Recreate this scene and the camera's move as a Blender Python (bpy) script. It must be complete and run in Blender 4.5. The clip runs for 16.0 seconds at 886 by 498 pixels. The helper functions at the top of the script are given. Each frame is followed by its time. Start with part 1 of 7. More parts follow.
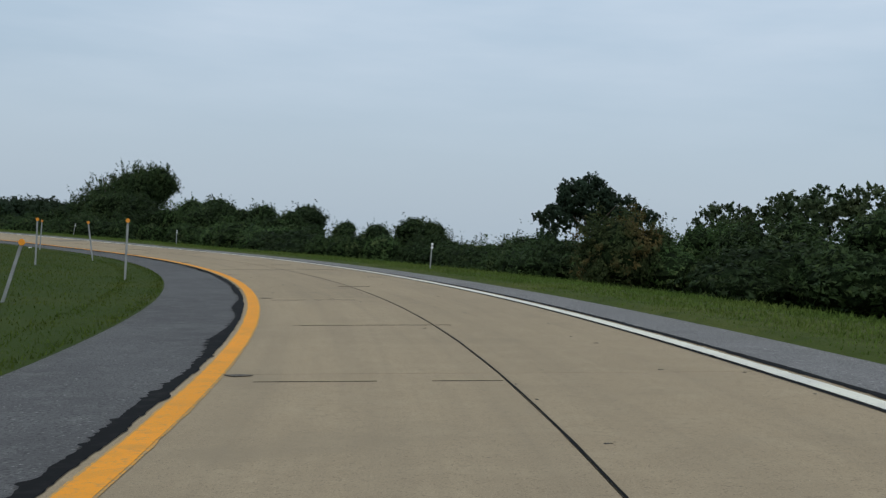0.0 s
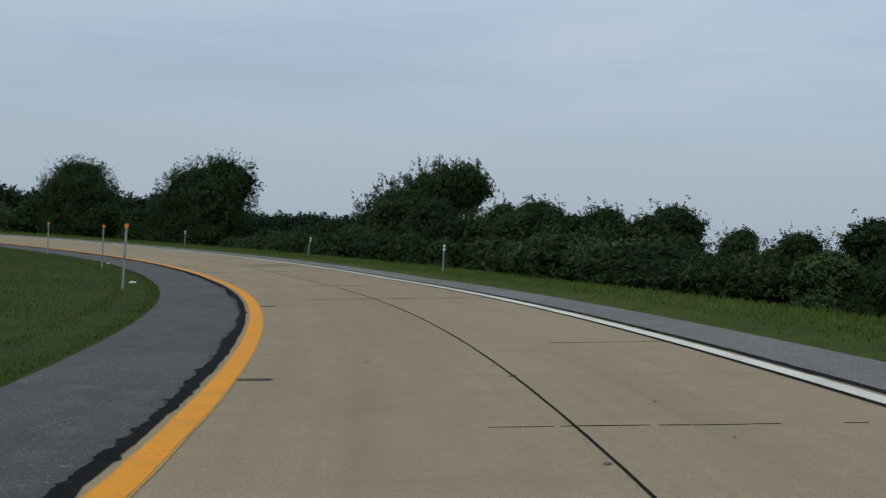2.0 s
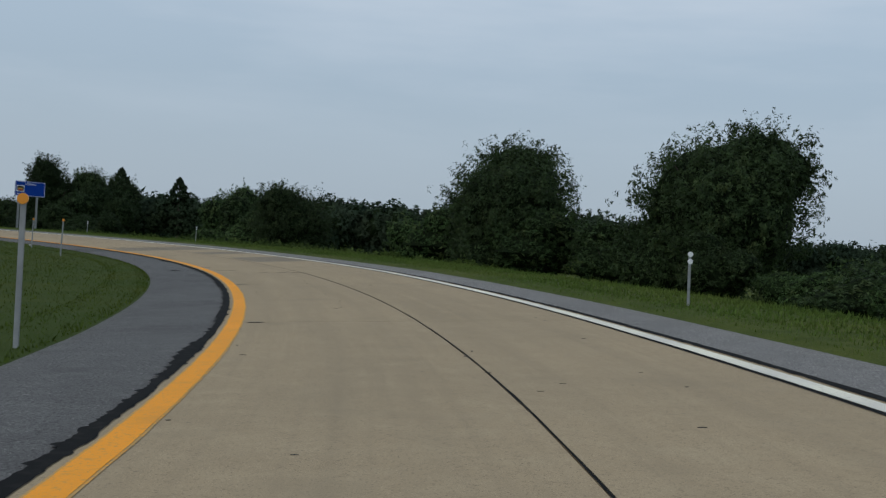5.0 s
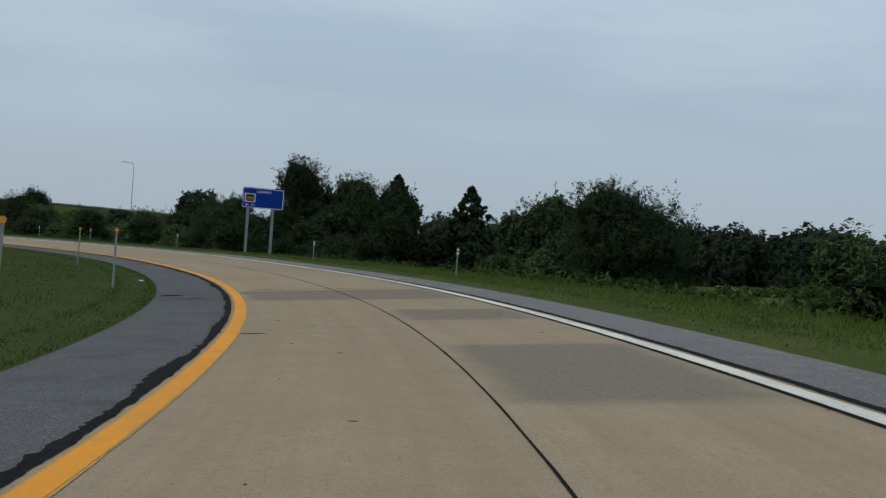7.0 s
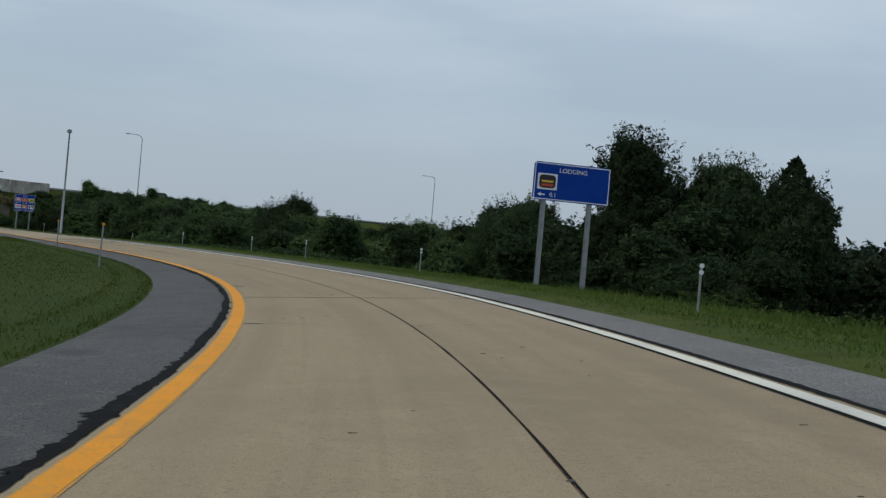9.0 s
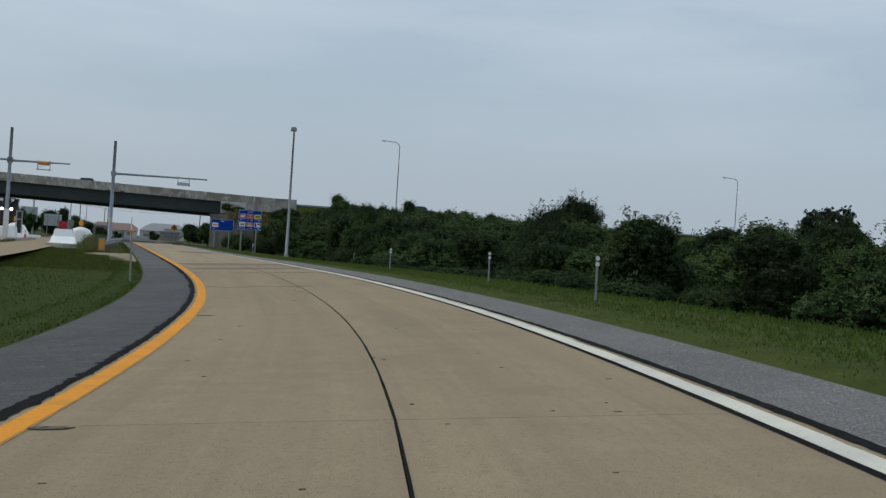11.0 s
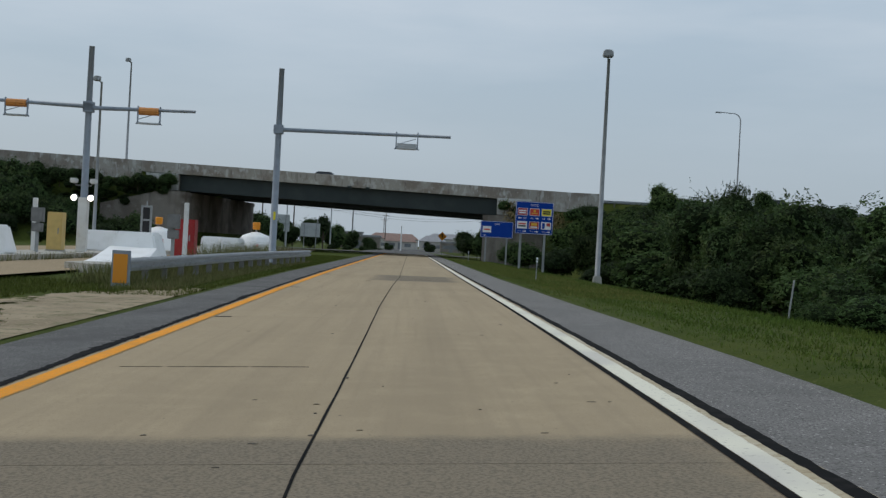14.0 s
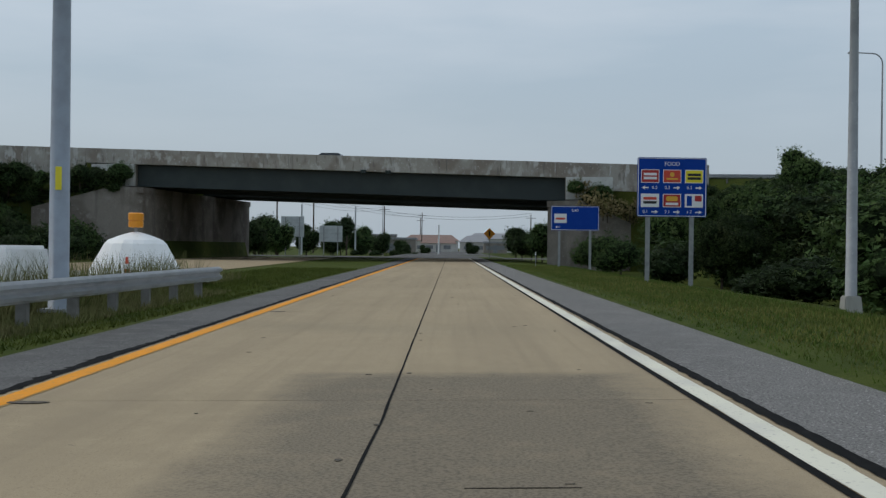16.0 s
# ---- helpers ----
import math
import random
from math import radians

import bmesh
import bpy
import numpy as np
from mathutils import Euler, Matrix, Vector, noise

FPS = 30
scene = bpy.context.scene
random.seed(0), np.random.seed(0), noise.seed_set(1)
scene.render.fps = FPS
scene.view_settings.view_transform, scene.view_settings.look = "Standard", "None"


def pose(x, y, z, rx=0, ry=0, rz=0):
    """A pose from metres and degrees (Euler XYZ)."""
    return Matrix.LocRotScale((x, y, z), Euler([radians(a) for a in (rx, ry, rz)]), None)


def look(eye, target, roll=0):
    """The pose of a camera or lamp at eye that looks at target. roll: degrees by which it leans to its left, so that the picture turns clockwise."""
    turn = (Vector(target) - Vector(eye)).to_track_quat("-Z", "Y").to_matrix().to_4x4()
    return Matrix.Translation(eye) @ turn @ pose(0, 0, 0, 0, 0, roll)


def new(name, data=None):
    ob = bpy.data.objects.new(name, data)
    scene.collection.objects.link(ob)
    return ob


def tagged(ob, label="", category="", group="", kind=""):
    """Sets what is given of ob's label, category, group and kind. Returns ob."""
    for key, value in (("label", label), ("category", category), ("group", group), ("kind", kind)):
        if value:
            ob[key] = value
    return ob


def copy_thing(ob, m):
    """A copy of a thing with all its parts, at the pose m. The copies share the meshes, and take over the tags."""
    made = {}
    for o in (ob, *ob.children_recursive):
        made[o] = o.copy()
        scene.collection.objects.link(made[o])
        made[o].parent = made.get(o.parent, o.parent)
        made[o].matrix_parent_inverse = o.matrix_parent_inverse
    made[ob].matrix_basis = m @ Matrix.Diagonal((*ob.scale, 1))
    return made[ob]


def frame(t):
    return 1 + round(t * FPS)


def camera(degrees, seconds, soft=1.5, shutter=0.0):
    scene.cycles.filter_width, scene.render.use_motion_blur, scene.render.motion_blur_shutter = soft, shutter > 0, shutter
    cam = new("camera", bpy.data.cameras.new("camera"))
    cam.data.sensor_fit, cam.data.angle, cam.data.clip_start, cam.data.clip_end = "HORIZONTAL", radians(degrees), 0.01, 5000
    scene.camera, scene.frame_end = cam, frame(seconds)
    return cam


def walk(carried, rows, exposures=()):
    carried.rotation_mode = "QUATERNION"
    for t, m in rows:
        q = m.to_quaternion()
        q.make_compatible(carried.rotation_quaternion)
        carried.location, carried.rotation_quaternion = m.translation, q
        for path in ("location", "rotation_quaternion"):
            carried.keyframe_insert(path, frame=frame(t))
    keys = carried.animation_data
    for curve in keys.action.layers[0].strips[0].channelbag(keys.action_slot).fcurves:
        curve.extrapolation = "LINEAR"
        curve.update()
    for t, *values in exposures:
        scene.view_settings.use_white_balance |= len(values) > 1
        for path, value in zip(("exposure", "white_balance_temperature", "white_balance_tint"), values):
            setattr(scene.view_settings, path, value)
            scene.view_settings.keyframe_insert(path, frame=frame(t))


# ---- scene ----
# A loop ramp driven through its long left bend to an unmanned toll lane and an overpass.
LENS = 41.07
cam = camera(LENS, 16.0, soft=1.35, shutter=0.0)
# seconds, x, y, z, yaw, pitch, roll
ROWS = [
    (0.0, 0.254, -5.931, -0.128, -3.428, -0.266, -2.924),
    (0.5, 0.322, 3.014, -0.128, 0.586, -0.119, -2.693),
    (1.0, -0.127, 11.982, -0.136, 4.699, -0.274, -2.717),
    (1.5, -1.327, 21.051, -0.152, 8.720, -0.297, -2.555),
    (2.0, -3.051, 29.688, -0.175, 12.993, -0.163, -2.371),
    (2.5, -5.277, 37.879, -0.205, 17.051, -0.145, -2.395),
    (3.0, -8.099, 45.668, -0.226, 21.015, 0.013, -2.388),
    (3.5, -11.461, 53.292, -0.238, 24.924, 0.109, -2.688),
    (4.0, -15.313, 60.837, -0.249, 29.093, 0.076, -3.093),
    (4.5, -19.587, 67.816, -0.204, 32.980, 0.089, -3.290),
    (5.0, -24.350, 74.480, -0.163, 36.800, 0.127, -3.420),
    (5.5, -29.560, 80.888, -0.116, 40.620, 0.198, -3.550),
    (6.0, -35.298, 87.009, -0.061, 44.440, 0.310, -3.700),
    (6.5, -41.588, 92.840, 0.005, 48.330, 0.471, -3.950),
    (7.0, -48.587, 98.502, 0.053, 52.285, 0.513, -3.896),
    (7.5, -56.013, 103.638, 0.073, 56.437, 0.507, -3.722),
    (8.0, -63.605, 108.309, 0.087, 60.606, 0.256, -3.917),
    (8.5, -71.393, 112.301, 0.131, 64.075, 0.653, -4.708),
    (9.0, -79.315, 115.723, 0.183, 67.315, 0.523, -5.015),
    (9.5, -87.391, 118.737, 0.248, 70.381, 0.501, -4.923),
    (10.0, -95.638, 121.384, 0.302, 73.823, 0.397, -4.222),
    (10.5, -103.514, 123.330, 0.355, 77.361, 0.335, -3.908),
    (11.0, -111.416, 124.740, 0.387, 80.907, 0.285, -3.719),
    (11.5, -119.400, 125.674, 0.404, 84.300, 0.242, -3.635),
    (12.0, -127.520, 126.197, 0.407, 87.374, 0.195, -3.629),
    (12.5, -135.836, 126.370, 0.402, 89.962, 0.134, -3.679),
    (13.0, -144.273, 126.125, 0.440, 91.902, 0.080, -3.794),
    (13.5, -152.705, 125.680, 0.476, 93.563, 0.166, -3.634),
    (14.0, -161.146, 124.956, 0.500, 94.938, -0.065, -3.086),
    (14.5, -169.588, 124.090, 0.519, 95.790, 0.160, -2.818),
    (15.0, -178.026, 123.171, 0.519, 96.202, 0.033, -2.149),
    (15.5, -186.528, 122.169, 0.509, 96.595, 0.053, -1.457),
    (16.0, -195.132, 121.181, 0.487, 96.886, -0.060, -0.721),
]
walk(cam, [(t, pose(x, y, z, 90 + p, r, yaw)) for t, x, y, z, yaw, p, r in ROWS],
     [(0.0, 0.130, 6330, 10), (0.5, 0.050, 6330, 10), (1.2, -0.040, 6330, 10), (4.0, -0.060, 6310, 10), (7.0, -0.050, 6390, 10), (10.0, -0.030, 6440, 10), (12.5, -0.020, 6500, 10), (16.0, -0.030, 6520, 10)])

# ---- light: hazy day, thin high cloud ----
SUN_EL, SUN_AZ = radians(48), radians(200)
world = bpy.data.worlds.new("sky")
scene.world = world
world.use_nodes = True
wn, wl = world.node_tree.nodes, world.node_tree.links
wn.clear()
w_out = wn.new("ShaderNodeOutputWorld")
w_bg = wn.new("ShaderNodeBackground")
w_sky = wn.new("ShaderNodeTexSky")
w_sky.sky_type = 'NISHITA'
w_sky.sun_disc = False
w_sky.sun_elevation = SUN_EL
w_sky.sun_rotation = SUN_AZ
w_sky.air_density, w_sky.dust_density, w_sky.ozone_density = 1.4, 3.0, 1.5
w_bg.inputs["Strength"].default_value = 0.1
# haze: the clear sky seen through a pale veil with soft streaks of cloud
w_co = wn.new("ShaderNodeTexCoord")
w_sep = wn.new("ShaderNodeSeparateXYZ")
w_map = wn.new("ShaderNodeMapping")
w_map.inputs["Scale"].default_value = (1.0, 1.0, 5.5)
w_noise = wn.new("ShaderNodeTexNoise")
w_noise.inputs["Scale"].default_value = 2.2
w_noise.inputs["Detail"].default_value = 5.0
w_noise.inputs["Roughness"].default_value = 0.55
w_ramp = wn.new("ShaderNodeValToRGB")
w_ramp.color_ramp.elements[0].position, w_ramp.color_ramp.elements[1].position = 0.42, 0.72
w_grad = wn.new("ShaderNodeValToRGB")
g = w_grad.color_ramp
g.elements[0].position, g.elements[0].color = 0.0, (4.36, 5.16, 5.90, 1)
g.elements[1].position, g.elements[1].color = 0.6, (4.9, 6.0, 7.1, 1)
e = g.elements.new(0.14); e.color = (4.18, 5.20, 6.24, 1)
e = g.elements.new(0.25); e.color = (4.8, 5.9, 7.05, 1)
w_veil = wn.new("ShaderNodeMixRGB"); w_veil.inputs[0].default_value = 0.85
w_cloud = wn.new("ShaderNodeMixRGB"); w_cloud.inputs[2].default_value = (6.3, 6.95, 7.7, 1)
w_amt = wn.new("ShaderNodeMath"); w_amt.operation = 'MULTIPLY'
w_el = wn.new("ShaderNodeMapRange")
w_el.inputs["From Min"].default_value, w_el.inputs["From Max"].default_value = 0.06, 0.24
w_el.inputs["To Min"].default_value, w_el.inputs["To Max"].default_value = 0.05, 0.75
wl.new(w_co.outputs["Generated"], w_sep.inputs[0]); wl.new(w_co.outputs["Generated"], w_map.inputs[0])
wl.new(w_map.outputs[0], w_noise.inputs["Vector"]); wl.new(w_noise.outputs["Fac"], w_ramp.inputs[0])
wl.new(w_sep.outputs["Z"], w_grad.inputs[0]); wl.new(w_sep.outputs["Z"], w_el.inputs[0])
wl.new(w_ramp.outputs[0], w_amt.inputs[0]); wl.new(w_el.outputs[0], w_amt.inputs[1])
wl.new(w_sky.outputs[0], w_veil.inputs[1]); wl.new(w_grad.outputs[0], w_veil.inputs[2])
wl.new(w_veil.outputs[0], w_cloud.inputs[1]); wl.new(w_amt.outputs[0], w_cloud.inputs[0])
wl.new(w_cloud.outputs[0], w_bg.inputs["Color"]); wl.new(w_bg.outputs[0], w_out.inputs[0])
sun_data = bpy.data.lights.new("sun", 'SUN')
sun_data.energy, sun_data.angle, sun_data.color = 0.8, radians(12), (1.0, 0.93, 0.82)
sun = new("sun", sun_data)
sun.matrix_world = look((0, 0, 80), Vector((0, 0, 80)) - Vector((math.sin(SUN_AZ) * math.cos(SUN_EL), math.cos(SUN_AZ) * math.cos(SUN_EL), math.sin(SUN_EL))))
scene.view_settings.exposure = 0.0


# ---- materials ----
def mat(name, colour, rough=0.7, metal=0.0, spots=(), bump=0.0, bump_scale=40.0, island=0.0, objvar=0.0, spec=None, wear=None, thin=0.0, streak=None):
    """Principled material; spots: (scale, colour, low, high[, stretch]) layers of noise mixed over the colour."""
    m = bpy.data.materials.new(name)
    m.use_nodes = True
    nt = m.node_tree
    nd, lk = nt.nodes, nt.links
    b = nd["Principled BSDF"]
    b.inputs["Roughness"].default_value, b.inputs["Metallic"].default_value = rough, metal
    if spec is not None:
        b.inputs["Specular IOR Level"].default_value = spec
    tc = nd.new("ShaderNodeNewGeometry")
    last = None
    for layer in spots:
        sc, col, lo, hi = layer[:4]
        n = nd.new("ShaderNodeTexNoise")
        n.inputs["Scale"].default_value, n.inputs["Detail"].default_value = sc, 4.0
        if len(layer) > 4:
            mp = nd.new("ShaderNodeMapping")
            mp.inputs["Scale"].default_value = layer[4]
            lk.new(tc.outputs["Position"], mp.inputs[0]); lk.new(mp.outputs[0], n.inputs["Vector"])
        else:
            lk.new(tc.outputs["Position"], n.inputs["Vector"])
        r = nd.new("ShaderNodeMapRange")
        r.inputs["From Min"].default_value, r.inputs["From Max"].default_value = lo, hi
        lk.new(n.outputs["Fac"], r.inputs[0])
        mx = nd.new("ShaderNodeMixRGB")
        lk.new(r.outputs[0], mx.inputs[0])
        if last is None:
            mx.inputs[1].default_value = (*colour, 1)
        else:
            lk.new(last, mx.inputs[1])
        mx.inputs[2].default_value = (*col, 1)
        last = mx.outputs[0]
    if streak:
        # faint bands drawn out along the lane by wheels and rain
        uv = nd.new("ShaderNodeUVMap"); uv.uv_map = "along"
        for sc, lo, hi, amt in (((0.05, 1.9, 1.0), 0.45, 0.68, 0.38), ((0.16, 9.0, 1.0), 0.50, 0.70, 0.26)):
            mp = nd.new("ShaderNodeMapping"); mp.inputs["Scale"].default_value = sc
            ns = nd.new("ShaderNodeTexNoise"); ns.inputs["Scale"].default_value, ns.inputs["Detail"].default_value = 1.0, 3.0
            lk.new(uv.outputs[0], mp.inputs[0]); lk.new(mp.outputs[0], ns.inputs["Vector"])
            rr = nd.new("ShaderNodeMapRange"); rr.inputs["From Min"].default_value, rr.inputs["From Max"].default_value, rr.inputs["To Max"].default_value = lo, hi, amt
            lk.new(ns.outputs["Fac"], rr.inputs[0])
            mx = nd.new("ShaderNodeMixRGB"); mx.inputs[2].default_value = (*streak, 1)
            lk.new(rr.outputs[0], mx.inputs[0]); lk.new(last, mx.inputs[1])
            last = mx.outputs[0]
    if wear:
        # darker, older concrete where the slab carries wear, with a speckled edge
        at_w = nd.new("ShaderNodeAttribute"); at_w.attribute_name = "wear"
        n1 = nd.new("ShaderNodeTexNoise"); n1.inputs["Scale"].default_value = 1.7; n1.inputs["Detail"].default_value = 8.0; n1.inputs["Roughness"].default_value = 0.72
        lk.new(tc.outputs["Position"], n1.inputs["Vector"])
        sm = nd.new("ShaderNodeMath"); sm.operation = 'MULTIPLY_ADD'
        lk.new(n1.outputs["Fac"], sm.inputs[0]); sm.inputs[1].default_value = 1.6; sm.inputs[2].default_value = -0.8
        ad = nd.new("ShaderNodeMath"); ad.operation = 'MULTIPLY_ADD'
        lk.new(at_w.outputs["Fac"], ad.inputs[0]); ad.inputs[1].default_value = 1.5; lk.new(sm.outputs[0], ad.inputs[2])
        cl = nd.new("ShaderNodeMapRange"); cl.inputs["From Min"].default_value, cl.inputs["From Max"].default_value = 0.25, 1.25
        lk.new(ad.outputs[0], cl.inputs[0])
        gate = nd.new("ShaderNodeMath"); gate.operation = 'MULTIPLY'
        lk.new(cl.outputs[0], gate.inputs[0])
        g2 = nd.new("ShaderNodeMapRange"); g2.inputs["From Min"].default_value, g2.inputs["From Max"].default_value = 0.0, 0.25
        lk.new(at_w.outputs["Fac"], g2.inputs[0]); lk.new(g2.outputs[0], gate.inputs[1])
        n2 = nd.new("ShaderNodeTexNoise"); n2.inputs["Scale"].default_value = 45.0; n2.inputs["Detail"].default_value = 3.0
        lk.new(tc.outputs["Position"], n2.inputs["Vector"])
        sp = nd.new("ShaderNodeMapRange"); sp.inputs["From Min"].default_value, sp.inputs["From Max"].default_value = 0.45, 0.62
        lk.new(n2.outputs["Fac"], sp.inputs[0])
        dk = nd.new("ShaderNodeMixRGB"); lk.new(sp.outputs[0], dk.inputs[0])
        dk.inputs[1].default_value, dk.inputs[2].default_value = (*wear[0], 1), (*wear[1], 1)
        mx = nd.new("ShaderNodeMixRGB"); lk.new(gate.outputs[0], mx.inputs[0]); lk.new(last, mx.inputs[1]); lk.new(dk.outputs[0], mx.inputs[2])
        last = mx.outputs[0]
    if island or objvar:
        hs = nd.new("ShaderNodeHueSaturation")
        src = tc.outputs["Random Per Island"] if island else nd.new("ShaderNodeObjectInfo").outputs["Random"]
        a = island or objvar
        vr = nd.new("ShaderNodeMapRange")
        vr.inputs["To Min"].default_value, vr.inputs["To Max"].default_value = 1 - a, 1 + a
        lk.new(src, vr.inputs[0]); lk.new(vr.outputs[0], hs.inputs["Value"])
        if last is None:
            hs.inputs["Color"].default_value = (*colour, 1)
        else:
            lk.new(last, hs.inputs["Color"])
        last = hs.outputs[0]
        if island and objvar:
            h2 = nd.new("ShaderNodeHueSaturation")
            v2 = nd.new("ShaderNodeMapRange")
            v2.inputs["To Min"].default_value, v2.inputs["To Max"].default_value = 1 - objvar, 1 + objvar
            lk.new(nd.new("ShaderNodeObjectInfo").outputs["Random"], v2.inputs[0]); lk.new(v2.outputs[0], h2.inputs["Value"])
            lk.new(last, h2.inputs["Color"])
            last = h2.outputs[0]
    if last is None:
        b.inputs["Base Color"].default_value = (*colour, 1)
    else:
        lk.new(last, b.inputs["Base Color"])
    if bump:
        n = nd.new("ShaderNodeTexNoise")
        n.inputs["Scale"].default_value, n.inputs["Detail"].default_value = bump_scale, 3.0
        lk.new(tc.outputs["Position"], n.inputs["Vector"])
        bp = nd.new("ShaderNodeBump")
        bp.inputs["Strength"].default_value, bp.inputs["Distance"].default_value = bump, 0.02
        lk.new(n.outputs["Fac"], bp.inputs["Height"]); lk.new(bp.outputs[0], b.inputs["Normal"])
    if thin:
        # leaves let part of the light through
        tl, ms = nd.new("ShaderNodeBsdfTranslucent"), nd.new("ShaderNodeMixShader")
        ms.inputs[0].default_value = thin
        if last is None:
            tl.inputs["Color"].default_value = (*colour, 1)
        else:
            lk.new(last, tl.inputs["Color"])
        out = nd["Material Output"]
        lk.new(b.outputs[0], ms.inputs[1]); lk.new(tl.outputs[0], ms.inputs[2]); lk.new(ms.outputs[0], out.inputs["Surface"])
    return m


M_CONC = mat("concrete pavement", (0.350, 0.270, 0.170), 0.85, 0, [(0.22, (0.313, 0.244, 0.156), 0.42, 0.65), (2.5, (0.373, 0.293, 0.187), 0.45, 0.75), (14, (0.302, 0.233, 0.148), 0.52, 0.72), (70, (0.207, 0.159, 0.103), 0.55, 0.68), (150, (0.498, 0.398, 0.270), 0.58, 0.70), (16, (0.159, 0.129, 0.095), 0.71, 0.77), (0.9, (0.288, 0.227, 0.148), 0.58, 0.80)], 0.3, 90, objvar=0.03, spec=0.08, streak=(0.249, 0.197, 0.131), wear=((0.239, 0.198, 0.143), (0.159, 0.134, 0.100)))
M_ASPH = mat("shoulder asphalt", (0.134, 0.131, 0.128), 0.9, 0, [(0.5, (0.106, 0.103, 0.101), 0.4, 0.65), (3, (0.156, 0.152, 0.147), 0.5, 0.75), (45, (0.068, 0.066, 0.064), 0.50, 0.64), (34, (0.28, 0.272, 0.26), 0.62, 0.73), (0.8, (0.092, 0.090, 0.088), 0.60, 0.72)], 0.7, 70, spec=0.08)
M_ASPHL = mat("paler shoulder asphalt", (0.163, 0.160, 0.156), 0.9, 0, [(0.5, (0.129, 0.126, 0.123), 0.4, 0.65), (3, (0.190, 0.185, 0.179), 0.5, 0.75), (45, (0.083, 0.081, 0.078), 0.50, 0.64), (34, (0.342, 0.332, 0.317), 0.62, 0.73), (0.8, (0.112, 0.110, 0.107), 0.60, 0.72)], 0.7, 70, spec=0.08)
M_TAR = mat("crack sealant", (0.010, 0.010, 0.010), 0.9, 0, [(8, (0.02, 0.019, 0.018), 0.5, 0.7)], spec=0.05)
M_FADED = mat("faded cream paint", (0.54, 0.48, 0.36), 0.85, 0, [(2, (0.46, 0.39, 0.27), 0.42, 0.62), (18, (0.36, 0.29, 0.19), 0.5, 0.68)], 0.2, 80, spec=0.08)
M_YEL = mat("yellow line paint", (0.80, 0.318, 0.030), 0.75, 0, [(0.5, (0.86, 0.335, 0.030), 0.42, 0.62), (3, (0.70, 0.30, 0.045), 0.50, 0.70), (22, (0.62, 0.29, 0.07), 0.56, 0.70), (60, (0.56, 0.30, 0.09), 0.58, 0.72)], 0.2, 80, spec=0.08)
M_YELEDGE = mat("worn yellow paint edge", (0.50, 0.300, 0.105), 0.8, 0, [(9, (0.66, 0.31, 0.06), 0.46, 0.56), (45, (0.38, 0.275, 0.145), 0.50, 0.60)], 0.2, 80, spec=0.08)
M_WHT = mat("white line paint", (0.76, 0.73, 0.60), 0.7, 0, [(0.7, (0.62, 0.59, 0.52), 0.45, 0.65), (25, (0.45, 0.42, 0.36), 0.60, 0.74)], 0.15, 80, spec=0.1)
M_ASPHR = mat("pale right shoulder asphalt", (0.225, 0.216, 0.206), 0.9, 0, [(0.5, (0.190, 0.183, 0.175), 0.4, 0.65), (3, (0.255, 0.246, 0.234), 0.5, 0.75), (50, (0.115, 0.110, 0.105), 0.50, 0.62), (38, (0.45, 0.435, 0.41), 0.60, 0.70)], 0.7, 90, spec=0.08)
M_GRASS = mat("mown grass", (0.060, 0.080, 0.017), 0.95, 0, [(0.25, (0.080, 0.092, 0.022), 0.4, 0.65), (1.2, (0.046, 0.064, 0.014), 0.45, 0.7), (25, (0.045, 0.06, 0.014), 0.52, 0.7), (14, (0.125, 0.125, 0.045), 0.62, 0.78)], 0.8, 40, spec=0.05)
M_BLADER = mat("long verge grass", (0.0859, 0.1333, 0.0284), 0.9, 0, [(0.25, (0.1107, 0.1446, 0.0347), 0.4, 0.65), (1.2, (0.0655, 0.1040, 0.0221), 0.5, 0.7), (4, (0.1695, 0.1582, 0.0630), 0.66, 0.82)], island=0.3, spec=0.05, thin=0.25)
M_BLADEL = mat("infield grass blades", (0.066, 0.098, 0.019), 0.9, 0, [(0.25, (0.088, 0.106, 0.024), 0.4, 0.65), (1.2, (0.058, 0.086, 0.018), 0.5, 0.7), (4, (0.115, 0.110, 0.042), 0.64, 0.80)], island=0.3, spec=0.05, thin=0.25)
M_BLADE = mat("grass blades", (0.100, 0.122, 0.028), 0.9, 0, [(0.25, (0.092, 0.106, 0.025), 0.4, 0.65), (1.2, (0.052, 0.076, 0.015), 0.5, 0.7), (4, (0.13, 0.122, 0.045), 0.62, 0.78)], island=0.22, spec=0.05)
M_FIELD = mat("ripe field", (0.20, 0.185, 0.085), 0.95, 0, [(0.2, (0.15, 0.16, 0.065), 0.4, 0.7)], 0.6, 8)
M_SOIL = mat("sandy soil", (0.33, 0.260, 0.165), 0.95, 0, [(0.8, (0.24, 0.185, 0.110), 0.42, 0.60), (2.2, (0.150, 0.135, 0.060), 0.54, 0.66), (5, (0.19, 0.15, 0.085), 0.55, 0.70), (20, (0.40, 0.32, 0.215), 0.55, 0.75)], 0.6, 30)
M_GALV = mat("galvanised steel", (0.52, 0.54, 0.56), 0.42, 0.3, [(3, (0.44, 0.46, 0.48), 0.4, 0.7)], 0.05, 60)
M_RPOST = mat("weathered rail post", (0.21, 0.205, 0.195), 0.7, 0.1, [(5, (0.15, 0.145, 0.13), 0.4, 0.7)])
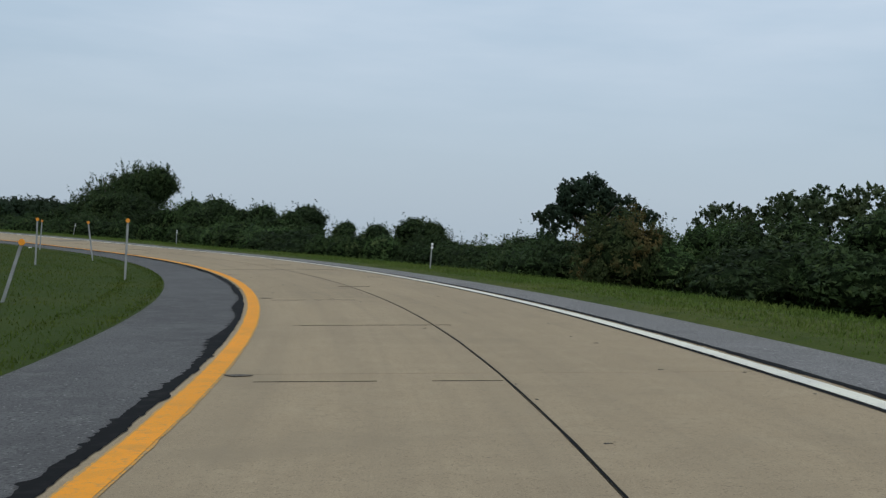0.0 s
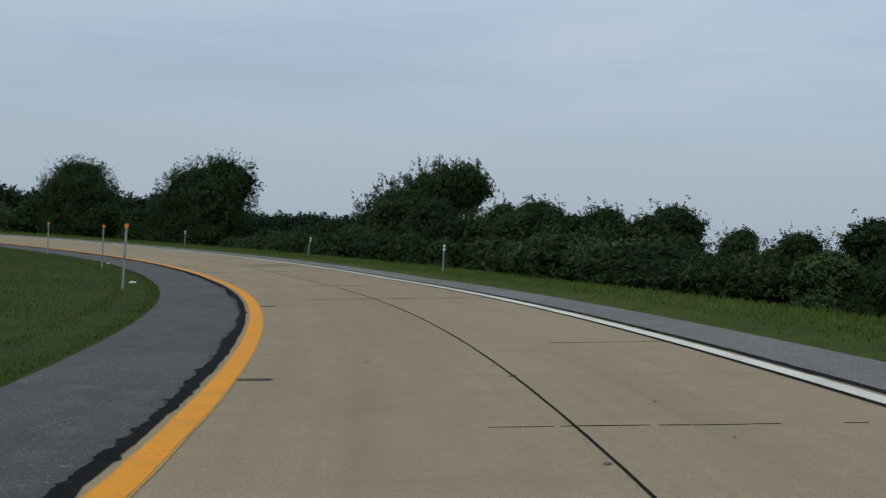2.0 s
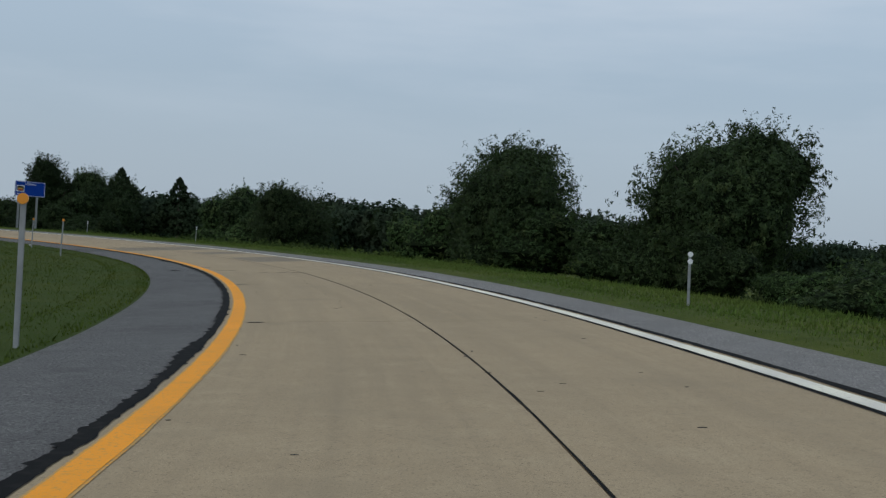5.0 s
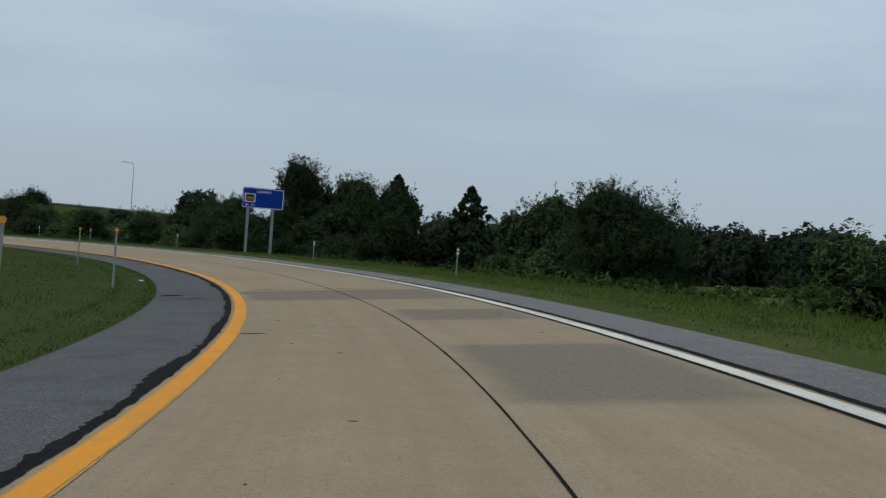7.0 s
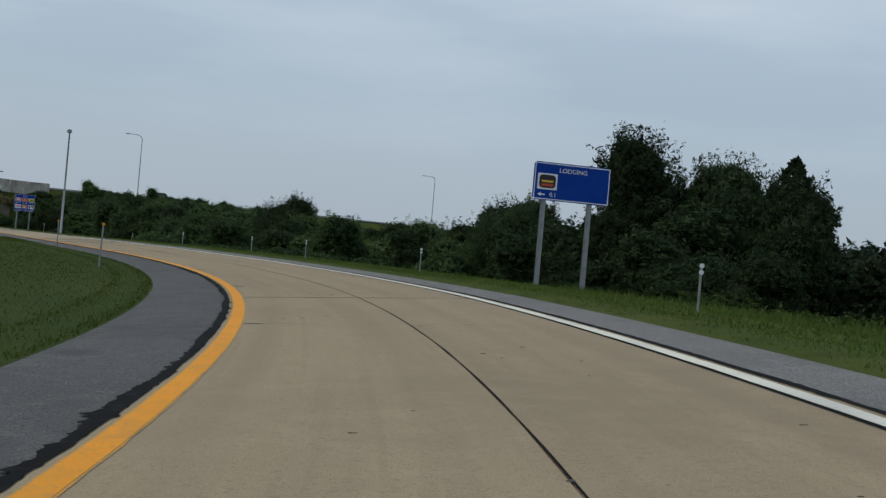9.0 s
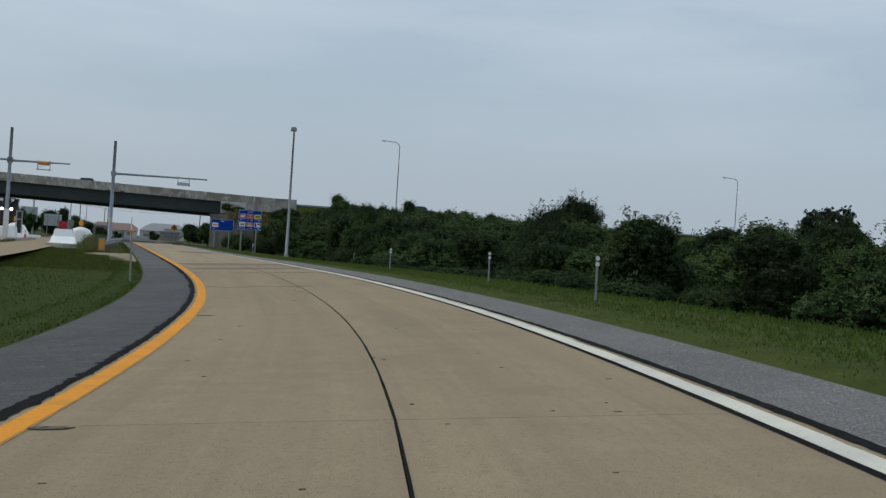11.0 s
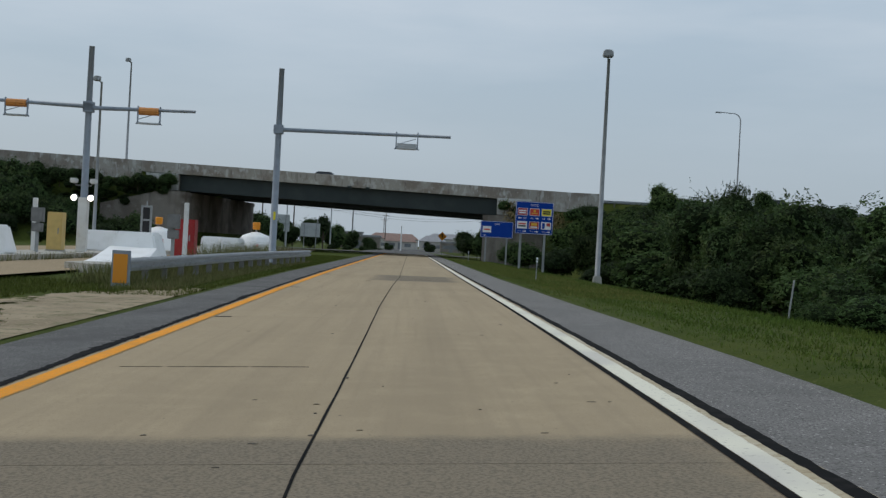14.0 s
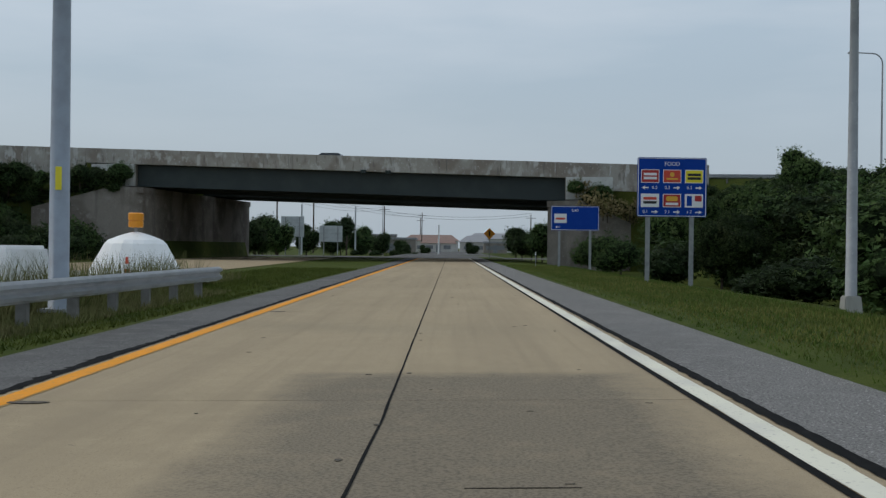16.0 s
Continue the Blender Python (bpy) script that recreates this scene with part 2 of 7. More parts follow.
M_POST = mat("dull steel post", (0.33, 0.34, 0.34), 0.6, 0.3, [(5, (0.25, 0.26, 0.26), 0.4, 0.7)])
M_LAMPP = mat("weathered lamp post steel", (0.34, 0.35, 0.36), 0.6, 0.1, [(2, (0.28, 0.29, 0.30), 0.42, 0.65), (12, (0.40, 0.41, 0.42), 0.58, 0.74)], 0.05, 60)
M_DRYG = mat("drying verge grass", (0.1725, 0.1725, 0.0525), 0.9, 0, [(0.4, (0.1207, 0.1437, 0.0399), 0.42, 0.62), (3, (0.2300, 0.2012, 0.0788), 0.60, 0.78)], island=0.3, spec=0.05, thin=0.25)
M_MAST = mat("blue grey mast paint", (0.27, 0.31, 0.36), 0.5, 0.1, [(4, (0.23, 0.26, 0.30), 0.45, 0.7)])
M_BLUE = mat("blue sign sheeting", (0.004, 0.045, 0.30), 0.6, 0, [(2, (0.006, 0.052, 0.32), 0.4, 0.7)], spec=0.12)
M_SIGNW = mat("white sign sheeting", (0.80, 0.80, 0.80), 0.5)
M_SIGNBACK = mat("sign back aluminium", (0.50, 0.52, 0.53), 0.5, 0.4, [(1.5, (0.42, 0.44, 0.45), 0.4, 0.7)])
M_RED = mat("red panel", (0.42, 0.02, 0.02), 0.5)
M_RED2 = mat("orange red panel", (0.62, 0.06, 0.03), 0.5)
M_LEMON = mat("yellow panel", (0.80, 0.68, 0.03), 0.5)
M_BLACK = mat("black print", (0.01, 0.01, 0.012), 0.5)
M_GOLD = mat("gold print", (0.75, 0.42, 0.04), 0.5)
M_ORANGE = mat("amber reflector", (0.80, 0.30, 0.02), 0.35)
M_ORPANEL = mat("orange panel", (0.62, 0.24, 0.05), 0.6, 0, [(6, (0.50, 0.20, 0.06), 0.45, 0.65)])
M_REFLW = mat("white reflector", (0.78, 0.79, 0.80), 0.25)
M_BARRIER = mat("white barrier plastic", (0.88, 0.88, 0.87), 0.5, 0, [(1.3, (0.80, 0.80, 0.78), 0.45, 0.7), (6, (0.62, 0.60, 0.55), 0.66, 0.80)])
M_CURB = mat("island concrete", (0.42, 0.40, 0.35), 0.85, 0, [(1.5, (0.33, 0.31, 0.27), 0.45, 0.65), (30, (0.26, 0.24, 0.21), 0.6, 0.75)], 0.3, 50)
M_BCONC = mat("bridge concrete", (0.43, 0.42, 0.385), 0.9, 0, [(0.35, (0.33, 0.32, 0.29), 0.45, 0.62), (1.6, (0.50, 0.49, 0.455), 0.5, 0.7, (1, 1, 0.35)), (1.1, (0.21, 0.20, 0.18), 0.56, 0.7, (1, 1, 0.2))], 0.3, 12)
M_PARAPET = mat("parapet concrete", (0.36, 0.335, 0.295), 0.9, 0, [(0.5, (0.25, 0.215, 0.18), 0.45, 0.58), (1.6, (0.50, 0.485, 0.455), 0.55, 0.66, (1.0, 1.0, 0.6)), (3.0, (0.19, 0.165, 0.145), 0.58, 0.72, (1.0, 1.0, 0.25)), (7, (0.60, 0.59, 0.56), 0.64, 0.74)], 0.3, 14)
M_GIRDER = mat("green girder paint", (0.020, 0.030, 0.030), 0.65, 0.0, [(0.7, (0.030, 0.041, 0.039), 0.45, 0.7)])
M_BARK = mat("bark", (0.085, 0.065, 0.05), 0.95, 0, [(6, (0.05, 0.04, 0.03), 0.45, 0.65)], 0.6, 25)
M_LEAF = mat("broad leaves", (0.032, 0.055, 0.019), 0.7, 0, [(0.12, (0.042, 0.068, 0.023), 0.4, 0.65), (0.9, (0.066, 0.092, 0.032), 0.54, 0.70), (2.2, (0.020, 0.036, 0.014), 0.55, 0.68)], island=0.45, objvar=0.28, spec=0.15, thin=0.3)
# darker copy of the broad leaves; the dense stand's shade is in the colour
M_LEAFSHADE = mat("leaves darkened for shade", (0.022, 0.039, 0.014), 0.7, 0, [(0.12, (0.028, 0.047, 0.017), 0.4, 0.65), (0.9, (0.040, 0.058, 0.021), 0.56, 0.72)], island=0.4, objvar=0.2, spec=0.1, thin=0.2)
M_LEAFC = mat("yellowish leaves", (0.080, 0.115, 0.028), 0.8, 0, [(0.15, (0.050, 0.080, 0.020), 0.4, 0.65)], island=0.4, objvar=0.3, spec=0.1, thin=0.3)
# near-black green: shade between the leaves is put into this colour
M_INNERSHADE = mat("shaded inner foliage", (0.0085, 0.014, 0.006), 0.9, 0, [(1.1, (0.012, 0.021, 0.008), 0.45, 0.6), (11, (0.022, 0.036, 0.013), 0.52, 0.60), (7, (0.0045, 0.0075, 0.0036), 0.53, 0.61)], 1.0, 14, spec=0.03)
M_ABUT = mat("stained abutment concrete", (0.25, 0.225, 0.195), 0.9, 0, [(0.35, (0.15, 0.130, 0.11), 0.42, 0.60), (0.9, (0.30, 0.275, 0.245), 0.56, 0.70), (1.0, (0.125, 0.110, 0.095), 0.52, 0.72, (0.8, 0.8, 0.14)), (6, (0.32, 0.29, 0.255), 0.6, 0.75), (25, (0.13, 0.115, 0.10), 0.55, 0.7)], 0.4, 25, spec=0.1)
M_WEED = mat("dry weeds", (0.165, 0.168, 0.066), 0.9, 0, [(1.0, (0.175, 0.160, 0.075), 0.45, 0.65), (3, (0.085, 0.105, 0.035), 0.5, 0.7)], island=0.3, spec=0.05)
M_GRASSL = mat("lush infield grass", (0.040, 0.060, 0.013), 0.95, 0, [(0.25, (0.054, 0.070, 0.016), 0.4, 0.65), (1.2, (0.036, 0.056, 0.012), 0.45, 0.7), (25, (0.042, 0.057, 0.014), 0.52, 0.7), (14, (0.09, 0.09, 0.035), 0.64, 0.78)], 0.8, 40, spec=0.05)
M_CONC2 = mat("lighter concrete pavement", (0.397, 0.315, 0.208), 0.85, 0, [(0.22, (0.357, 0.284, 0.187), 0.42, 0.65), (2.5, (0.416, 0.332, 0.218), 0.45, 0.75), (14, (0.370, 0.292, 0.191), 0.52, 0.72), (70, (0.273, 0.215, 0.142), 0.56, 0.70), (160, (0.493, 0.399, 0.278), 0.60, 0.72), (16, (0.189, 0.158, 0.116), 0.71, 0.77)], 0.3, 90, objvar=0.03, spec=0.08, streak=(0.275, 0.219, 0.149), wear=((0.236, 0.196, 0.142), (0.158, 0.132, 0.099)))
M_DRY = mat("dry brush", (0.26, 0.205, 0.105), 0.9, 0, [(0.6, (0.165, 0.150, 0.060), 0.42, 0.6), (3, (0.32, 0.26, 0.15), 0.5, 0.7)], island=0.3, objvar=0.2, spec=0.05, thin=0.2)
M_LEAFB = mat("shrub leaves", (0.0600, 0.1008, 0.0324), 0.75, 0, [(0.15, (0.0456, 0.0816, 0.0276), 0.4, 0.65), (0.9, (0.1056, 0.1392, 0.0504), 0.54, 0.70), (2.2, (0.0336, 0.0600, 0.0216), 0.55, 0.68)], island=0.45, objvar=0.32, spec=0.12, thin=0.3)
M_LEAFS = mat("scrub leaves", (0.068, 0.106, 0.031), 0.75, 0, [(0.15, (0.040, 0.072, 0.026), 0.4, 0.65), (0.9, (0.104, 0.132, 0.050), 0.54, 0.70), (2.2, (0.030, 0.054, 0.020), 0.55, 0.68)], island=0.45, objvar=0.55, spec=0.12, thin=0.3)
M_NEEDLE = mat("cedar foliage", (0.034, 0.056, 0.029), 0.85, 0, [(0.4, (0.046, 0.066, 0.033), 0.4, 0.65)], island=0.4, spec=0.08, thin=0.2)
# blue raised: distance haze is mixed into the leaf colour
M_FARLEAF = mat("haze tinted far foliage", (0.0345, 0.0552, 0.0345), 0.85, 0, [(0.08, (0.0483, 0.0667, 0.0391), 0.4, 0.65)], island=0.4, spec=0.05, thin=0.3)
M_AIRY = mat("olive brown foliage", (0.0667, 0.0868, 0.0413), 0.85, 0, [(0.1, (0.0483, 0.0756, 0.0375), 0.4, 0.65)], island=0.4, spec=0.05, thin=0.3)
M_RUST = mat("rust tinged leaves", (0.046, 0.062, 0.024), 0.8, 0, [(0.7, (0.120, 0.092, 0.034), 0.50, 0.62)], island=0.4, spec=0.08, thin=0.3)


# ---- mesh helpers ----
def mesh_ob(name, bm, material, parent=None, label="", smooth=False):
    me = bpy.data.meshes.new(name)
    bm.normal_update()
    bm.to_mesh(me); bm.free()
    for m in (material if isinstance(material, (list, tuple)) else [material]):
        me.materials.append(m)
    if smooth:
        for p in me.polygons:
            p.use_smooth = True
    ob = new(name, me)
    if parent is not None:
        ob.parent = parent
    if label:
        ob["label"] = label
    return ob


def part(name, bm, material, parent, label="", smooth=False):
    return mesh_ob(name, bm, material, parent, label, smooth)


def raw_ob(name, verts, faces, material, parent=None, label="", smooth=False):
    me = bpy.data.meshes.new(name)
    me.from_pydata(verts, [], faces)
    me.materials.append(material)
    if smooth:
        me.polygons.foreach_set("use_smooth", [True] * len(me.polygons))
    me.update()
    ob = new(name, me)
    if parent is not None:
        ob.parent = parent
    if label:
        ob["label"] = label
    return ob


def thing(name, x, y, z, rz, label, category, group="", kind=""):
    ob = new(name)
    ob.empty_display_size = 0.2
    ob.matrix_world = pose(x, y, z, 0, 0, rz)
    return tagged(ob, label, category, group, kind)


def box(bm, x0, x1, y0, y1, z0, z1, bevel=0.0, top=None):
    """A box; top: (sx, sy) scales its upper face."""
    vs = []
    for z in (z0, z1):
        for x, y in ((x0, y0), (x1, y0), (x1, y1), (x0, y1)):
            if top and z == z1:
                cx, cy = (x0 + x1) / 2, (y0 + y1) / 2
                x, y = cx + (x - cx) * top[0], cy + (y - cy) * top[1]
            vs.append(bm.verts.new((x, y, z)))
    f = [bm.faces.new([vs[i] for i in q]) for q in ((3, 2, 1, 0), (4, 5, 6, 7), (0, 1, 5, 4), (1, 2, 6, 5), (2, 3, 7, 6), (3, 0, 4, 7))]
    if bevel:
        es = list({e for q in f for e in q.edges})
        bmesh.ops.bevel(bm, geom=es, offset=bevel, segments=2, affect='EDGES')
    return bm


def tube(bm, pts, radii, n=12, caps=True):
    """A round tube through points, with a radius for each."""
    rings = []
    pts = [Vector(p) for p in pts]
    for i, p in enumerate(pts):
        d = (pts[min(i + 1, len(pts) - 1)] - pts[max(i - 1, 0)]).normalized()
        a = d.cross(Vector((0, 0, 1)))
        if a.length < 1e-3:
            a = Vector((1, 0, 0))
        a.normalize()
        b = d.cross(a)
        r = radii[i] if isinstance(radii, (list, tuple)) else radii
        rings.append([bm.verts.new(p + (a * math.cos(k * math.tau / n) + b * math.sin(k * math.tau / n)) * r) for k in range(n)])
    for r0, r1 in zip(rings, rings[1:]):
        for k in range(n):
            bm.faces.new((r0[k], r0[(k + 1) % n], r1[(k + 1) % n], r1[k]))
    if caps:
        bm.faces.new(rings[0]); bm.faces.new(list(reversed(rings[-1])))
    return bm


def B():
    return bmesh.new()


# ---- the ramp's line: curvature along its length ----
S_KNOT = [-60, -40, -20, 0, 20, 40, 60, 80, 100, 120, 140, 160, 180, 200, 220, 240, 260, 280, 300, 320, 340, 360]
K_KNOT = [5.5259, 6.1033, 6.6807, 7.2581, 7.8355, 8.3696, 8.5821, 8.3486, 7.8071, 7.3837, 7.4010, 7.6559, 7.5767, 6.4541, 4.1617, 1.4687, -0.0154, -0.0204, -0.0006, 0.0001, 0.0000, -0.0000]
_s = np.arange(-60.0, 421.0, 1.0)
_k = np.interp(_s, S_KNOT, K_KNOT) / 1000.0
_th = np.concatenate([[0], np.cumsum((_k[1:] + _k[:-1]) / 2)])
_th = _th - _th[60] + -0.048104
_c = np.stack([-np.sin(_th), np.cos(_th)], 1)
_p = np.concatenate([np.zeros((1, 2)), np.cumsum((_c[1:] + _c[:-1]) / 2, 0)])
_p = _p - _p[60] + np.array([1.3144, -5.9997])
Z_S = [-60, 0, 40, 70, 100, 120, 145, 165, 182, 225, 250, 280, 330, 400]
Z_V = [-1.16, -1.18, -1.23, -1.28, -1.12, -0.97, -0.87, -0.79, -0.71, -0.68, -0.66, -0.64, -0.62, -0.62]
B_S = [-60, 0, 30, 70, 112, 150, 175, 230, 250, 265, 285, 320]
B_V = [0.05, 0.05, 0.042, 0.045, 0.058, 0.074, 0.074, 0.070, 0.050, 0.030, 0.014, 0.010]


def line_at(s):
    """The ramp's middle joint: place and heading."""
    return np.array([np.interp(s, _s, _p[:, 0]), np.interp(s, _s, _p[:, 1])]), float(np.interp(s, _s, _th))


def level(s, v):
    """Height of the made ground beside the ramp: banked over the pavement, levelling out beyond."""
    z0, b = np.interp(s, Z_S, Z_V), np.interp(s, B_S, B_V)
    z = z0 + b * np.clip(v, -5.5, 5.2)
    z = z + np.where(v > 5.2, -0.02 * np.clip(v - 5.2, 0, 2.2) - 0.125 * np.clip(v - 7.4, 0, 10.4), 0)
    z = z + np.where(v < -5.5, -0.01 * np.clip(-v - 5.5, 0, 20), 0)
    return z


def at(s, v, dz=0.0):
    """World place at s metres along the ramp and v metres to the right of its middle joint."""
    p, th = line_at(s)
    return Vector((p[0] + math.cos(th) * v, p[1] + math.sin(th) * v, float(level(s, v)) + dz))


def yaw_at(s):
    return math.degrees(line_at(s)[1])


def ribbon(name, s0, s1, step, cols, material, dz=0.0, parent=None, jitter=None, depth=0.0):
    """A strip along the ramp; cols: offsets v, or pairs (v, extra height)."""
    n = max(1, int(round((s1 - s0) / step)))
    verts, faces = [], []
    for i in range(n + 1):
        s = s0 + (s1 - s0) * i / n
        for j, c in enumerate(cols):
            v, h = c if isinstance(c, tuple) else (c, 0.0)
            if jitter:
                v += jitter(s, j)
            verts.append(at(s, v, dz + h))
    m = len(cols)
    for i in range(n):
        for j in range(m - 1):
            a = i * m + j
            faces.append((a, a + 1, a + m + 1, a + m))
    return raw_ob(name, verts, faces, material, parent)


# ---- ground ----
def wave(x, y, a=1.0):
    return noise.noise(Vector((x * 0.05, y * 0.05, a)))


def hwy_x(y):
    """The near edge of the elevated highway, which bends away beyond the ramp."""
    return -289.0 - 0.0022 * max(0.0, y - 125.0) ** 2 * 0.9


def hwy_z(y):
    return max(7.05 - 0.0264 * (y - 84.0), 5.92 - 0.0008 * (y - 127.0)) if y > 100.0 else 7.05 - 0.0264 * (y - 84.0)


def nearest(x, y):
    d = (_p[:, 0] - x) ** 2 + (_p[:, 1] - y) ** 2
    m = int(np.argmin(d))
    th = _th[m]
    return float(_s[m]), float((x - _p[m, 0]) * math.cos(th) + (y - _p[m, 1]) * math.sin(th)), float(d[m]) ** 0.5


def land(x, y):
    """Height of the open land: meets the ramp's verges, swells gently, carries the highway's embankment."""
    s, v, d = nearest(x, y)
    z = float(level(s, max(-40.0, min(40.0, v))))
    far = min(1.0, max(0.0, (d - 25.0) / 60.0))
    z = z * (1 - far) + (-2.0 + 0.6 * wave(x, y)) * far
    if s <= -59 or s >= 419:
        z = -1.4 * far + z * (1 - far)
    # embankment of the highway, cut through for the ramp
    if (y > 119.0 or y < 84.8) and -420 < x < -240 and y < 420:
        ex = hwy_x(y)
        off = (x - ex) if x > ex else max(0.0, ex - 30.0 - x)
        top = hwy_z(y) + 0.28
        near = y - 119.0 if y > 119.0 else 84.8 - y
        e = top - off * 0.5
        if x > -288.6 or x < -317.0:
            e = min(e, -0.8 + 0.55 * max(0.0, near - 7.5))
        if e > z:
            z = e
    return z


def ground():
    xs = np.concatenate([[-4500, -2500, -1400, -900], np.arange(-700, -342, 6.0), np.arange(-340, -250, 2.0), np.arange(-248, 260, 6.0), [320, 480, 800, 1500, 3000, 4500]])
    ys = np.concatenate([[-4500, -2500, -1200, -600, -300, -150], np.arange(-90, 54, 6.0), np.arange(56, 150, 2.0), np.arange(152, 430, 6.0), [520, 700, 1000, 1600, 2800, 4500]])
    verts, faces = [], []
    for y in ys:
        for x in xs:
            s, v, d = nearest(x, y)
            z = land(x, y)
            if d < 20:
                z -= 0.35 * min(1.0, (20 - d) / 4.0)
            verts.append((x, y, z))
    n = len(xs)
    for j in range(len(ys) - 1):
        for i in range(n - 1):
            a = j * n + i
            faces.append((a, a + 1, a + n + 1, a + n))
    return tagged(raw_ob("ground", verts, faces, M_GRASS, smooth=True), "rough green grassland reaching to the horizon", "ground", kind="structure")


ground()
S0, S1 = -40.0, 396.0
# the outer shoulder is a little wider where the ramp straightens
widen = lambda s: 0.28 * min(1.0, max(0.0, (s - 238.0) / 14.0))
edge_l = lambda s, j: (0.10 * noise.noise(Vector((s * 0.35, j, 3.1))) + 0.05 * noise.noise(Vector((s * 1.7, j, 5)))) if j == 0 else 0.0
tagged(ribbon("verge_right", S0 - 15, S1 + 20, 2.0, [(3.55, -0.03), (3.9, 0.03), 4.6, 6.0, 8.0, 10.0, 13.0, 17.0, (21.0, -0.1)], M_GRASS, jitter=lambda s, j: widen(s) if j < 3 else 0), "mown grass verge sloping away from the ramp", "verge", kind="structure")
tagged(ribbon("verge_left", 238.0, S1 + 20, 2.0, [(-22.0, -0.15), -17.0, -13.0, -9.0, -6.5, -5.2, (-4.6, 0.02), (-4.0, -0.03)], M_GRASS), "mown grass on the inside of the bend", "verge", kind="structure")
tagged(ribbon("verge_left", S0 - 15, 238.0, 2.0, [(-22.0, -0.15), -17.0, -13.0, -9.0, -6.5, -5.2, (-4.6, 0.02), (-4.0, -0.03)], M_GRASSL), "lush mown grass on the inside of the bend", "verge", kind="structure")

# ---- the ramp's pavement ----
wob = lambda a, b, seed: (lambda s, j: a * noise.noise(Vector((s * b, j * 7.7, seed))))
road = tagged(new("road"), "tan concrete ramp of two slab rows with dark sealed joints", "road", kind="structure")
base = ribbon("road_base", S0, S1, 2.0, [(-2.83, -0.03), (2.83, -0.03)], M_TAR, parent=road)
sh_r = tagged(ribbon("shoulder", S0, S1, 1.0, [2.44, 3.2, (3.72, -0.005), (3.80, -0.05)], M_ASPHR, dz=-0.012, jitter=lambda s, j: widen(s) + 0.07 * noise.noise(Vector((s * 0.9, 1.3, 8))) if j >= 2 else 0), "grey asphalt shoulder with ragged grassy edge", "shoulder", kind="structure")
sh_l = tagged(ribbon("shoulder", S0, 240.0, 1.0, [(-4.35, -0.05), (-4.25, -0.005), -3.5, -2.48], M_ASPH, dz=-0.012, jitter=lambda s, j: 0.10 * noise.noise(Vector((s * 0.7, 4.3, 8))) if j <= 1 else 0), "grey asphalt inner shoulder along the yellow line", "shoulder", kind="structure")
tagged(ribbon("shoulder", 240.0, S1, 1.0, [(-4.35, -0.05), (-4.25, -0.005), -3.5, -2.48], M_ASPHL, dz=-0.012, jitter=lambda s, j: 0.10 * noise.noise(Vector((s * 0.7, 4.3, 8))) if j <= 1 else 0), "paler grey asphalt inner shoulder along the yellow line", "shoulder", kind="structure")


def paint(name, v0, v1, material, dz, label, j0=0.0, step=1.0, freq=1.5):
    return tagged(ribbon(name, S0, S1, step, [v0, v1], material, dz=dz, jitter=wob(j0, freq, v0) if j0 else None), label, "marking", kind="structure")


def yel(s):
    return float(np.interp(s, [215, 245, 270], [-2.405, -2.595, -2.72]))


mid = lambda s: float(np.interp(s, [195, 215, 225, 232, 240, 246, 262, 273, 282, 300], [-0.055, -0.03, 0.02, 0.10, 0.05, -0.10, -0.12, -0.05, 0.08, 0.08]))
white_in = lambda s: float(np.interp(s, [245, 264], [-0.115, 0.0]))
shift_y = lambda s, j: yel(s) + 2.5
tagged(ribbon("yellow_line", S0, S1, 0.25, [-2.646, -2.430], M_YELEDGE, dz=0.0045, jitter=lambda s, j: shift_y(s, j) + 0.008 * noise.noise(Vector((s * 0.8, j, 1))) + 0.014 * noise.noise(Vector((s * 5, j * 4.0, 1)))), "thin worn margin of the yellow edge line", "marking", kind="structure")
tagged(ribbon("yellow_line", S0, S1, 0.25, [-2.628, -2.449], M_YEL, dz=0.007, jitter=lambda s, j: shift_y(s, j) + 0.008 * noise.noise(Vector((s * 0.8, j, 1))) + 0.006 * noise.noise(Vector((s * 4, j * 4.0, 1)))), "solid yellow edge line on the ramp's inner side", "marking", kind="structure")
tagged(ribbon("white_line", S0, S1, 0.15, [2.355, 2.530], M_WHT, dz=0.006, jitter=lambda s, j: white_in(s) + 0.008 * noise.noise(Vector((s * 1.0, j, 2))) + 0.014 * j * noise.noise(Vector((s * 7.0, j * 5, 2)))), "solid white edge line on the ramp's outer side", "marking", kind="structure")
tagged(ribbon("faded_line", 204.0, 266.0, 0.2, [2.520, 2.560], M_FADED, dz=0.0045, jitter=lambda s, j: white_in(s) if j == 0 else -0.5 * (0.115 + white_in(s)) + 0.025 + 0.03 * noise.noise(Vector((s * 3.0, 4.0, 7))) + 0.02 * noise.noise(Vector((s * 9.0, 4.0, 7)))), "faded cream remains of an older edge line", "marking", kind="structure")
tagged(ribbon("line_shadow_strip", S0, S1, 1.0, [2.290, 2.350], M_TAR, dz=0.005, jitter=lambda s, j: white_in(s) + 0.008 * noise.noise(Vector((s * 2, j, 2)))), "thin black contrast strip beside the white line", "marking", kind="structure")
ragged = lambda s, f, seed: noise.noise(Vector((s * f, seed, 2.0)))
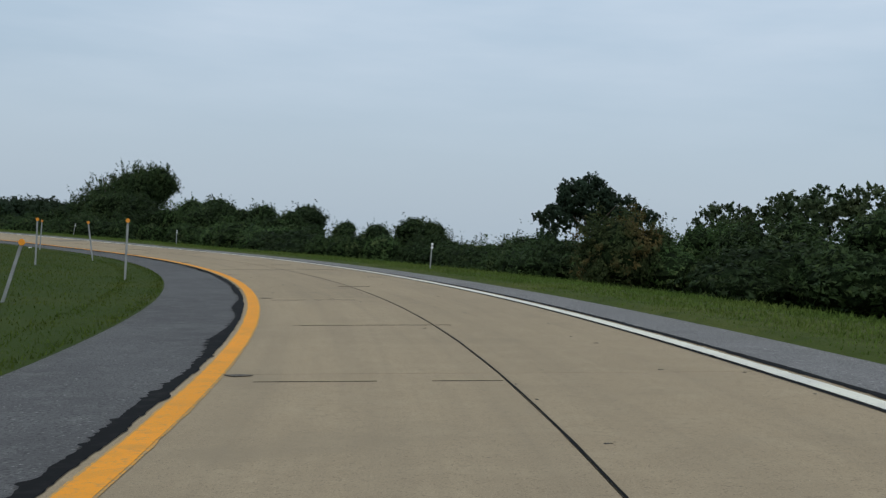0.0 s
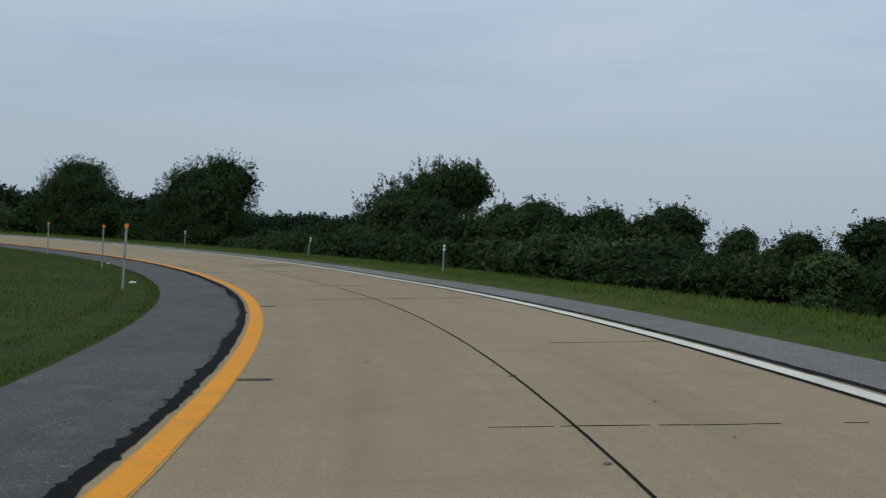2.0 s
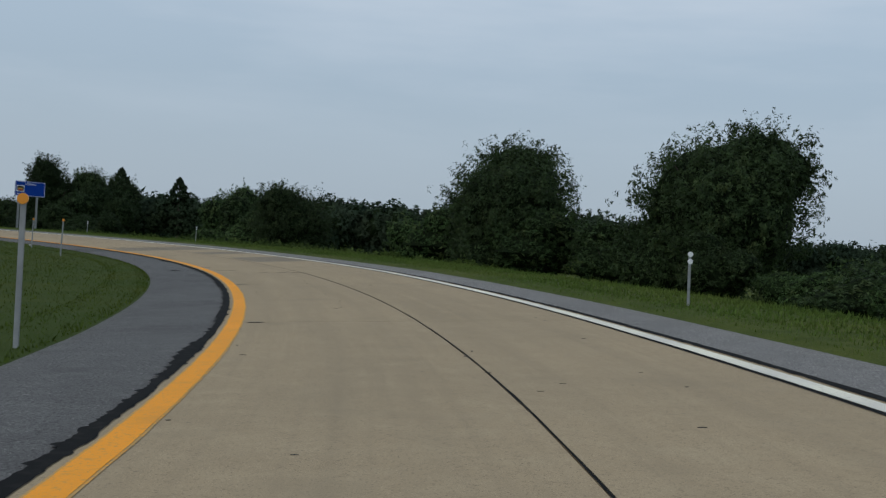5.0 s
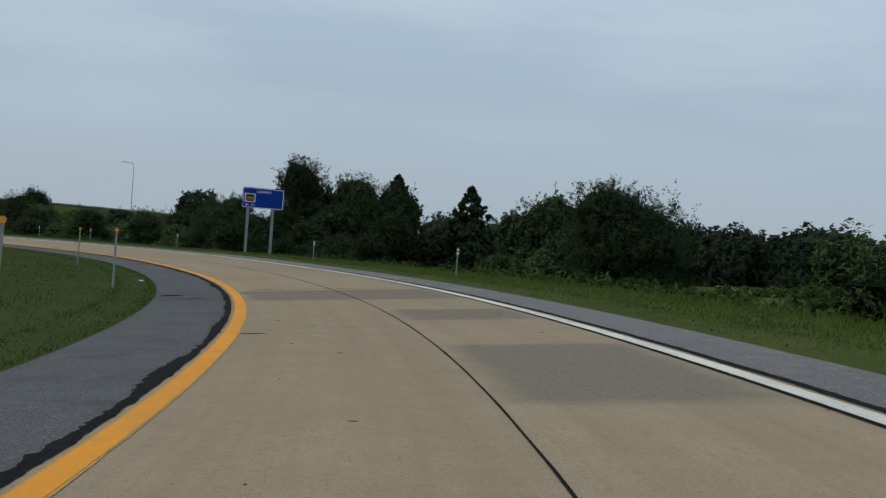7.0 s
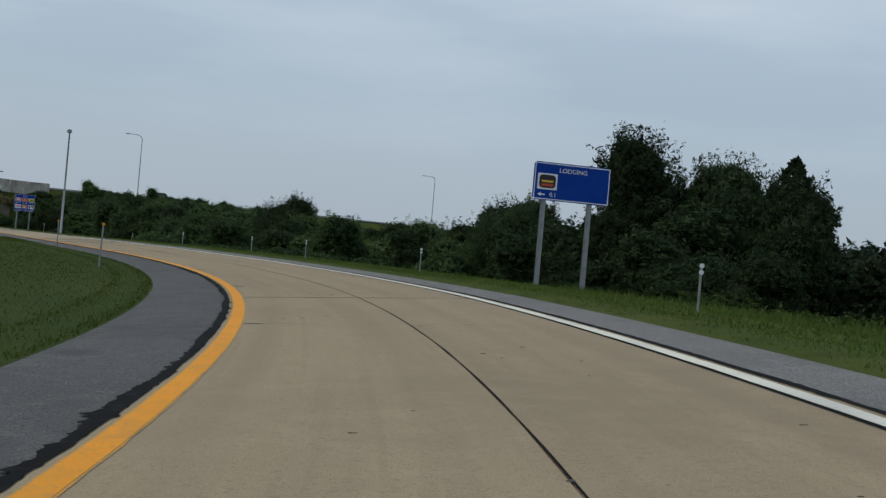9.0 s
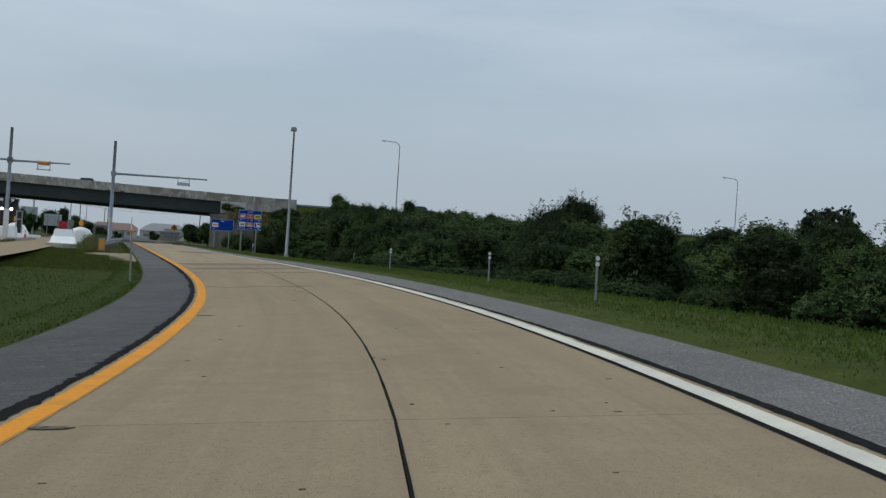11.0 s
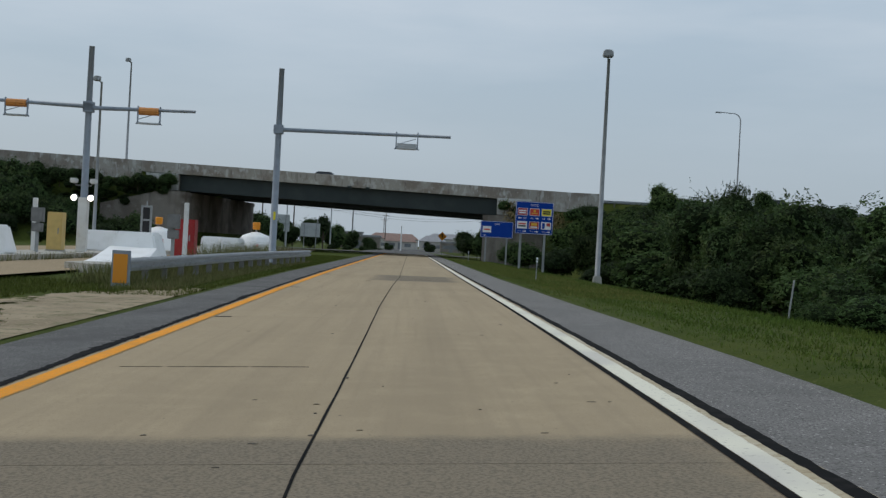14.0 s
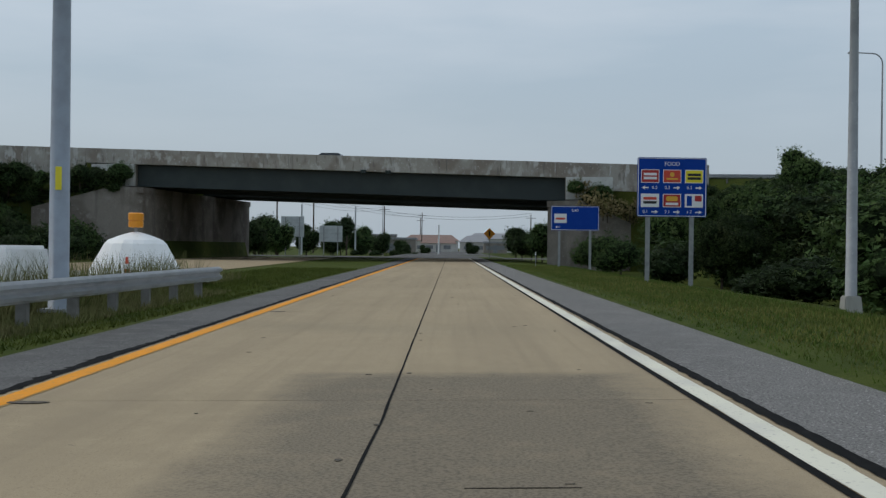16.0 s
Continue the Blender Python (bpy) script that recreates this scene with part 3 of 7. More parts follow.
def seal_edge(s, j):
    """The sealant's shoulder side runs out in tongues; its slab side is chipped."""
    if j == 0:
        return shift_y(s, j) - 0.13 * max(0.0, ragged(s, 0.33, 1.0)) + 0.05 * max(0.0, -ragged(s, 0.33, 1.0)) - 0.06 * abs(ragged(s, 2.1, 5.0)) - 0.10 * max(0.0, ragged(s, 5.7, 9.0)) - 0.05 * max(0.0, ragged(s, 13.0, 12.0))
    return shift_y(s, j) + 0.02 * ragged(s, 1.1, 14.0) + 0.09 * max(0.0, ragged(s, 1.7, 19.0) - 0.22) + 0.05 * max(0.0, ragged(s, 6.3, 23.0))


tagged(ribbon("edge_seal", S0, S1, 0.05, [-2.790, -2.700], M_TAR, dz=0.006, jitter=seal_edge), "ragged black crack sealant between slab and shoulder", "sealant", kind="structure")
tagged(ribbon("edge_seal", S0, S1, 0.12, [2.590, 2.695], M_TAR, dz=0.006, jitter=lambda s, j: white_in(s) + 0.02 * ragged(s, 0.7, 30.0 + j) + 0.018 * ragged(s, 3.7, 40.0 + 5 * j) + 0.012 * ragged(s, 8.0, 50.0 + 5 * j)), "black crack sealant along the outer slab edge", "sealant", kind="structure")
tagged(ribbon("middle_seal", S0, S1, 0.5, [-0.009, 0.009], M_TAR, dz=0.004, jitter=lambda s, j: mid(s) + 0.012 * (1 if j else -1) * max(0.0, noise.noise(Vector((s * 1.3, 9.0, 31))) - 0.3) * 2 + 0.006 * noise.noise(Vector((s * 0.8, j * 3.0, 22)))), "dark sealed lengthwise joint between slab rows", "sealant", kind="structure")

# the inner road to the toll lane, and the cross street beyond the bridge
tagged(ribbon("inner_road", -40, 256, 3.0, [-17.5, -14.0, -10.6], M_CONC, dz=0.06), "pale concrete entry road inside the loop", "road", kind="structure")


# ---- signs, posts, lamps ----
def text_mesh(txt, size, material, parent, x, z, y=0.0, width=None, name="lettering", align='CENTER'):
    cu = bpy.data.curves.new(name, 'FONT')
    cu.body, cu.size, cu.align_x, cu.align_y = txt, size, align, 'CENTER'
    cu.extrude = 0.002
    tmp = bpy.data.objects.new(name, cu)
    scene.collection.objects.link(tmp)
    dg = bpy.context.evaluated_depsgraph_get()
    me = bpy.data.meshes.new_from_object(tmp.evaluated_get(dg))
    bpy.data.objects.remove(tmp)
    if width:
        xs = [v.co.x for v in me.vertices]
        k = width / max(1e-6, max(xs) - min(xs))
        for v in me.vertices:
            v.co.x *= k
    me.materials.clear(); me.materials.append(material)
    ob = new(name, me)
    ob.parent = parent
    ob.matrix_local = pose(x, y, z, 90, 0, 0)
    return ob


def plate(name, x0, x1, z0, z1, y0, y1, material, parent, r=0.0, label=""):
    """A flat plate facing -y with rounded corners."""
    bm = B()
    pts = []
    r = max(r, 0.001)
    for cx, cz, a0 in ((x1 - r, z1 - r, 0), (x0 + r, z1 - r, 90), (x0 + r, z0 + r, 180), (x1 - r, z0 + r, 270)):
        for k in range(5):
            a = radians(a0 + 22.5 * k)
            pts.append((cx + r * math.cos(a), cz + r * math.sin(a)))
    f = [bm.verts.new((x, y0, z)) for x, z in pts]
    b = [bm.verts.new((x, y1, z)) for x, z in pts]
    bm.faces.new(f); bm.faces.new(list(reversed(b)))
    n = len(pts)
    for i in range(n):
        bm.faces.new((f[(i + 1) % n], f[i], b[i], b[(i + 1) % n]))
    bmesh.ops.recalc_face_normals(bm, faces=bm.faces[:])
    return part(name, bm, material, parent, label)


def hpost(parent, x, y, z0, z1, name="post"):
    """A wide-flange steel post."""
    bm = B()
    box(bm, x - 0.07, x + 0.07, y - 0.075, y - 0.063, z0, z1)
    box(bm, x - 0.07, x + 0.07, y + 0.063, y + 0.075, z0, z1)
    box(bm, x - 0.006, x + 0.006, y - 0.063, y + 0.063, z0, z1)
    return part(name, bm, M_POST, parent, "grey steel post")


def arrow(parent, x, z, w, right, y):
    bm = B()
    k = 1 if right else -1
    pts = [(-w / 2, -0.022), (0.05 * w, -0.022), (0.05 * w, -0.07), (w / 2, 0), (0.05 * w, 0.07), (0.05 * w, 0.022), (-w / 2, 0.022)]
    vs = [bm.verts.new((x + k * px, y, z + pz)) for px, pz in pts]
    bm.faces.new(vs if right else vs[::-1])
    return part("arrow", bm, M_SIGNW, parent)


def sign_border(parent, x0, x1, z0, z1, y, t=0.03, inset=0.03):
    bm = B()
    box(bm, x0 + inset, x1 - inset, y, y + 0.002, z1 - inset - t, z1 - inset)
    box(bm, x0 + inset, x1 - inset, y, y + 0.002, z0 + inset, z0 + inset + t)
    box(bm, x0 + inset, x0 + inset + t, y, y + 0.002, z0 + inset + t, z1 - inset - t)
    box(bm, x1 - inset - t, x1 - inset, y, y + 0.002, z0 + inset + t, z1 - inset - t)
    return part("border", bm, M_SIGNW, parent, "white border line")


def lodging_sign():
    t = thing("lodging_sign", -114.45, 134.85, -0.27, LOD_YAW, "blue lodging sign with white border on two steel posts", "road sign")
    w, z0, z1 = 1.37, 2.74, 4.02
    plate("panel", -w, w, z0, z1, -0.02, 0.02, M_BLUE, t, 0.12, "blue reflective panel")
    sign_border(t, -w, w, z0, z1, -0.026)
    text_mesh("LODGING", 0.21, M_SIGNW, t, 0.02, z1 - 0.25, -0.026, 0.98)
    plate("logo_panel", -w + 0.14, -w + 0.84, z0 + 0.36, z1 - 0.38, -0.030, -0.022, M_SIGNW, t, 0.04, "white logo panel")
    plate("logo_shape", -w + 0.20, -w + 0.78, z0 + 0.41, z1 - 0.43, -0.036, -0.031, M_BLACK, t, 0.12, "dark blue arched badge")
    plate("logo_bar", -w + 0.28, -w + 0.70, z0 + 0.60, z0 + 0.67, -0.041, -0.037, M_GOLD, t, 0.01)
    plate("logo_bar", -w + 0.28, -w + 0.70, z0 + 0.47, z0 + 0.55, -0.041, -0.037, M_RED2, t, 0.01)
    arrow(t, -w + 0.30, z0 + 0.19, 0.26, False, -0.027)
    text_mesh("0.1", 0.20, M_SIGNW, t, -w + 0.72, z0 + 0.19, -0.026)
    for x in (-0.93, 0.72):
        hpost(t, x, 0.10, -0.5, z1 - 0.1)
    return t


LOD_YAW = 82.0
lodging_sign()


def delineator(name, double, amber):
    """A flat flexible post with reflector buttons."""
    H = 1.18 if amber else 0.84
    t = thing(name, 0, 0, 0, 0, "pale roadside marker post with round reflectors", "marker post", "marker posts along the ramp")
    bm = B()
    box(bm, -0.022, 0.022, -0.012, 0.012, -0.2, H + 0.02, 0.004)
    part("post", bm, M_POST, t)
    for k in range(2 if double else 1):
        bm = B()
        tube(bm, [(0, -0.035, H - 0.12 * k), (0, -0.012, H - 0.12 * k)], 0.044, 14)
        part("reflector", bm, M_ORANGE if amber else M_REFLW, t, "amber round reflector" if amber else "white round reflector")
    return t


post_w = delineator("marker_post", True, False)
post_a = delineator("marker_post", False, True)
R_POSTS = [39.6, 73.8, 90.5, 105.6, 158.7, 177.2, 199.4, 213.4, 224.5, 238.9, 286.5, 345.0]
R_SIDE = [5.2, 5.3, 5.75, 4.9, 5.5, 5.7, 6.0, 5.4, 5.9, 5.8, 5.4, 5.6]
for i, s in enumerate(R_POSTS):
    p = at(s, R_SIDE[i])
    m = pose(p.x, p.y, p.z, 2 * noise.noise(Vector((s, 0, 0))), 8 if i == 2 else 5 * noise.noise(Vector((s, 3, 0))), yaw_at(s))
    if i == 0:
        post_w.matrix_world = m
    else:
        copy_thing(post_w, m)
L_POSTS = [20.6, 31.0, 41.0, 48.9, 65.2, 80.9, 98.8, 138.8, 152.6, 172.9, 199.3, 226.5]
L_SIDE = [-6.62, -5.1, -7.6, -5.25, -5.0, -4.9, -4.4, -5.85, -5.25, -5.65, -5.4, -4.45]
for i, s in enumerate(L_POSTS):
    p = at(s, L_SIDE[i])
    m = pose(p.x, p.y, p.z - (0.42 if i == 0 else 0), 3 * noise.noise(Vector((s, 0, 5))), (15 if i == 0 else -9 if i == 3 else 6 * noise.noise(Vector((s, 3, 5)))), yaw_at(s))
    if i == 0:
        post_a.matrix_world = m @ Matrix.Scale(1.25, 4)
    else:
        copy_thing(post_a, m)


def food_sign():
    t = thing("food_sign", -237.26, 124.15, -0.95, 97.0, "blue food sign with six logo panels on two posts", "road sign")
    w, z0, z1 = 1.215, 2.62, 4.70
    plate("panel", -w, w, z0, z1, -0.02, 0.02, M_BLUE, t, 0.06, "blue reflective panel")
    sign_border(t, -w, w, z0, z1, -0.026, 0.022, 0.02)
    text_mesh("FOOD", 0.20, M_SIGNW, t, 0, z1 - 0.23, -0.026, 0.52)
    cols, rows = (-0.77, 0.0, 0.77), (z1 - 0.66, z1 - 1.51)
    mats = ((M_RED, M_RED2, M_LEMON), (M_SIGNW, M_RED, M_SIGNW))
    words = ((("0.2", False), ("0.3", True), ("0.3", True)), (("0.1", True), ("2.1", True), ("1.7", True)))
    for r in range(2):
        for c in range(3):
            x, z = cols[c], rows[r]
            plate("logo_panel", x - 0.32, x + 0.32, z - 0.235, z + 0.235, -0.030, -0.022, M_SIGNW, t, 0.02)
            plate("logo_face", x - 0.295, x + 0.295, z - 0.21, z + 0.21, -0.036, -0.031, mats[r][c], t, 0.02)
            txt, right = words[r][c]
            k = 1 if right else -1
            text_mesh(txt, 0.155, M_SIGNW, t, x - 0.16 * k, z - 0.40, -0.026)
            arrow(t, x + 0.17 * k, z - 0.40, 0.24, right, -0.027)
    # plain shapes standing for the logos
    for x, r, col, h in ((-0.77, 0, M_SIGNW, (0.07, -0.07)), (0.77, 0, M_BLACK, (0.06, -0.07)), (-0.77, 1, M_RED2, (0.07,)), (-0.77, 1, M_BLACK, (-0.07,))):
        for d in h:
            plate("logo_bar", x - 0.23, x + 0.23, rows[r] + d - 0.045, rows[r] + d + 0.045, -0.041, -0.037, col, t, 0.01)
    plate("logo_bar", -0.20, 0.20, rows[0] - 0.12, rows[0] - 0.06, -0.041, -0.037, M_GOLD, t, 0.01)
    plate("logo_shape", -0.08, 0.08, rows[0] - 0.02, rows[0] + 0.14, -0.041, -0.037, M_GOLD, t, 0.07)
    plate("logo_shape", -0.20, 0.20, rows[1] - 0.02, rows[1] + 0.15, -0.041, -0.037, M_GOLD, t, 0.05)
    plate("logo_bar", -0.22, 0.22, rows[1] - 0.16, rows[1] - 0.07, -0.041, -0.037, M_SIGNW, t, 0.01)
    plate("logo_shape", 0.80, 1.04, rows[1] - 0.02, rows[1] + 0.18, -0.041, -0.037, M_RED, t, 0.02)
    plate("logo_shape", 0.52, 0.70, rows[1] - 0.18, rows[1] + 0.17, -0.041, -0.037, M_BLUE, t, 0.02)
    for x in (-0.82, 0.72):
        hpost(t, x, 0.10, -0.3, z1 - 0.1)


food_sign()


def gas_sign():
    t = thing("gas_sign", -268.2, 120.5, -0.9, 97.0, "small blue gas sign on two steel posts", "road sign")
    w, z0, z1 = 1.48, 2.55, 4.05
    plate("panel", -w, w, z0, z1, -0.02, 0.02, M_BLUE, t, 0.08, "blue reflective panel")
    sign_border(t, -w, w, z0, z1, -0.026, 0.025, 0.025)
    text_mesh("GAS", 0.24, M_SIGNW, t, 0, z1 - 0.27, -0.026)
    plate("logo_panel", -w + 0.20, -w + 0.96, z0 + 0.45, z1 - 0.48, -0.030, -0.022, M_SIGNW, t, 0.02)
    plate("logo_bar", -w + 0.30, -w + 0.86, z0 + 0.66, z0 + 0.78, -0.036, -0.031, M_RED2, t, 0.02)
    arrow(t, -w + 0.4, z0 + 0.2, 0.28, False, -0.027)
    for x in (-0.95, 0.95):
        hpost(t, x, 0.10, -0.3, z1 - 0.1)


gas_sign()


def lamp_post(x, y, z, h, yaw, arm=0.0, label="tall grey steel lamp post"):
    t = thing("street_lamp", x, y, z, yaw, label, "street lamp", "street lamps")
    bm = B()
    box(bm, -0.27, 0.27, -0.27, 0.27, -0.4, 0.55, 0.03, (0.75, 0.75))
    part("base", bm, M_BCONC, t, "concrete footing")
    bm = B()
    if arm:
        pts, rr = [(0, 0, 0.5), (0, 0, h * 0.5), (0, 0, h - 0.9)], [0.12, 0.09, 0.07]
        for k in range(1, 6):
            a = k / 5 * math.pi / 2
            pts.append((-0.9 * (1 - math.cos(a)), 0, h - 0.9 + 0.9 * math.sin(a))); rr.append(0.06)
        pts.append((-arm, 0, h + 0.06)); rr.append(0.045)
        tube(bm, pts, rr, 10)
        part("pole", bm, M_LAMPP, t, smooth=True)
        bm = B()
        box(bm, -arm - 0.75, -arm + 0.05, -0.16, 0.16, h - 0.04, h + 0.12, 0.04, (0.85, 0.7))
        part("lamp_head", bm, M_POST, t, "grey cobra-head luminaire")
    else:
        tube(bm, [(0, 0, 0.5), (0, 0, h * 0.5), (0, 0, h)], [0.15, 0.115, 0.08], 12)
        part("pole", bm, M_LAMPP, t, smooth=True)
        bm = B()
        tube(bm, [(0, 0, h - 0.15), (-0.12, -0.2, h + 0.12)], 0.05, 8)
        box(bm, -0.40, 0.18, -0.62, -0.12, h + 0.02, h + 0.42, 0.06, (0.8, 0.9))
        part("lamp_head", bm, M_POST, t, "tilted floodlight head")
    return t


lamp_post(-226.05, 127.85, -1.15, 12.4, 97)
lamp_post(-305.2, 147.4, 5.3, 13.1, 97, 2.4, "slender lamp post with a curved arm on the highway")
lamp_post(-329.7, 216.7, 3.4, 15.4, 97, 2.6, "slender lamp post with a curved arm on the highway")


# ---- the overpass: two parallel bridges ----
def deck(name, x0, x1, label):
    """A girder bridge along y from abutment to abutment; x0 is its near edge."""
    t = tagged(new(name), label, "bridge", "overpass bridges")
    ya, yb = 80.0, 123.0
    def slab(bm, xa, xb, za, zb, y0=ya, y1=yb):
        vs = []
        for y in (y0, y1):
            z = hwy_z(y)
            vs += [bm.verts.new(c) for c in ((xa, y, z + za), (xb, y, z + za), (xb, y, z + zb), (xa, y, z + zb))]
        for q in ((3, 2, 1, 0), (4, 5, 6, 7), (0, 1, 5, 4), (1, 2, 6, 5), (2, 3, 7, 6), (3, 0, 4, 7)):
            bm.faces.new([vs[i] for i in q])
        bmesh.ops.recalc_face_normals(bm, faces=bm.faces[:])
        return bm
    part("deck", slab(B(), x1, x0, 0.0, 0.28), M_BCONC, t)
    n = 5
    for i in range(n):
        x = x0 - 0.55 - (x0 - x1 - 1.1) * i / (n - 1)
        gd = part("girder", slab(B(), x - 0.012, x + 0.012, -1.72, 0.0, 84.2, 119.6), M_GIRDER, t, "dark green steel girder")
        part("flange", slab(B(), x - 0.24, x + 0.24, -1.80, -1.72, 84.2, 119.6), M_GIRDER, gd)
        part("flange", slab(B(), x - 0.20, x + 0.20, -0.05, -0.001, 84.2, 119.6), M_GIRDER, gd)
    for edge in (x0, x1):
        k = 1 if edge == x0 else -1
        y = ya
        while y < yb - 0.1:
            y2 = min(y + 4.3, yb)
            bm = slab(B(), edge - k * 0.38, edge + k * 0.06, 0.02, 1.22, y + 0.012, y2 - 0.012)
            part("parapet_panel", bm, M_PARAPET, t, "stained concrete parapet")
            y = y2
    return t


span = deck("bridge", -288.7, -302.5, "steel girder bridge with stained concrete parapet")
for y in (103.4, 105.4):
    bm = B(); box(bm, -288.66, -288.34, y - 0.22, y + 0.22, hwy_z(y) - 0.16, hwy_z(y) + 0.12, 0.02)
    part("drain_outlet", bm, M_GIRDER, span, "dark drain outlet under the parapet")
deck("bridge", -305.2, -317.0, "second girder bridge behind the first")


def abutment(y_face, side):
    """The wall under the bridge ends, with its flared near wing; side +1 stands at larger y."""
    t = tagged(new("abutment"), "weathered concrete abutment with a sloping wing wall", "abutment", "bridge abutments")
    zt = hwy_z(y_face)
    yb = y_face + side * 1.2
    bm = B(); box(bm, -317.6, -287.2, min(y_face, yb), max(y_face, yb), -1.6, zt - 1.95, 0.03)
    part("wall", bm, M_ABUT, t)
    for xa, xb in ((-302.6, -288.9), (-317.2, -305.1)):
        bm = B(); y1, y2 = y_face + side * 1.3, y_face + side * 4.2
        box(bm, xa, xb, min(y1, y2), max(y1, y2), zt - 2.3, zt - 0.05)
        part("back_wall", bm, M_ABUT, t)
    # near wing, falling away from the ramp
    bm = B()
    x0 = -287.15
    end = 9.5 if side < 0 else 6.4
    pr = [(y_face + side * 0.1, zt - 1.95), (y_face + side * 2.6, zt - 1.85), (y_face + side * end, zt - 3.6), (y_face + side * end, -1.8), (y_face + side * 0.1, -1.8)]
    f = [bm.verts.new((x0 + 0.15 * 0, y, z)) for y, z in pr]
    b = [bm.verts.new((x0 - 0.7, y, z)) for y, z in pr]
    bm.faces.new(f); bm.faces.new(list(reversed(b)))
    for i in range(len(pr)):
        bm.faces.new((f[(i + 1) % len(pr)], f[i], b[i], b[(i + 1) % len(pr)]))
    bmesh.ops.recalc_face_normals(bm, faces=bm.faces[:])
    part("wing_wall", bm, M_ABUT, t, "stained concrete wing wall")
    # coping course and pilaster
    bm = B(); box(bm, -317.8, -287.0, min(y_face - side * 0.06, y_face + side * 0.5), max(y_face - side * 0.06, y_face + side * 0.5), zt - 2.42, zt - 1.93, 0.02)
    part("coping", bm, M_ABUT, t)
    # pale end block of the parapet
    bm = B()
    y1, y2 = y_face + side * 1.35, y_face + side * 5.0
    box(bm, -289.0, -288.52, min(y1, y2), max(y1, y2), zt - 1.75, zt + 0.03, 0.02)
    part("end_block", bm, M_SIGNBACKC, t, "pale concrete end block")
    return t


M_SIGNBACKC = mat("pale concrete", (0.56, 0.56, 0.53), 0.9, 0, [(1.2, (0.47, 0.47, 0.44), 0.45, 0.65), (8, (0.38, 0.37, 0.34), 0.62, 0.75)], 0.2, 20)
abutment(118.2, 1)
abutment(85.6, -1)


def highway():
    """The carriageway on the embankment either side of the bridges, with its edge barrier."""
    for y0, y1, nm in ((123.0, 400.0, "highway"), (-60.0, 80.0, "highway")):
        verts, faces = [], []
        n = 60
        for i in range(n + 1):
            y = y0 + (y1 - y0) * i / n
            x = hwy_x(y)
            for dx in (-0.3, -15.0, -29.0):
                verts.append((x + dx - 0.6, y, hwy_z(y) + (0.33 if y > 125 or y < 78 else 0.28)))
        for i in range(n):
            for j in range(2):
                a = i * 3 + j
                faces.append((a, a + 3, a + 4, a + 1))
        tagged(raw_ob(nm, verts, faces, M_ASPH), "elevated highway carriageway on its embankment", "road", kind="structure")


highway()


def wall_run(y0, y1):
    t = tagged(new("parapet_wall"), "stained concrete parapet wall on the embankment", "wall")
    y = y0
    while y < y1 - 0.1:
        y2 = min(y + 4.3, y1)
        bm = B()
        vs = []
        for yy in (y + 0.012, y2 - 0.012):
            z = hwy_z(yy)
            vs += [bm.verts.new(c) for c in ((-289.0, yy, z - 0.9), (-288.62, yy, z - 0.9), (-288.62, yy, z + 1.22), (-289.0, yy, z + 1.22))]
        for q in ((3, 2, 1, 0), (4, 5, 6, 7), (0, 1, 5, 4), (1, 2, 6, 5), (2, 3, 7, 6), (3, 0, 4, 7)):
            bm.faces.new([vs[i] for i in q])
        bmesh.ops.recalc_face_normals(bm, faces=bm.faces[:])
        part("wall_panel", bm, M_PARAPET, t)
        y = y2


wall_run(123.0, 130.6)
wall_run(32.0, 80.0)


def rail_run(name, pts, rail_z, label, post_gap, group, posts=True, steel=M_GALV):
    """A W-beam guard rail along points (x, y, ground z)."""
    t = tagged(new(name), label, "guard rail", group)
    prof = [(0.0, 0.155), (0.075, 0.11), (0.085, 0.06), (0.01, 0.015), (0.01, -0.015), (0.085, -0.06), (0.075, -0.11), (0.0, -0.155)]
    pts = [Vector(p) for p in pts]
    lens = [0.0]
    for a, b in zip(pts, pts[1:]):
        lens.append(lens[-1] + (b - a).length)
    def along(d):
        for i in range(len(pts) - 1):
            if d <= lens[i + 1] or i == len(pts) - 2:
                q = (d - lens[i]) / (lens[i + 1] - lens[i])
                return pts[i].lerp(pts[i + 1], q), (pts[i + 1] - pts[i]).normalized()
    bm = B()
    prev = None
    n = max(2, int(lens[-1] / 1.0))
    for i in range(n + 1):
        p, d = along(lens[-1] * i / n)
        side = Vector((d.y, -d.x, 0)).normalized()
        ring = [bm.verts.new(p + side * o + Vector((0, 0, rail_z + h))) for o, h in prof]
        if prev:
            for k in range(len(ring) - 1):
                bm.faces.new((prev[k], prev[k + 1], ring[k + 1], ring[k]))
        prev = ring
    bmesh.ops.solidify(bm, geom=bm.faces[:], thickness=0.004)
    part("rail", bm, steel, t, "W-shaped steel rail")
    if posts:
        d = 0.3
        while d < lens[-1]:
            p, dr = along(d)
            side = Vector((dr.y, -dr.x, 0)).normalized()
            c = p - side * 0.12
            bm = B()
            box(bm, -0.06, 0.06, -0.075, 0.075, -0.3, rail_z + 0.14)
            bm.transform(Matrix.Translation(c) @ Matrix.Rotation(math.atan2(dr.y, dr.x), 4, 'Z'))
            part("post", bm, M_RPOST, t)
            d += post_gap
    return t


ys = [128.0 + 8 * i for i in range(34)]
rail_run("guard_rail", [(hwy_x(y) - 0.6, y, hwy_z(y) + 0.05) for y in ys], 0.42, "long galvanised guard rail on the highway's edge", 3.81, "guard rails")
rail_run("guard_rail", [(hwy_x(y) - 0.6, y, hwy_z(y) + 0.05) for y in (31.0, 0.0, -50.0)], 0.42, "galvanised guard rail on the highway's edge", 3.81, "guard rails")


# ---- plants ----
RNG = np.random.default_rng(7)


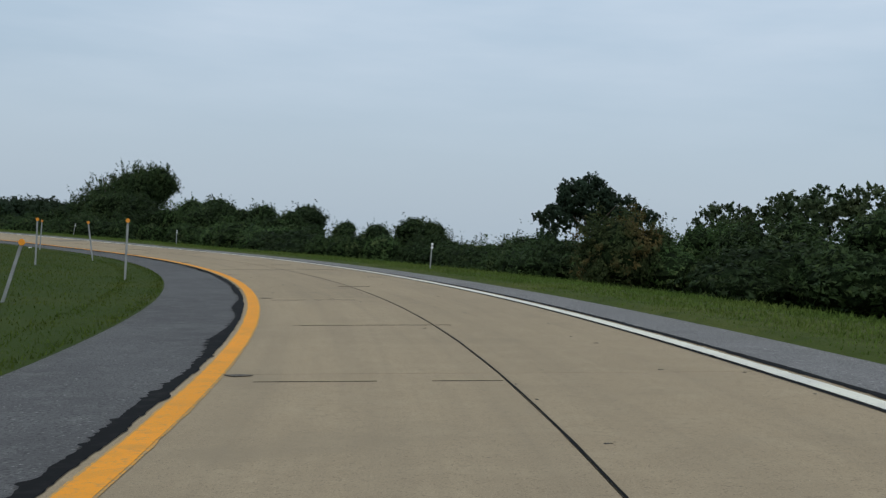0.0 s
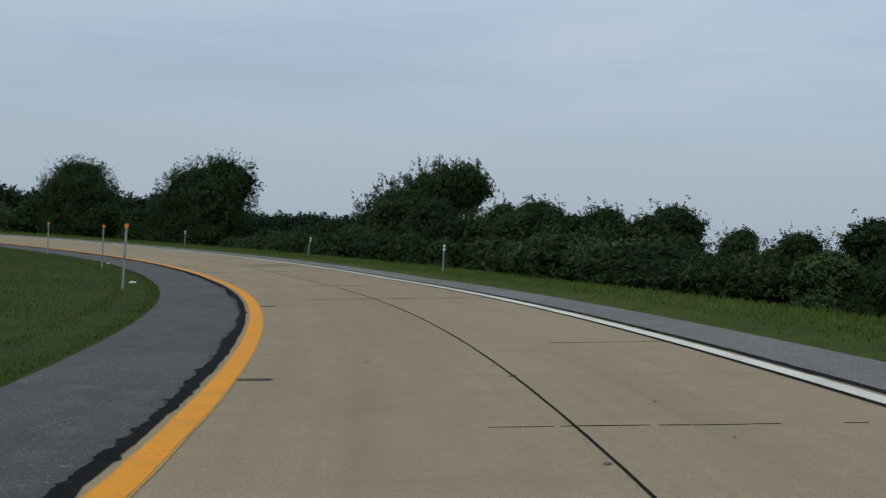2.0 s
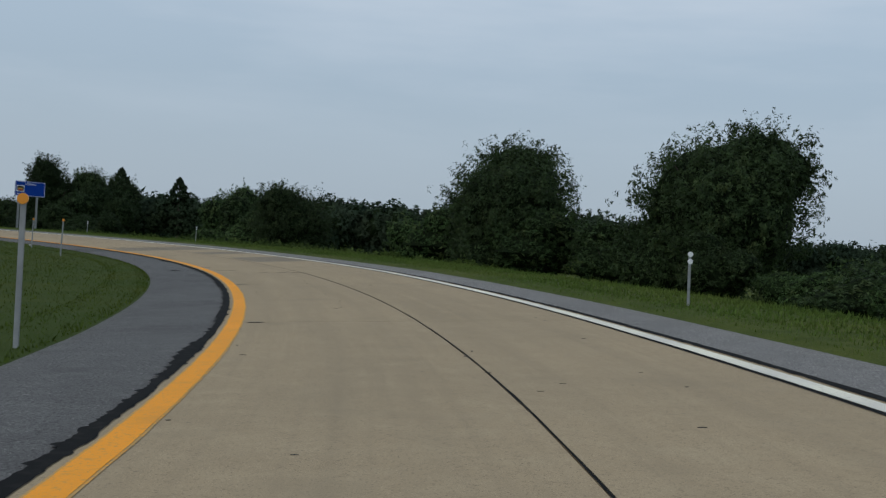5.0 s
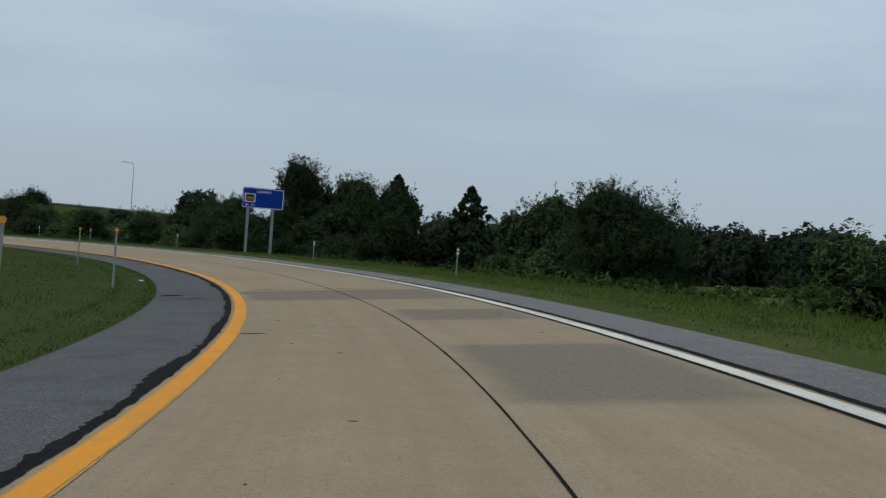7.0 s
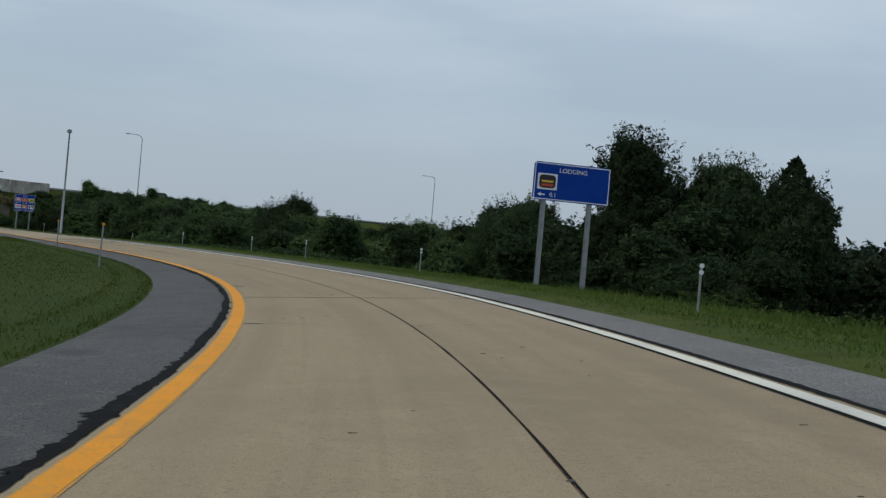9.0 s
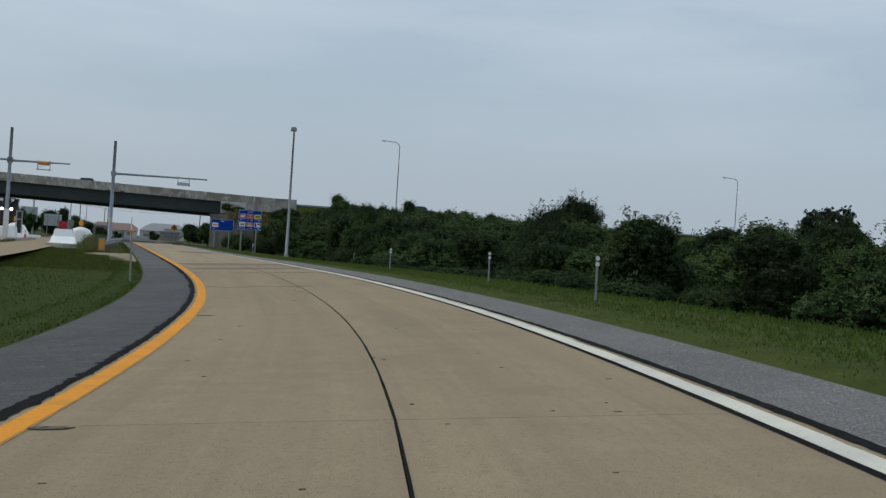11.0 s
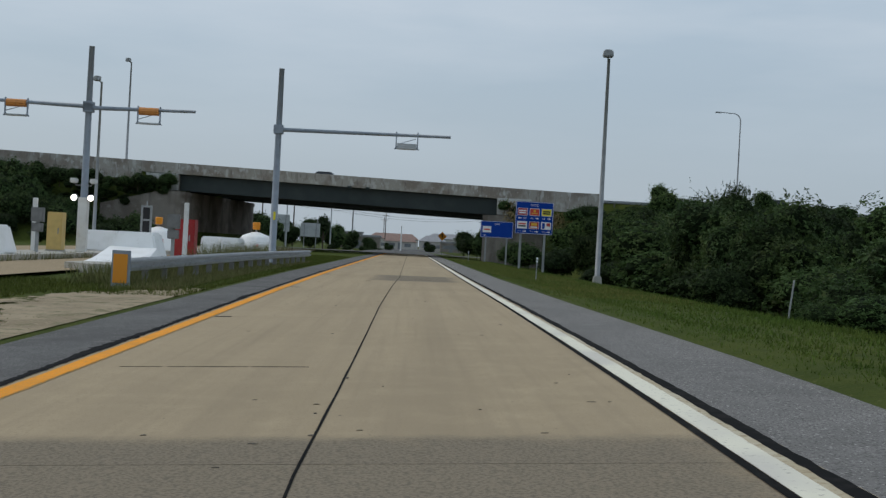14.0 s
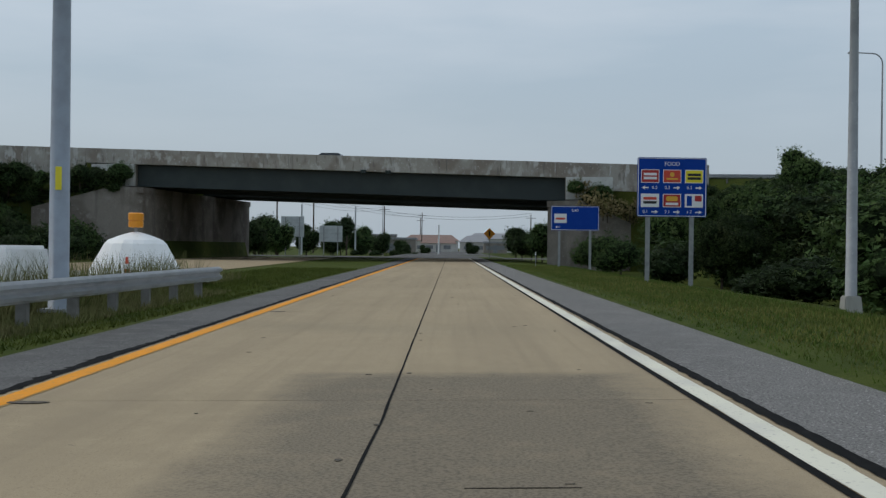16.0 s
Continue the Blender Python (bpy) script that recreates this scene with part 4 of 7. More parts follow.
def leaf_mesh(name, centres, radii, per, size, flat=0.45, droop=0.0, lift=0.75, core=0.0, hubs=None, hearts=()):
    """Many small folded leaves about clump centres; radii: a radius for each clump."""
    c0, r0 = np.asarray(centres, float), np.asarray(radii, float)
    k, n = len(c0), len(c0) * per
    d = RNG.normal(size=(n, 3)); d /= np.linalg.norm(d, axis=1)[:, None]
    out = c0 - c0.mean(0)
    out /= np.maximum(np.linalg.norm(out, axis=1), 0.3)[:, None]
    if hubs is not None:
        lobe = c0 - np.asarray(hubs)
        lobe /= np.maximum(np.linalg.norm(lobe, axis=1), 0.2)[:, None]
        out = out * 0.45 + lobe * 0.75
    # twigs: each clump sends a few out and up, the topmost ones longest; the leaves sit along them
    tw = max(3, per // 12)
    aim = np.repeat(out * 0.75 + np.array([0, 0, 0.55 * lift]), tw, 0) + RNG.normal(size=(k * tw, 3)) * 0.5
    aim /= np.linalg.norm(aim, axis=1)[:, None]
    root = np.repeat(c0, tw, 0) + RNG.normal(size=(k * tw, 3)) * np.repeat(r0, tw)[:, None] * 0.42
    long = np.repeat(r0 * (0.7 + 0.5 * np.maximum(0.0, out[:, 2])), tw) * (0.40 + 0.8 * RNG.random(k * tw) ** 2.4)
    pick = np.repeat(np.arange(k) * tw, per) + RNG.integers(0, tw, n)
    u = RNG.random(n) ** 0.8
    thick = np.repeat(r0, per) * (0.07 + 0.36 * (1 - u))
    pos = root[pick] + aim[pick] * (long[pick] * u)[:, None] + d * thick[:, None]
    nrm = d * 0.5 + np.repeat(out, per, 0) * 0.7 + RNG.normal(size=(n, 3)) * 0.45 + np.array([0, 0, flat * 0.7]); nrm /= np.linalg.norm(nrm, axis=1)[:, None]
    a = np.cross(nrm, np.cross(aim[pick] + RNG.normal(size=(n, 3)) * 0.6, nrm)); a /= np.maximum(np.linalg.norm(a, axis=1), 1e-3)[:, None]
    a[:, 2] -= droop
    b = np.cross(nrm, a)
    sz = size * (0.6 + 0.8 * RNG.random(n))[:, None]
    v = np.empty((n, 3, 3))
    v[:, 0] = pos - a * sz * 0.9 - b * sz * 0.30
    v[:, 1] = pos - a * sz * 0.35 + b * sz * 0.62
    v[:, 2] = pos + a * sz * 1.15
    # a coat of leaves over each dense heart
    for h in hearts:
        tri = np.asarray(h)[SPHERE_F]
        fn = np.cross(tri[:, 1] - tri[:, 0], tri[:, 2] - tri[:, 0])
        area = np.linalg.norm(fn, axis=1) / 2 + 1e-9
        big = size * 1.3
        m = int(min(7000, 0.74 * area.sum() / (0.9 * big * big)))
        fi = RNG.choice(len(tri), m, p=area / area.sum())
        w = RNG.random((m, 3)) ** 0.8; w /= w.sum(1)[:, None]
        fnn = fn[fi] / (2 * area[fi])[:, None]
        pc = (tri[fi] * w[:, :, None]).sum(1) + fnn * (0.02 + 0.34 * RNG.random(m) ** 1.6)[:, None] * min(1.0, size * 9)
        ln = fnn * 0.8 + RNG.normal(size=(m, 3)) * 0.5 + np.array([0, 0, 0.3]); ln /= np.linalg.norm(ln, axis=1)[:, None]
        la = np.cross(ln, RNG.normal(size=(m, 3))); la /= np.maximum(np.linalg.norm(la, axis=1), 1e-3)[:, None]
        lb = np.cross(ln, la)
        bs = big * (0.6 + 0.8 * RNG.random(m))[:, None]
        v = np.concatenate([v, np.stack([pc - la * bs * 0.9 - lb * bs * 0.3, pc - la * bs * 0.35 + lb * bs * 0.62, pc + la * bs * 1.15], 1)])
    n = len(v)
    # dense inner growth: a rough kernel in each clump, coloured dark as shade
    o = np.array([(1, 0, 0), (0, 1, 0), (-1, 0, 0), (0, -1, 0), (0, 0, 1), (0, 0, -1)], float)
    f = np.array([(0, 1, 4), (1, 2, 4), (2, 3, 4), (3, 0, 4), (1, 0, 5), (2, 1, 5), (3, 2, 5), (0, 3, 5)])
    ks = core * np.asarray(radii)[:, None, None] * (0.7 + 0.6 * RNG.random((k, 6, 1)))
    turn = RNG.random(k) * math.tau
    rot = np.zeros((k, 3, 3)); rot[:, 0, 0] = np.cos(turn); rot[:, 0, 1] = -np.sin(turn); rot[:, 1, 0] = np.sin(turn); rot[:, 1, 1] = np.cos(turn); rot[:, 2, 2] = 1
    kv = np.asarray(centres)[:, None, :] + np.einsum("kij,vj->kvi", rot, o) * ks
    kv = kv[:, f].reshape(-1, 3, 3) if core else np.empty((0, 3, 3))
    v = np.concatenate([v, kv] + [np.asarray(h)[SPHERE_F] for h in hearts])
    m = len(v)
    me = bpy.data.meshes.new(name)
    me.vertices.add(m * 3); me.vertices.foreach_set("co", v.reshape(-1))
    me.loops.add(m * 3); me.loops.foreach_set("vertex_index", np.arange(m * 3, dtype=np.int32))
    me.polygons.add(m); me.polygons.foreach_set("loop_start", np.arange(0, m * 3, 3, dtype=np.int32))
    me.update(calc_edges=True)
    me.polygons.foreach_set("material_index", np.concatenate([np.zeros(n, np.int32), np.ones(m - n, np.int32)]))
    return me


def blob(rx, ry, rz, z0, n, rmin, rmax, lump=0.35, seed=0, deep=0.55):
    """Clump centres over the uneven surface of a rounded crown whose foot is at z0, each one's hub, and the crown's dense heart."""
    out, rad, hubs = [], [], []
    off = Vector((seed * 7.3, seed * 3.1, 0))
    skin = lambda d: 1 + lump * 0.55 * noise.noise(d * 1.7 + off) + lump * 0.5 * noise.noise(d * 4.3 + off)
    for i in range(n):
        d = Vector(RNG.normal(size=3)).normalized()
        r = rmin + (rmax - rmin) * RNG.random()
        q = skin(d) * (0.64 + 0.15 * RNG.random()) if i % 4 else deep + (0.75 - deep) * RNG.random()
        p = Vector((d.x * rx * q, d.y * ry * q, z0 + rz + d.z * rz * q))
        if p.z < z0 + 0.1:
            p.z = z0 + 0.1 + 0.5 * RNG.random()
        out.append(p[:]); rad.append(r); hubs.append((p.x * 0.4, p.y * 0.4, z0 + rz + d.z * rz * 0.3))
    heart = [(Vector(d), skin(Vector(d)) * 0.62 * (1 + 0.16 * noise.noise(Vector(d) * 9.0 + off))) for d in SPHERE_V]
    return out, rad, hubs, [(d.x * rx * k, d.y * ry * k, z0 + rz + d.z * rz * k) for d, k in heart]


_b = bmesh.new(); bmesh.ops.create_icosphere(_b, subdivisions=2, radius=1.0)
SPHERE_V = [v.co[:] for v in _b.verts]
SPHERE_F = np.array([[v.index for v in f.verts] for f in _b.faces])
_b.free()


def trunk_bm(h, r, limbs, spread, seed):
    rnd = random.Random(seed)
    bm = B()
    tube(bm, [(0, 0, -0.4), (0.05, 0, h * 0.35), (0.1 * rnd.uniform(-1, 1), 0.1, h * 0.75)], [r * 1.25, r, r * 0.45], 8)
    for i in range(limbs):
        a = math.tau * i / limbs + rnd.uniform(-0.4, 0.4)
        z = h * rnd.uniform(0.3, 0.65)
        e = spread * rnd.uniform(0.6, 1.0)
        tube(bm, [(0, 0, z), (math.cos(a) * e * 0.5, math.sin(a) * e * 0.5, z + h * 0.14), (math.cos(a) * e, math.sin(a) * e, z + h * 0.34)], [r * 0.5, r * 0.32, r * 0.1], 6)
    return bm


def make_tree(name, label, crowns, h, r, limbs, spread, leaf, size, per, seed, group="", category="tree", lump=0.35, heart=True):
    """crowns: (dx, dy, z0, rx, ry, rz, clumps, clump radius)."""
    t = thing(name, 0, 0, 0, 0, label, category, group)
    part("trunk", trunk_bm(h, r, limbs, spread, seed), M_BARK, t)
    cs, rs, hs, hearts = [], [], [], []
    for i, (dx, dy, z0, rx, ry, rz, n, cr) in enumerate(crowns):
        c, q, hub, core = blob(rx, ry, rz, z0, n, cr * 0.5, cr * 0.95, lump, seed + i, 0.55 if heart else 0.15)
        cs += [(x + dx, y + dy, z) for x, y, z in c]; rs += q
        hs += [(x + dx, y + dy, z) for x, y, z in hub]
        hearts.append([(x + dx, y + dy, z) for x, y, z in core])
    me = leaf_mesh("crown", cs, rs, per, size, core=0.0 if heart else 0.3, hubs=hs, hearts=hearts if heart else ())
    me.materials.append(leaf); me.materials.append(M_INNERSHADE)
    ob = new("crown", me); ob.parent = t
    TALL[name, seed] = max(c[2] + 0.75 * r for c, r in zip(cs, rs))
    t["grown"] = TALL[name, seed]
    return t


TALL = {}


def put(src, s, v, scale=1.0, turn=0.0, dz=-0.1, sz=None, label="", taken=set()):
    """Stands a thing, or a copy of it, beside the ramp."""
    q = at(s, v)
    z = land(q.x, q.y) + dz
    src_first = src.name not in taken
    m = pose(q.x, q.y, z, 0, 0, turn)
    if src_first:
        taken.add(src.name)
        src.matrix_basis = m @ Matrix.Diagonal((scale, scale, sz or scale, 1))
        ob = src
    else:
        ob = copy_thing(src, m)
        ob.matrix_basis = m @ Matrix.Diagonal((scale, scale, sz or scale, 1))
    if label:
        ob["label"] = label
    return ob


def grow(src, s, v, top, turn=0.0, width=1.0, label=""):
    """Stands a plant so that its top comes to a height; width widens it against its height."""
    q = at(s, v)
    h = max(0.5, top - land(q.x, q.y))
    sink = 0.12 * h + 0.15
    k = max(0.3, (h + sink) / src["grown"])
    return put(src, s, v, k * width, turn, dz=-sink, sz=k, label=label)


shrubs = [make_tree("shrub", "dense dark green shrub in the hedgerow", [(0, 0, 0.0, 2.1, 2.1, 1.35 + 0.2 * i, 62, 0.55), (1.0, 0.4, 0.0, 1.5, 1.5, 1.0, 24, 0.45)], 1.8, 0.07, 4, 1.2, M_LEAFB if i % 2 else M_LEAF, 0.066, 26, 11 + i, "hedgerow", "shrub", 0.5) for i in range(4)]
tall = [make_tree("bush", "tall leafy bush with upright shoots", [(0, 0, 0.2, 2.3, 2.3, 1.9, 75, 0.6), (0.6, -0.5, 2.0, 1.5, 1.5, 1.3, 36, 0.45), (-0.9, 0.7, 1.4, 1.3, 1.3, 1.2, 28, 0.45)], 3.0, 0.1, 5, 1.6, M_LEAFB if i == 1 else M_LEAF, 0.064, 28, 31 + i, "hedgerow", "bush", 0.45) for i in range(3)]
broad = [make_tree("broadleaf_tree", "rounded dark green broadleaf tree", [(0, 0, 0.4, 4.0, 4.0, 3.4, 430, 0.66), (1.2, 0.8, 3.4, 2.5, 2.5, 2.0, 130, 0.55), (-1.5, -0.6, 0.0, 2.8, 2.8, 1.8, 80, 0.6)], 5.4, 0.2, 6, 2.8, M_LEAF, 0.064, 74, 51 + i, "hedgerow trees", "tree", 0.3) for i in range(3)]
oval = make_tree("oval_tree", "tall oval dark green tree behind the blue sign", [(0, 0, 0.2, 2.5, 2.5, 3.7, 270, 0.58), (0.4, 0.3, 4.2, 1.7, 1.7, 1.9, 100, 0.5), (-0.5, -0.4, 0.0, 2.2, 2.2, 1.6, 60, 0.5)], 5.8, 0.18, 6, 1.8, M_LEAFSHADE, 0.062, 100, 61, "hedgerow trees", "tree", 0.25)
lean = make_tree("leaning_tree", "wind-leaning broadleaf tree with a ragged crown", [(0, 0, 0.2, 3.6, 3.4, 2.4, 200, 0.6), (2.0, 0.6, 2.4, 2.7, 2.3, 1.7, 140, 0.56), (3.7, 0.9, 3.0, 2.0, 1.7, 1.55, 100, 0.5)], 5.2, 0.2, 6, 2.6, M_LEAF, 0.066, 95, 71, "hedgerow trees", "tree", 0.4)

dusky = [make_tree("bush", "tall bush with leaves darkened for shade", [(0, 0, 0.1, 2.3, 2.3, 1.9, 78, 0.6), (0.6, -0.5, 2.0, 1.5, 1.5, 1.3, 38, 0.45), (-0.9, 0.7, 1.4, 1.3, 1.3, 1.2, 30, 0.45)], 3.0, 0.1, 5, 1.6, M_LEAFSHADE, 0.064, 26, 191 + i, "hedgerow", "bush", 0.45) for i in range(2)]
bank = [make_tree("bank_shrub", "dark brush on the highway embankment", [(0, 0, 0.0, 2.1, 2.1, 1.3 + 0.3 * i, 46, 0.6), (1.1, 0.4, 0.0, 1.5, 1.5, 1.0, 16, 0.5)], 1.8, 0.07, 4, 1.2, M_LEAFB if i else M_LEAF, 0.14, 11, 171 + i, "bank brush", "shrub", 0.5) for i in range(2)]
scrub = [make_tree("scrub_bush", "leafy green scrub bush below the embankment", [(0, 0, 0.2, 2.3, 2.3, 1.9, 80, 0.62), (0.6, -0.5, 2.0, 1.5, 1.5, 1.3, 40, 0.48), (-0.9, 0.7, 1.4, 1.3, 1.3, 1.2, 30, 0.46)], 3.0, 0.1, 5, 1.6, M_LEAFS, 0.060, 32, 181 + i, "hedgerow", "bush", 0.45) for i in range(2)]


def cedar(label, h, r, seed):
    t = thing("cedar_tree", 0, 0, 0, 0, label, "tree", "cedars")
    bm = B(); tube(bm, [(0, 0, -0.3), (0, 0, h * 0.5), (0, 0, h * 0.95)], [0.14, 0.09, 0.02], 8)
    part("trunk", bm, M_BARK, t)
    cs, rs = [], []
    rnd = random.Random(seed)
    for i in range(420):
        q = rnd.random() ** 1.2
        z = 0.3 + q * (h - 0.4)
        a = rnd.uniform(0, math.tau)
        w = r * (1 - q) ** 0.85 * (0.9 + 0.3 * noise.noise(Vector((math.cos(a) * 2, math.sin(a) * 2, z * 0.8 + seed)))) * rnd.uniform(0.55, 1.05)
        cs.append((math.cos(a) * w, math.sin(a) * w, z)); rs.append(0.10 + 0.34 * (1 - q))
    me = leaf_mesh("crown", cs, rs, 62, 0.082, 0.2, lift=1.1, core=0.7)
    me.materials.append(M_NEEDLE); me.materials.append(M_INNERSHADE)
    ob = new("crown", me); ob.parent = t
    t["grown"] = h
    return t


cedars = [cedar("dark conical cedar with a thin tip", 7.0, 3.4, 5), cedar("slim dark cedar beside the field", 6.6, 3.0, 9)]
rnd = random.Random(4)
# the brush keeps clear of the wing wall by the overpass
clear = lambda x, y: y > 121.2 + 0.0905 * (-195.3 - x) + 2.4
# hedgerow on the outside of the bend: heights of its top along the ramp
H_S = [-20, 20, 50, 57, 60, 66, 69, 72, 73.2, 75.6, 77.5, 81, 85, 88, 90.5, 94, 96, 97.3, 98.8, 101.5, 104, 110, 114, 117.5, 120.5, 123.5, 128, 131]
H_Z = [2.1, 1.9, 1.9, 1.5, 0.9, 0.8, 0.7, 0.7, 1.9, 2.0, 1.3, 1.2, 1.7, 2.2, 2.6, 2.8, 2.6, 2.1, 2.9, 3.4, 3.3, 3.5, 3.3, 2.4, 1.5, 0.9, 0.7, 0.7]
for s in np.arange(24, 130, 2.4):
    front = 21.0 + 1.6 * math.sin(s * 0.21)
    top = float(np.interp(s, H_S, H_Z))
    grow(rnd.choice(shrubs), s + rnd.uniform(-0.8, 0.8), front + rnd.uniform(-0.8, 1.2), min(1.2, top * 0.62 - 0.2) + rnd.uniform(-0.3, 0.1), rnd.uniform(0, 360), rnd.uniform(1.0, 1.3))
for s in np.arange(24, 130, 2.9):
    q = s + rnd.uniform(-0.7, 0.7)
    top = float(np.interp(q, H_S, H_Z))
    grow(rnd.choice(tall if top > 1.0 else shrubs), q, 25.2 + rnd.uniform(-1.2, 1.6), top + rnd.uniform(-0.35, 0.2), rnd.uniform(0, 360), rnd.uniform(0.9, 1.2))
# its trees
grow(lean, 120.4, 31.5, 7.0, 15, 0.80)
grow(broad[0], 138.0, 26.0, 7.45, 10, 0.96, label="rounded dark broadleaf tree above the hedge")
grow(broad[1], 149.9, 21.8, 7.2, 80, 0.95, label="broad dark tree close by the verge")
grow(tall[1], 146.0, 20.6, 2.6, 30, 1.3)
grow(tall[2], 142.0, 22.5, 2.2, 200, 1.2)
grow(tall[0], 134.0, 22.5, 1.6, 200, 1.2)
grow(tall[1], 155.5, 20.0, 2.8, 50, 1.2)
grow(tall[0], 154.0, 23.0, 5.4, 150, 0.8)
# open gap with a field, then the cedars and trees by the lodging sign
grow(cedars[0], 205.2, 26.8, 6.6, 0)
grow(cedars[1], 200.0, 29.6, 5.8, 0, 1.1)
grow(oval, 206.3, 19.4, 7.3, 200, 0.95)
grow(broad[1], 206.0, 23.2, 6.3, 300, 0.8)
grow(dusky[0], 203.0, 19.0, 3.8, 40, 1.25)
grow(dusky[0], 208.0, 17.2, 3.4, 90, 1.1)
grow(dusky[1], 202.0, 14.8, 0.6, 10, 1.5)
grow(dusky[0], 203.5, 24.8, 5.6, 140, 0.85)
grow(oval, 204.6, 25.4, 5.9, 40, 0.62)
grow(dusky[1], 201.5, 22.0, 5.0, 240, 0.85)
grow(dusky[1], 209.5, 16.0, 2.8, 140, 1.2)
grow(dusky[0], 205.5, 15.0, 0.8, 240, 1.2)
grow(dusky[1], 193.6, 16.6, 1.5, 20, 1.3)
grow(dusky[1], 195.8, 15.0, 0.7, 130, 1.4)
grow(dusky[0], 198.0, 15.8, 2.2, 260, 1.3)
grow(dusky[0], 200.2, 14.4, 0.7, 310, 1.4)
grow(scrub[1], 297.0, 17.6, 4.2, 100, 1.0)
grow(tall[1], 189.0, 26.5, 5.0, 120, 0.85)
grow(tall[2], 184.5, 24.0, 4.1, 320, 0.9)
grow(broad[2], 173.0, 20.5, 4.45, 220, 0.96, label="rounded bushy tree beside the field gap")
grow(tall[0], 178.8, 22.5, 3.5, 60, 0.9)
grow(shrubs[1], 180.5, 21.5, 1.6, 60, 1.2)
grow(shrubs[0], 169.0, 18.8, -0.3, 160, 1.2)
grow(shrubs[3], 187.0, 22.0, 1.2, 90, 1.2)
# scrub between the ramp and the embankment
G_S = [212, 218, 224, 230, 239, 247, 256, 266, 278, 285, 292, 299, 304, 310, 317, 322, 330, 340, 350, 370]
G_Z = [3.0, 3.1, 2.6, 2.2, 2.7, 3.1, 3.0, 3.1, 3.0, 3.4, 3.2, 3.4, 4.2, 4.8, 4.8, 3.9, 4.0, 4.6, 5.2, 5.8]
for s in np.arange(211, 330, 4.2):
    q = s + rnd.uniform(-1.6, 1.6)
    front = 18.5 - 3.0 * min(1.0, max(0.0, (s - 235) / 40))
    top = float(np.interp(q, G_S, G_Z))
    if rnd.random() < 0.6:
        grow(rnd.choice(shrubs), q, front + rnd.uniform(-1.6, 3.0), min(1.6, 0.4 * top - 0.4) + rnd.uniform(-1.0, 0.6), rnd.uniform(0, 360), rnd.uniform(1.2, 1.7))
for s in np.arange(213, 352, 4.6):
    q = s + rnd.uniform(-1.8, 1.8)
    top = float(np.interp(q, G_S, G_Z))
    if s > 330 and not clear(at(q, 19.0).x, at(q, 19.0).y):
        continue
    grow(rnd.choice(scrub), q, 22.5 - 2.0 * min(1.0, max(0.0, (s - 260) / 40)) + rnd.choice((-3.5, 0.0, 3.0)) + rnd.uniform(-1.0, 1.0), top + rnd.choice((-1.7, -0.8, -0.2, 0.2)), rnd.uniform(0, 360), rnd.uniform(1.05, 1.6))
for s in np.arange(226, 360, 4.4):
    q = s + rnd.uniform(-1.8, 1.8)
    top = float(np.interp(q, G_S, G_Z))
    grow(rnd.choice((tall[0], scrub[0], scrub[1])), q, 30.0 + rnd.uniform(-2, 6), top * 1.2 + rnd.uniform(-0.7, 0.3), rnd.uniform(0, 360), 1.2)
grow(broad[2], 309.0, 18.2, 5.0, 20, 0.66, label="rounded tree standing above the scrub")
grow(broad[0], 277.0, 28.0, 5.7, 20, 0.80, label="rounded tree rising above the far scrub")
grow(broad[1], 224.5, 23.0, 4.9, 60, 0.85, label="low rounded dark tree beyond the blue sign")
rust = make_tree("rusty_shrub", "rounded shrub with a rust-tinged top", [(0, 0, 0.0, 2.4, 2.4, 2.1, 130, 0.55)], 2.2, 0.1, 5, 1.4, M_RUST, 0.075, 60, 91, "hedgerow", "shrub", 0.35)
grow(rust, 48.6, 18.1, 1.95, 0, 0.92)
# trees far off across the fields
far_t = [make_tree("field_tree", "large spreading tree far across the fields", [(0, 0, 0.0, 8.5, 8.5, 7.0, 210, 1.3), (4.5, 1.0, 6.0, 5.0, 5.0, 3.4, 50, 1.1), (-4.5, 1.0, 0.0, 6.0, 6.0, 3.6, 70, 1.2)], 9.0, 0.42, 7, 5.5, M_FARLEAF, 0.58, 8, 101 + i, "far trees", "tree", 0.55) for i in range(2)]
airy = make_tree("airy_tree", "thin-leaved tree with light showing through", [(0, 0, 3.0, 9.0, 8.0, 5.5, 190, 1.2), (6.0, 0, 7.5, 6.0, 6.0, 3.0, 70, 1.0)], 11.0, 0.4, 8, 6.5, M_AIRY, 0.34, 40, 131, "far trees", "tree", 0.6, False)


def stand(src, x, y, k=1.0, turn=0.0, sz=None, z=None):
    ob = put(src, 0, 0, k, turn, sz=sz)
    ob.matrix_basis = pose(x, y, (land(x, y) if z is None else z) - 0.1, 0, 0, turn) @ Matrix.Diagonal((k, k, sz or k, 1))
    return ob


oak = make_tree("oak_tree", "large spreading tree with gaps low in its crown", [(-1.5, 0, 6.6, 7.2, 6.5, 5.2, 320, 1.05), (5.5, 0.6, 5.5, 5.6, 5.0, 3.8, 120, 0.95), (9.8, 0, 7.2, 3.0, 2.8, 1.8, 40, 0.8), (-7.0, -0.5, 4.8, 4.8, 4.2, 3.2, 90, 0.9), (-8.8, 0.3, 2.2, 3.0, 3.0, 1.9, 36, 0.8), (1.5, -0.4, 3.2, 4.6, 4.2, 3.0, 60, 0.9)], 11.5, 0.55, 10, 7.5, M_FARLEAF, 0.27, 78, 141, "far trees", "tree", 0.35, False)
stand(oak, 42.6, 219.9, 1.0, -8)
stand(oak, -280.0, 212.0, 0.82, 110)["label"] = "broad dark tree at the foot of the embankment"
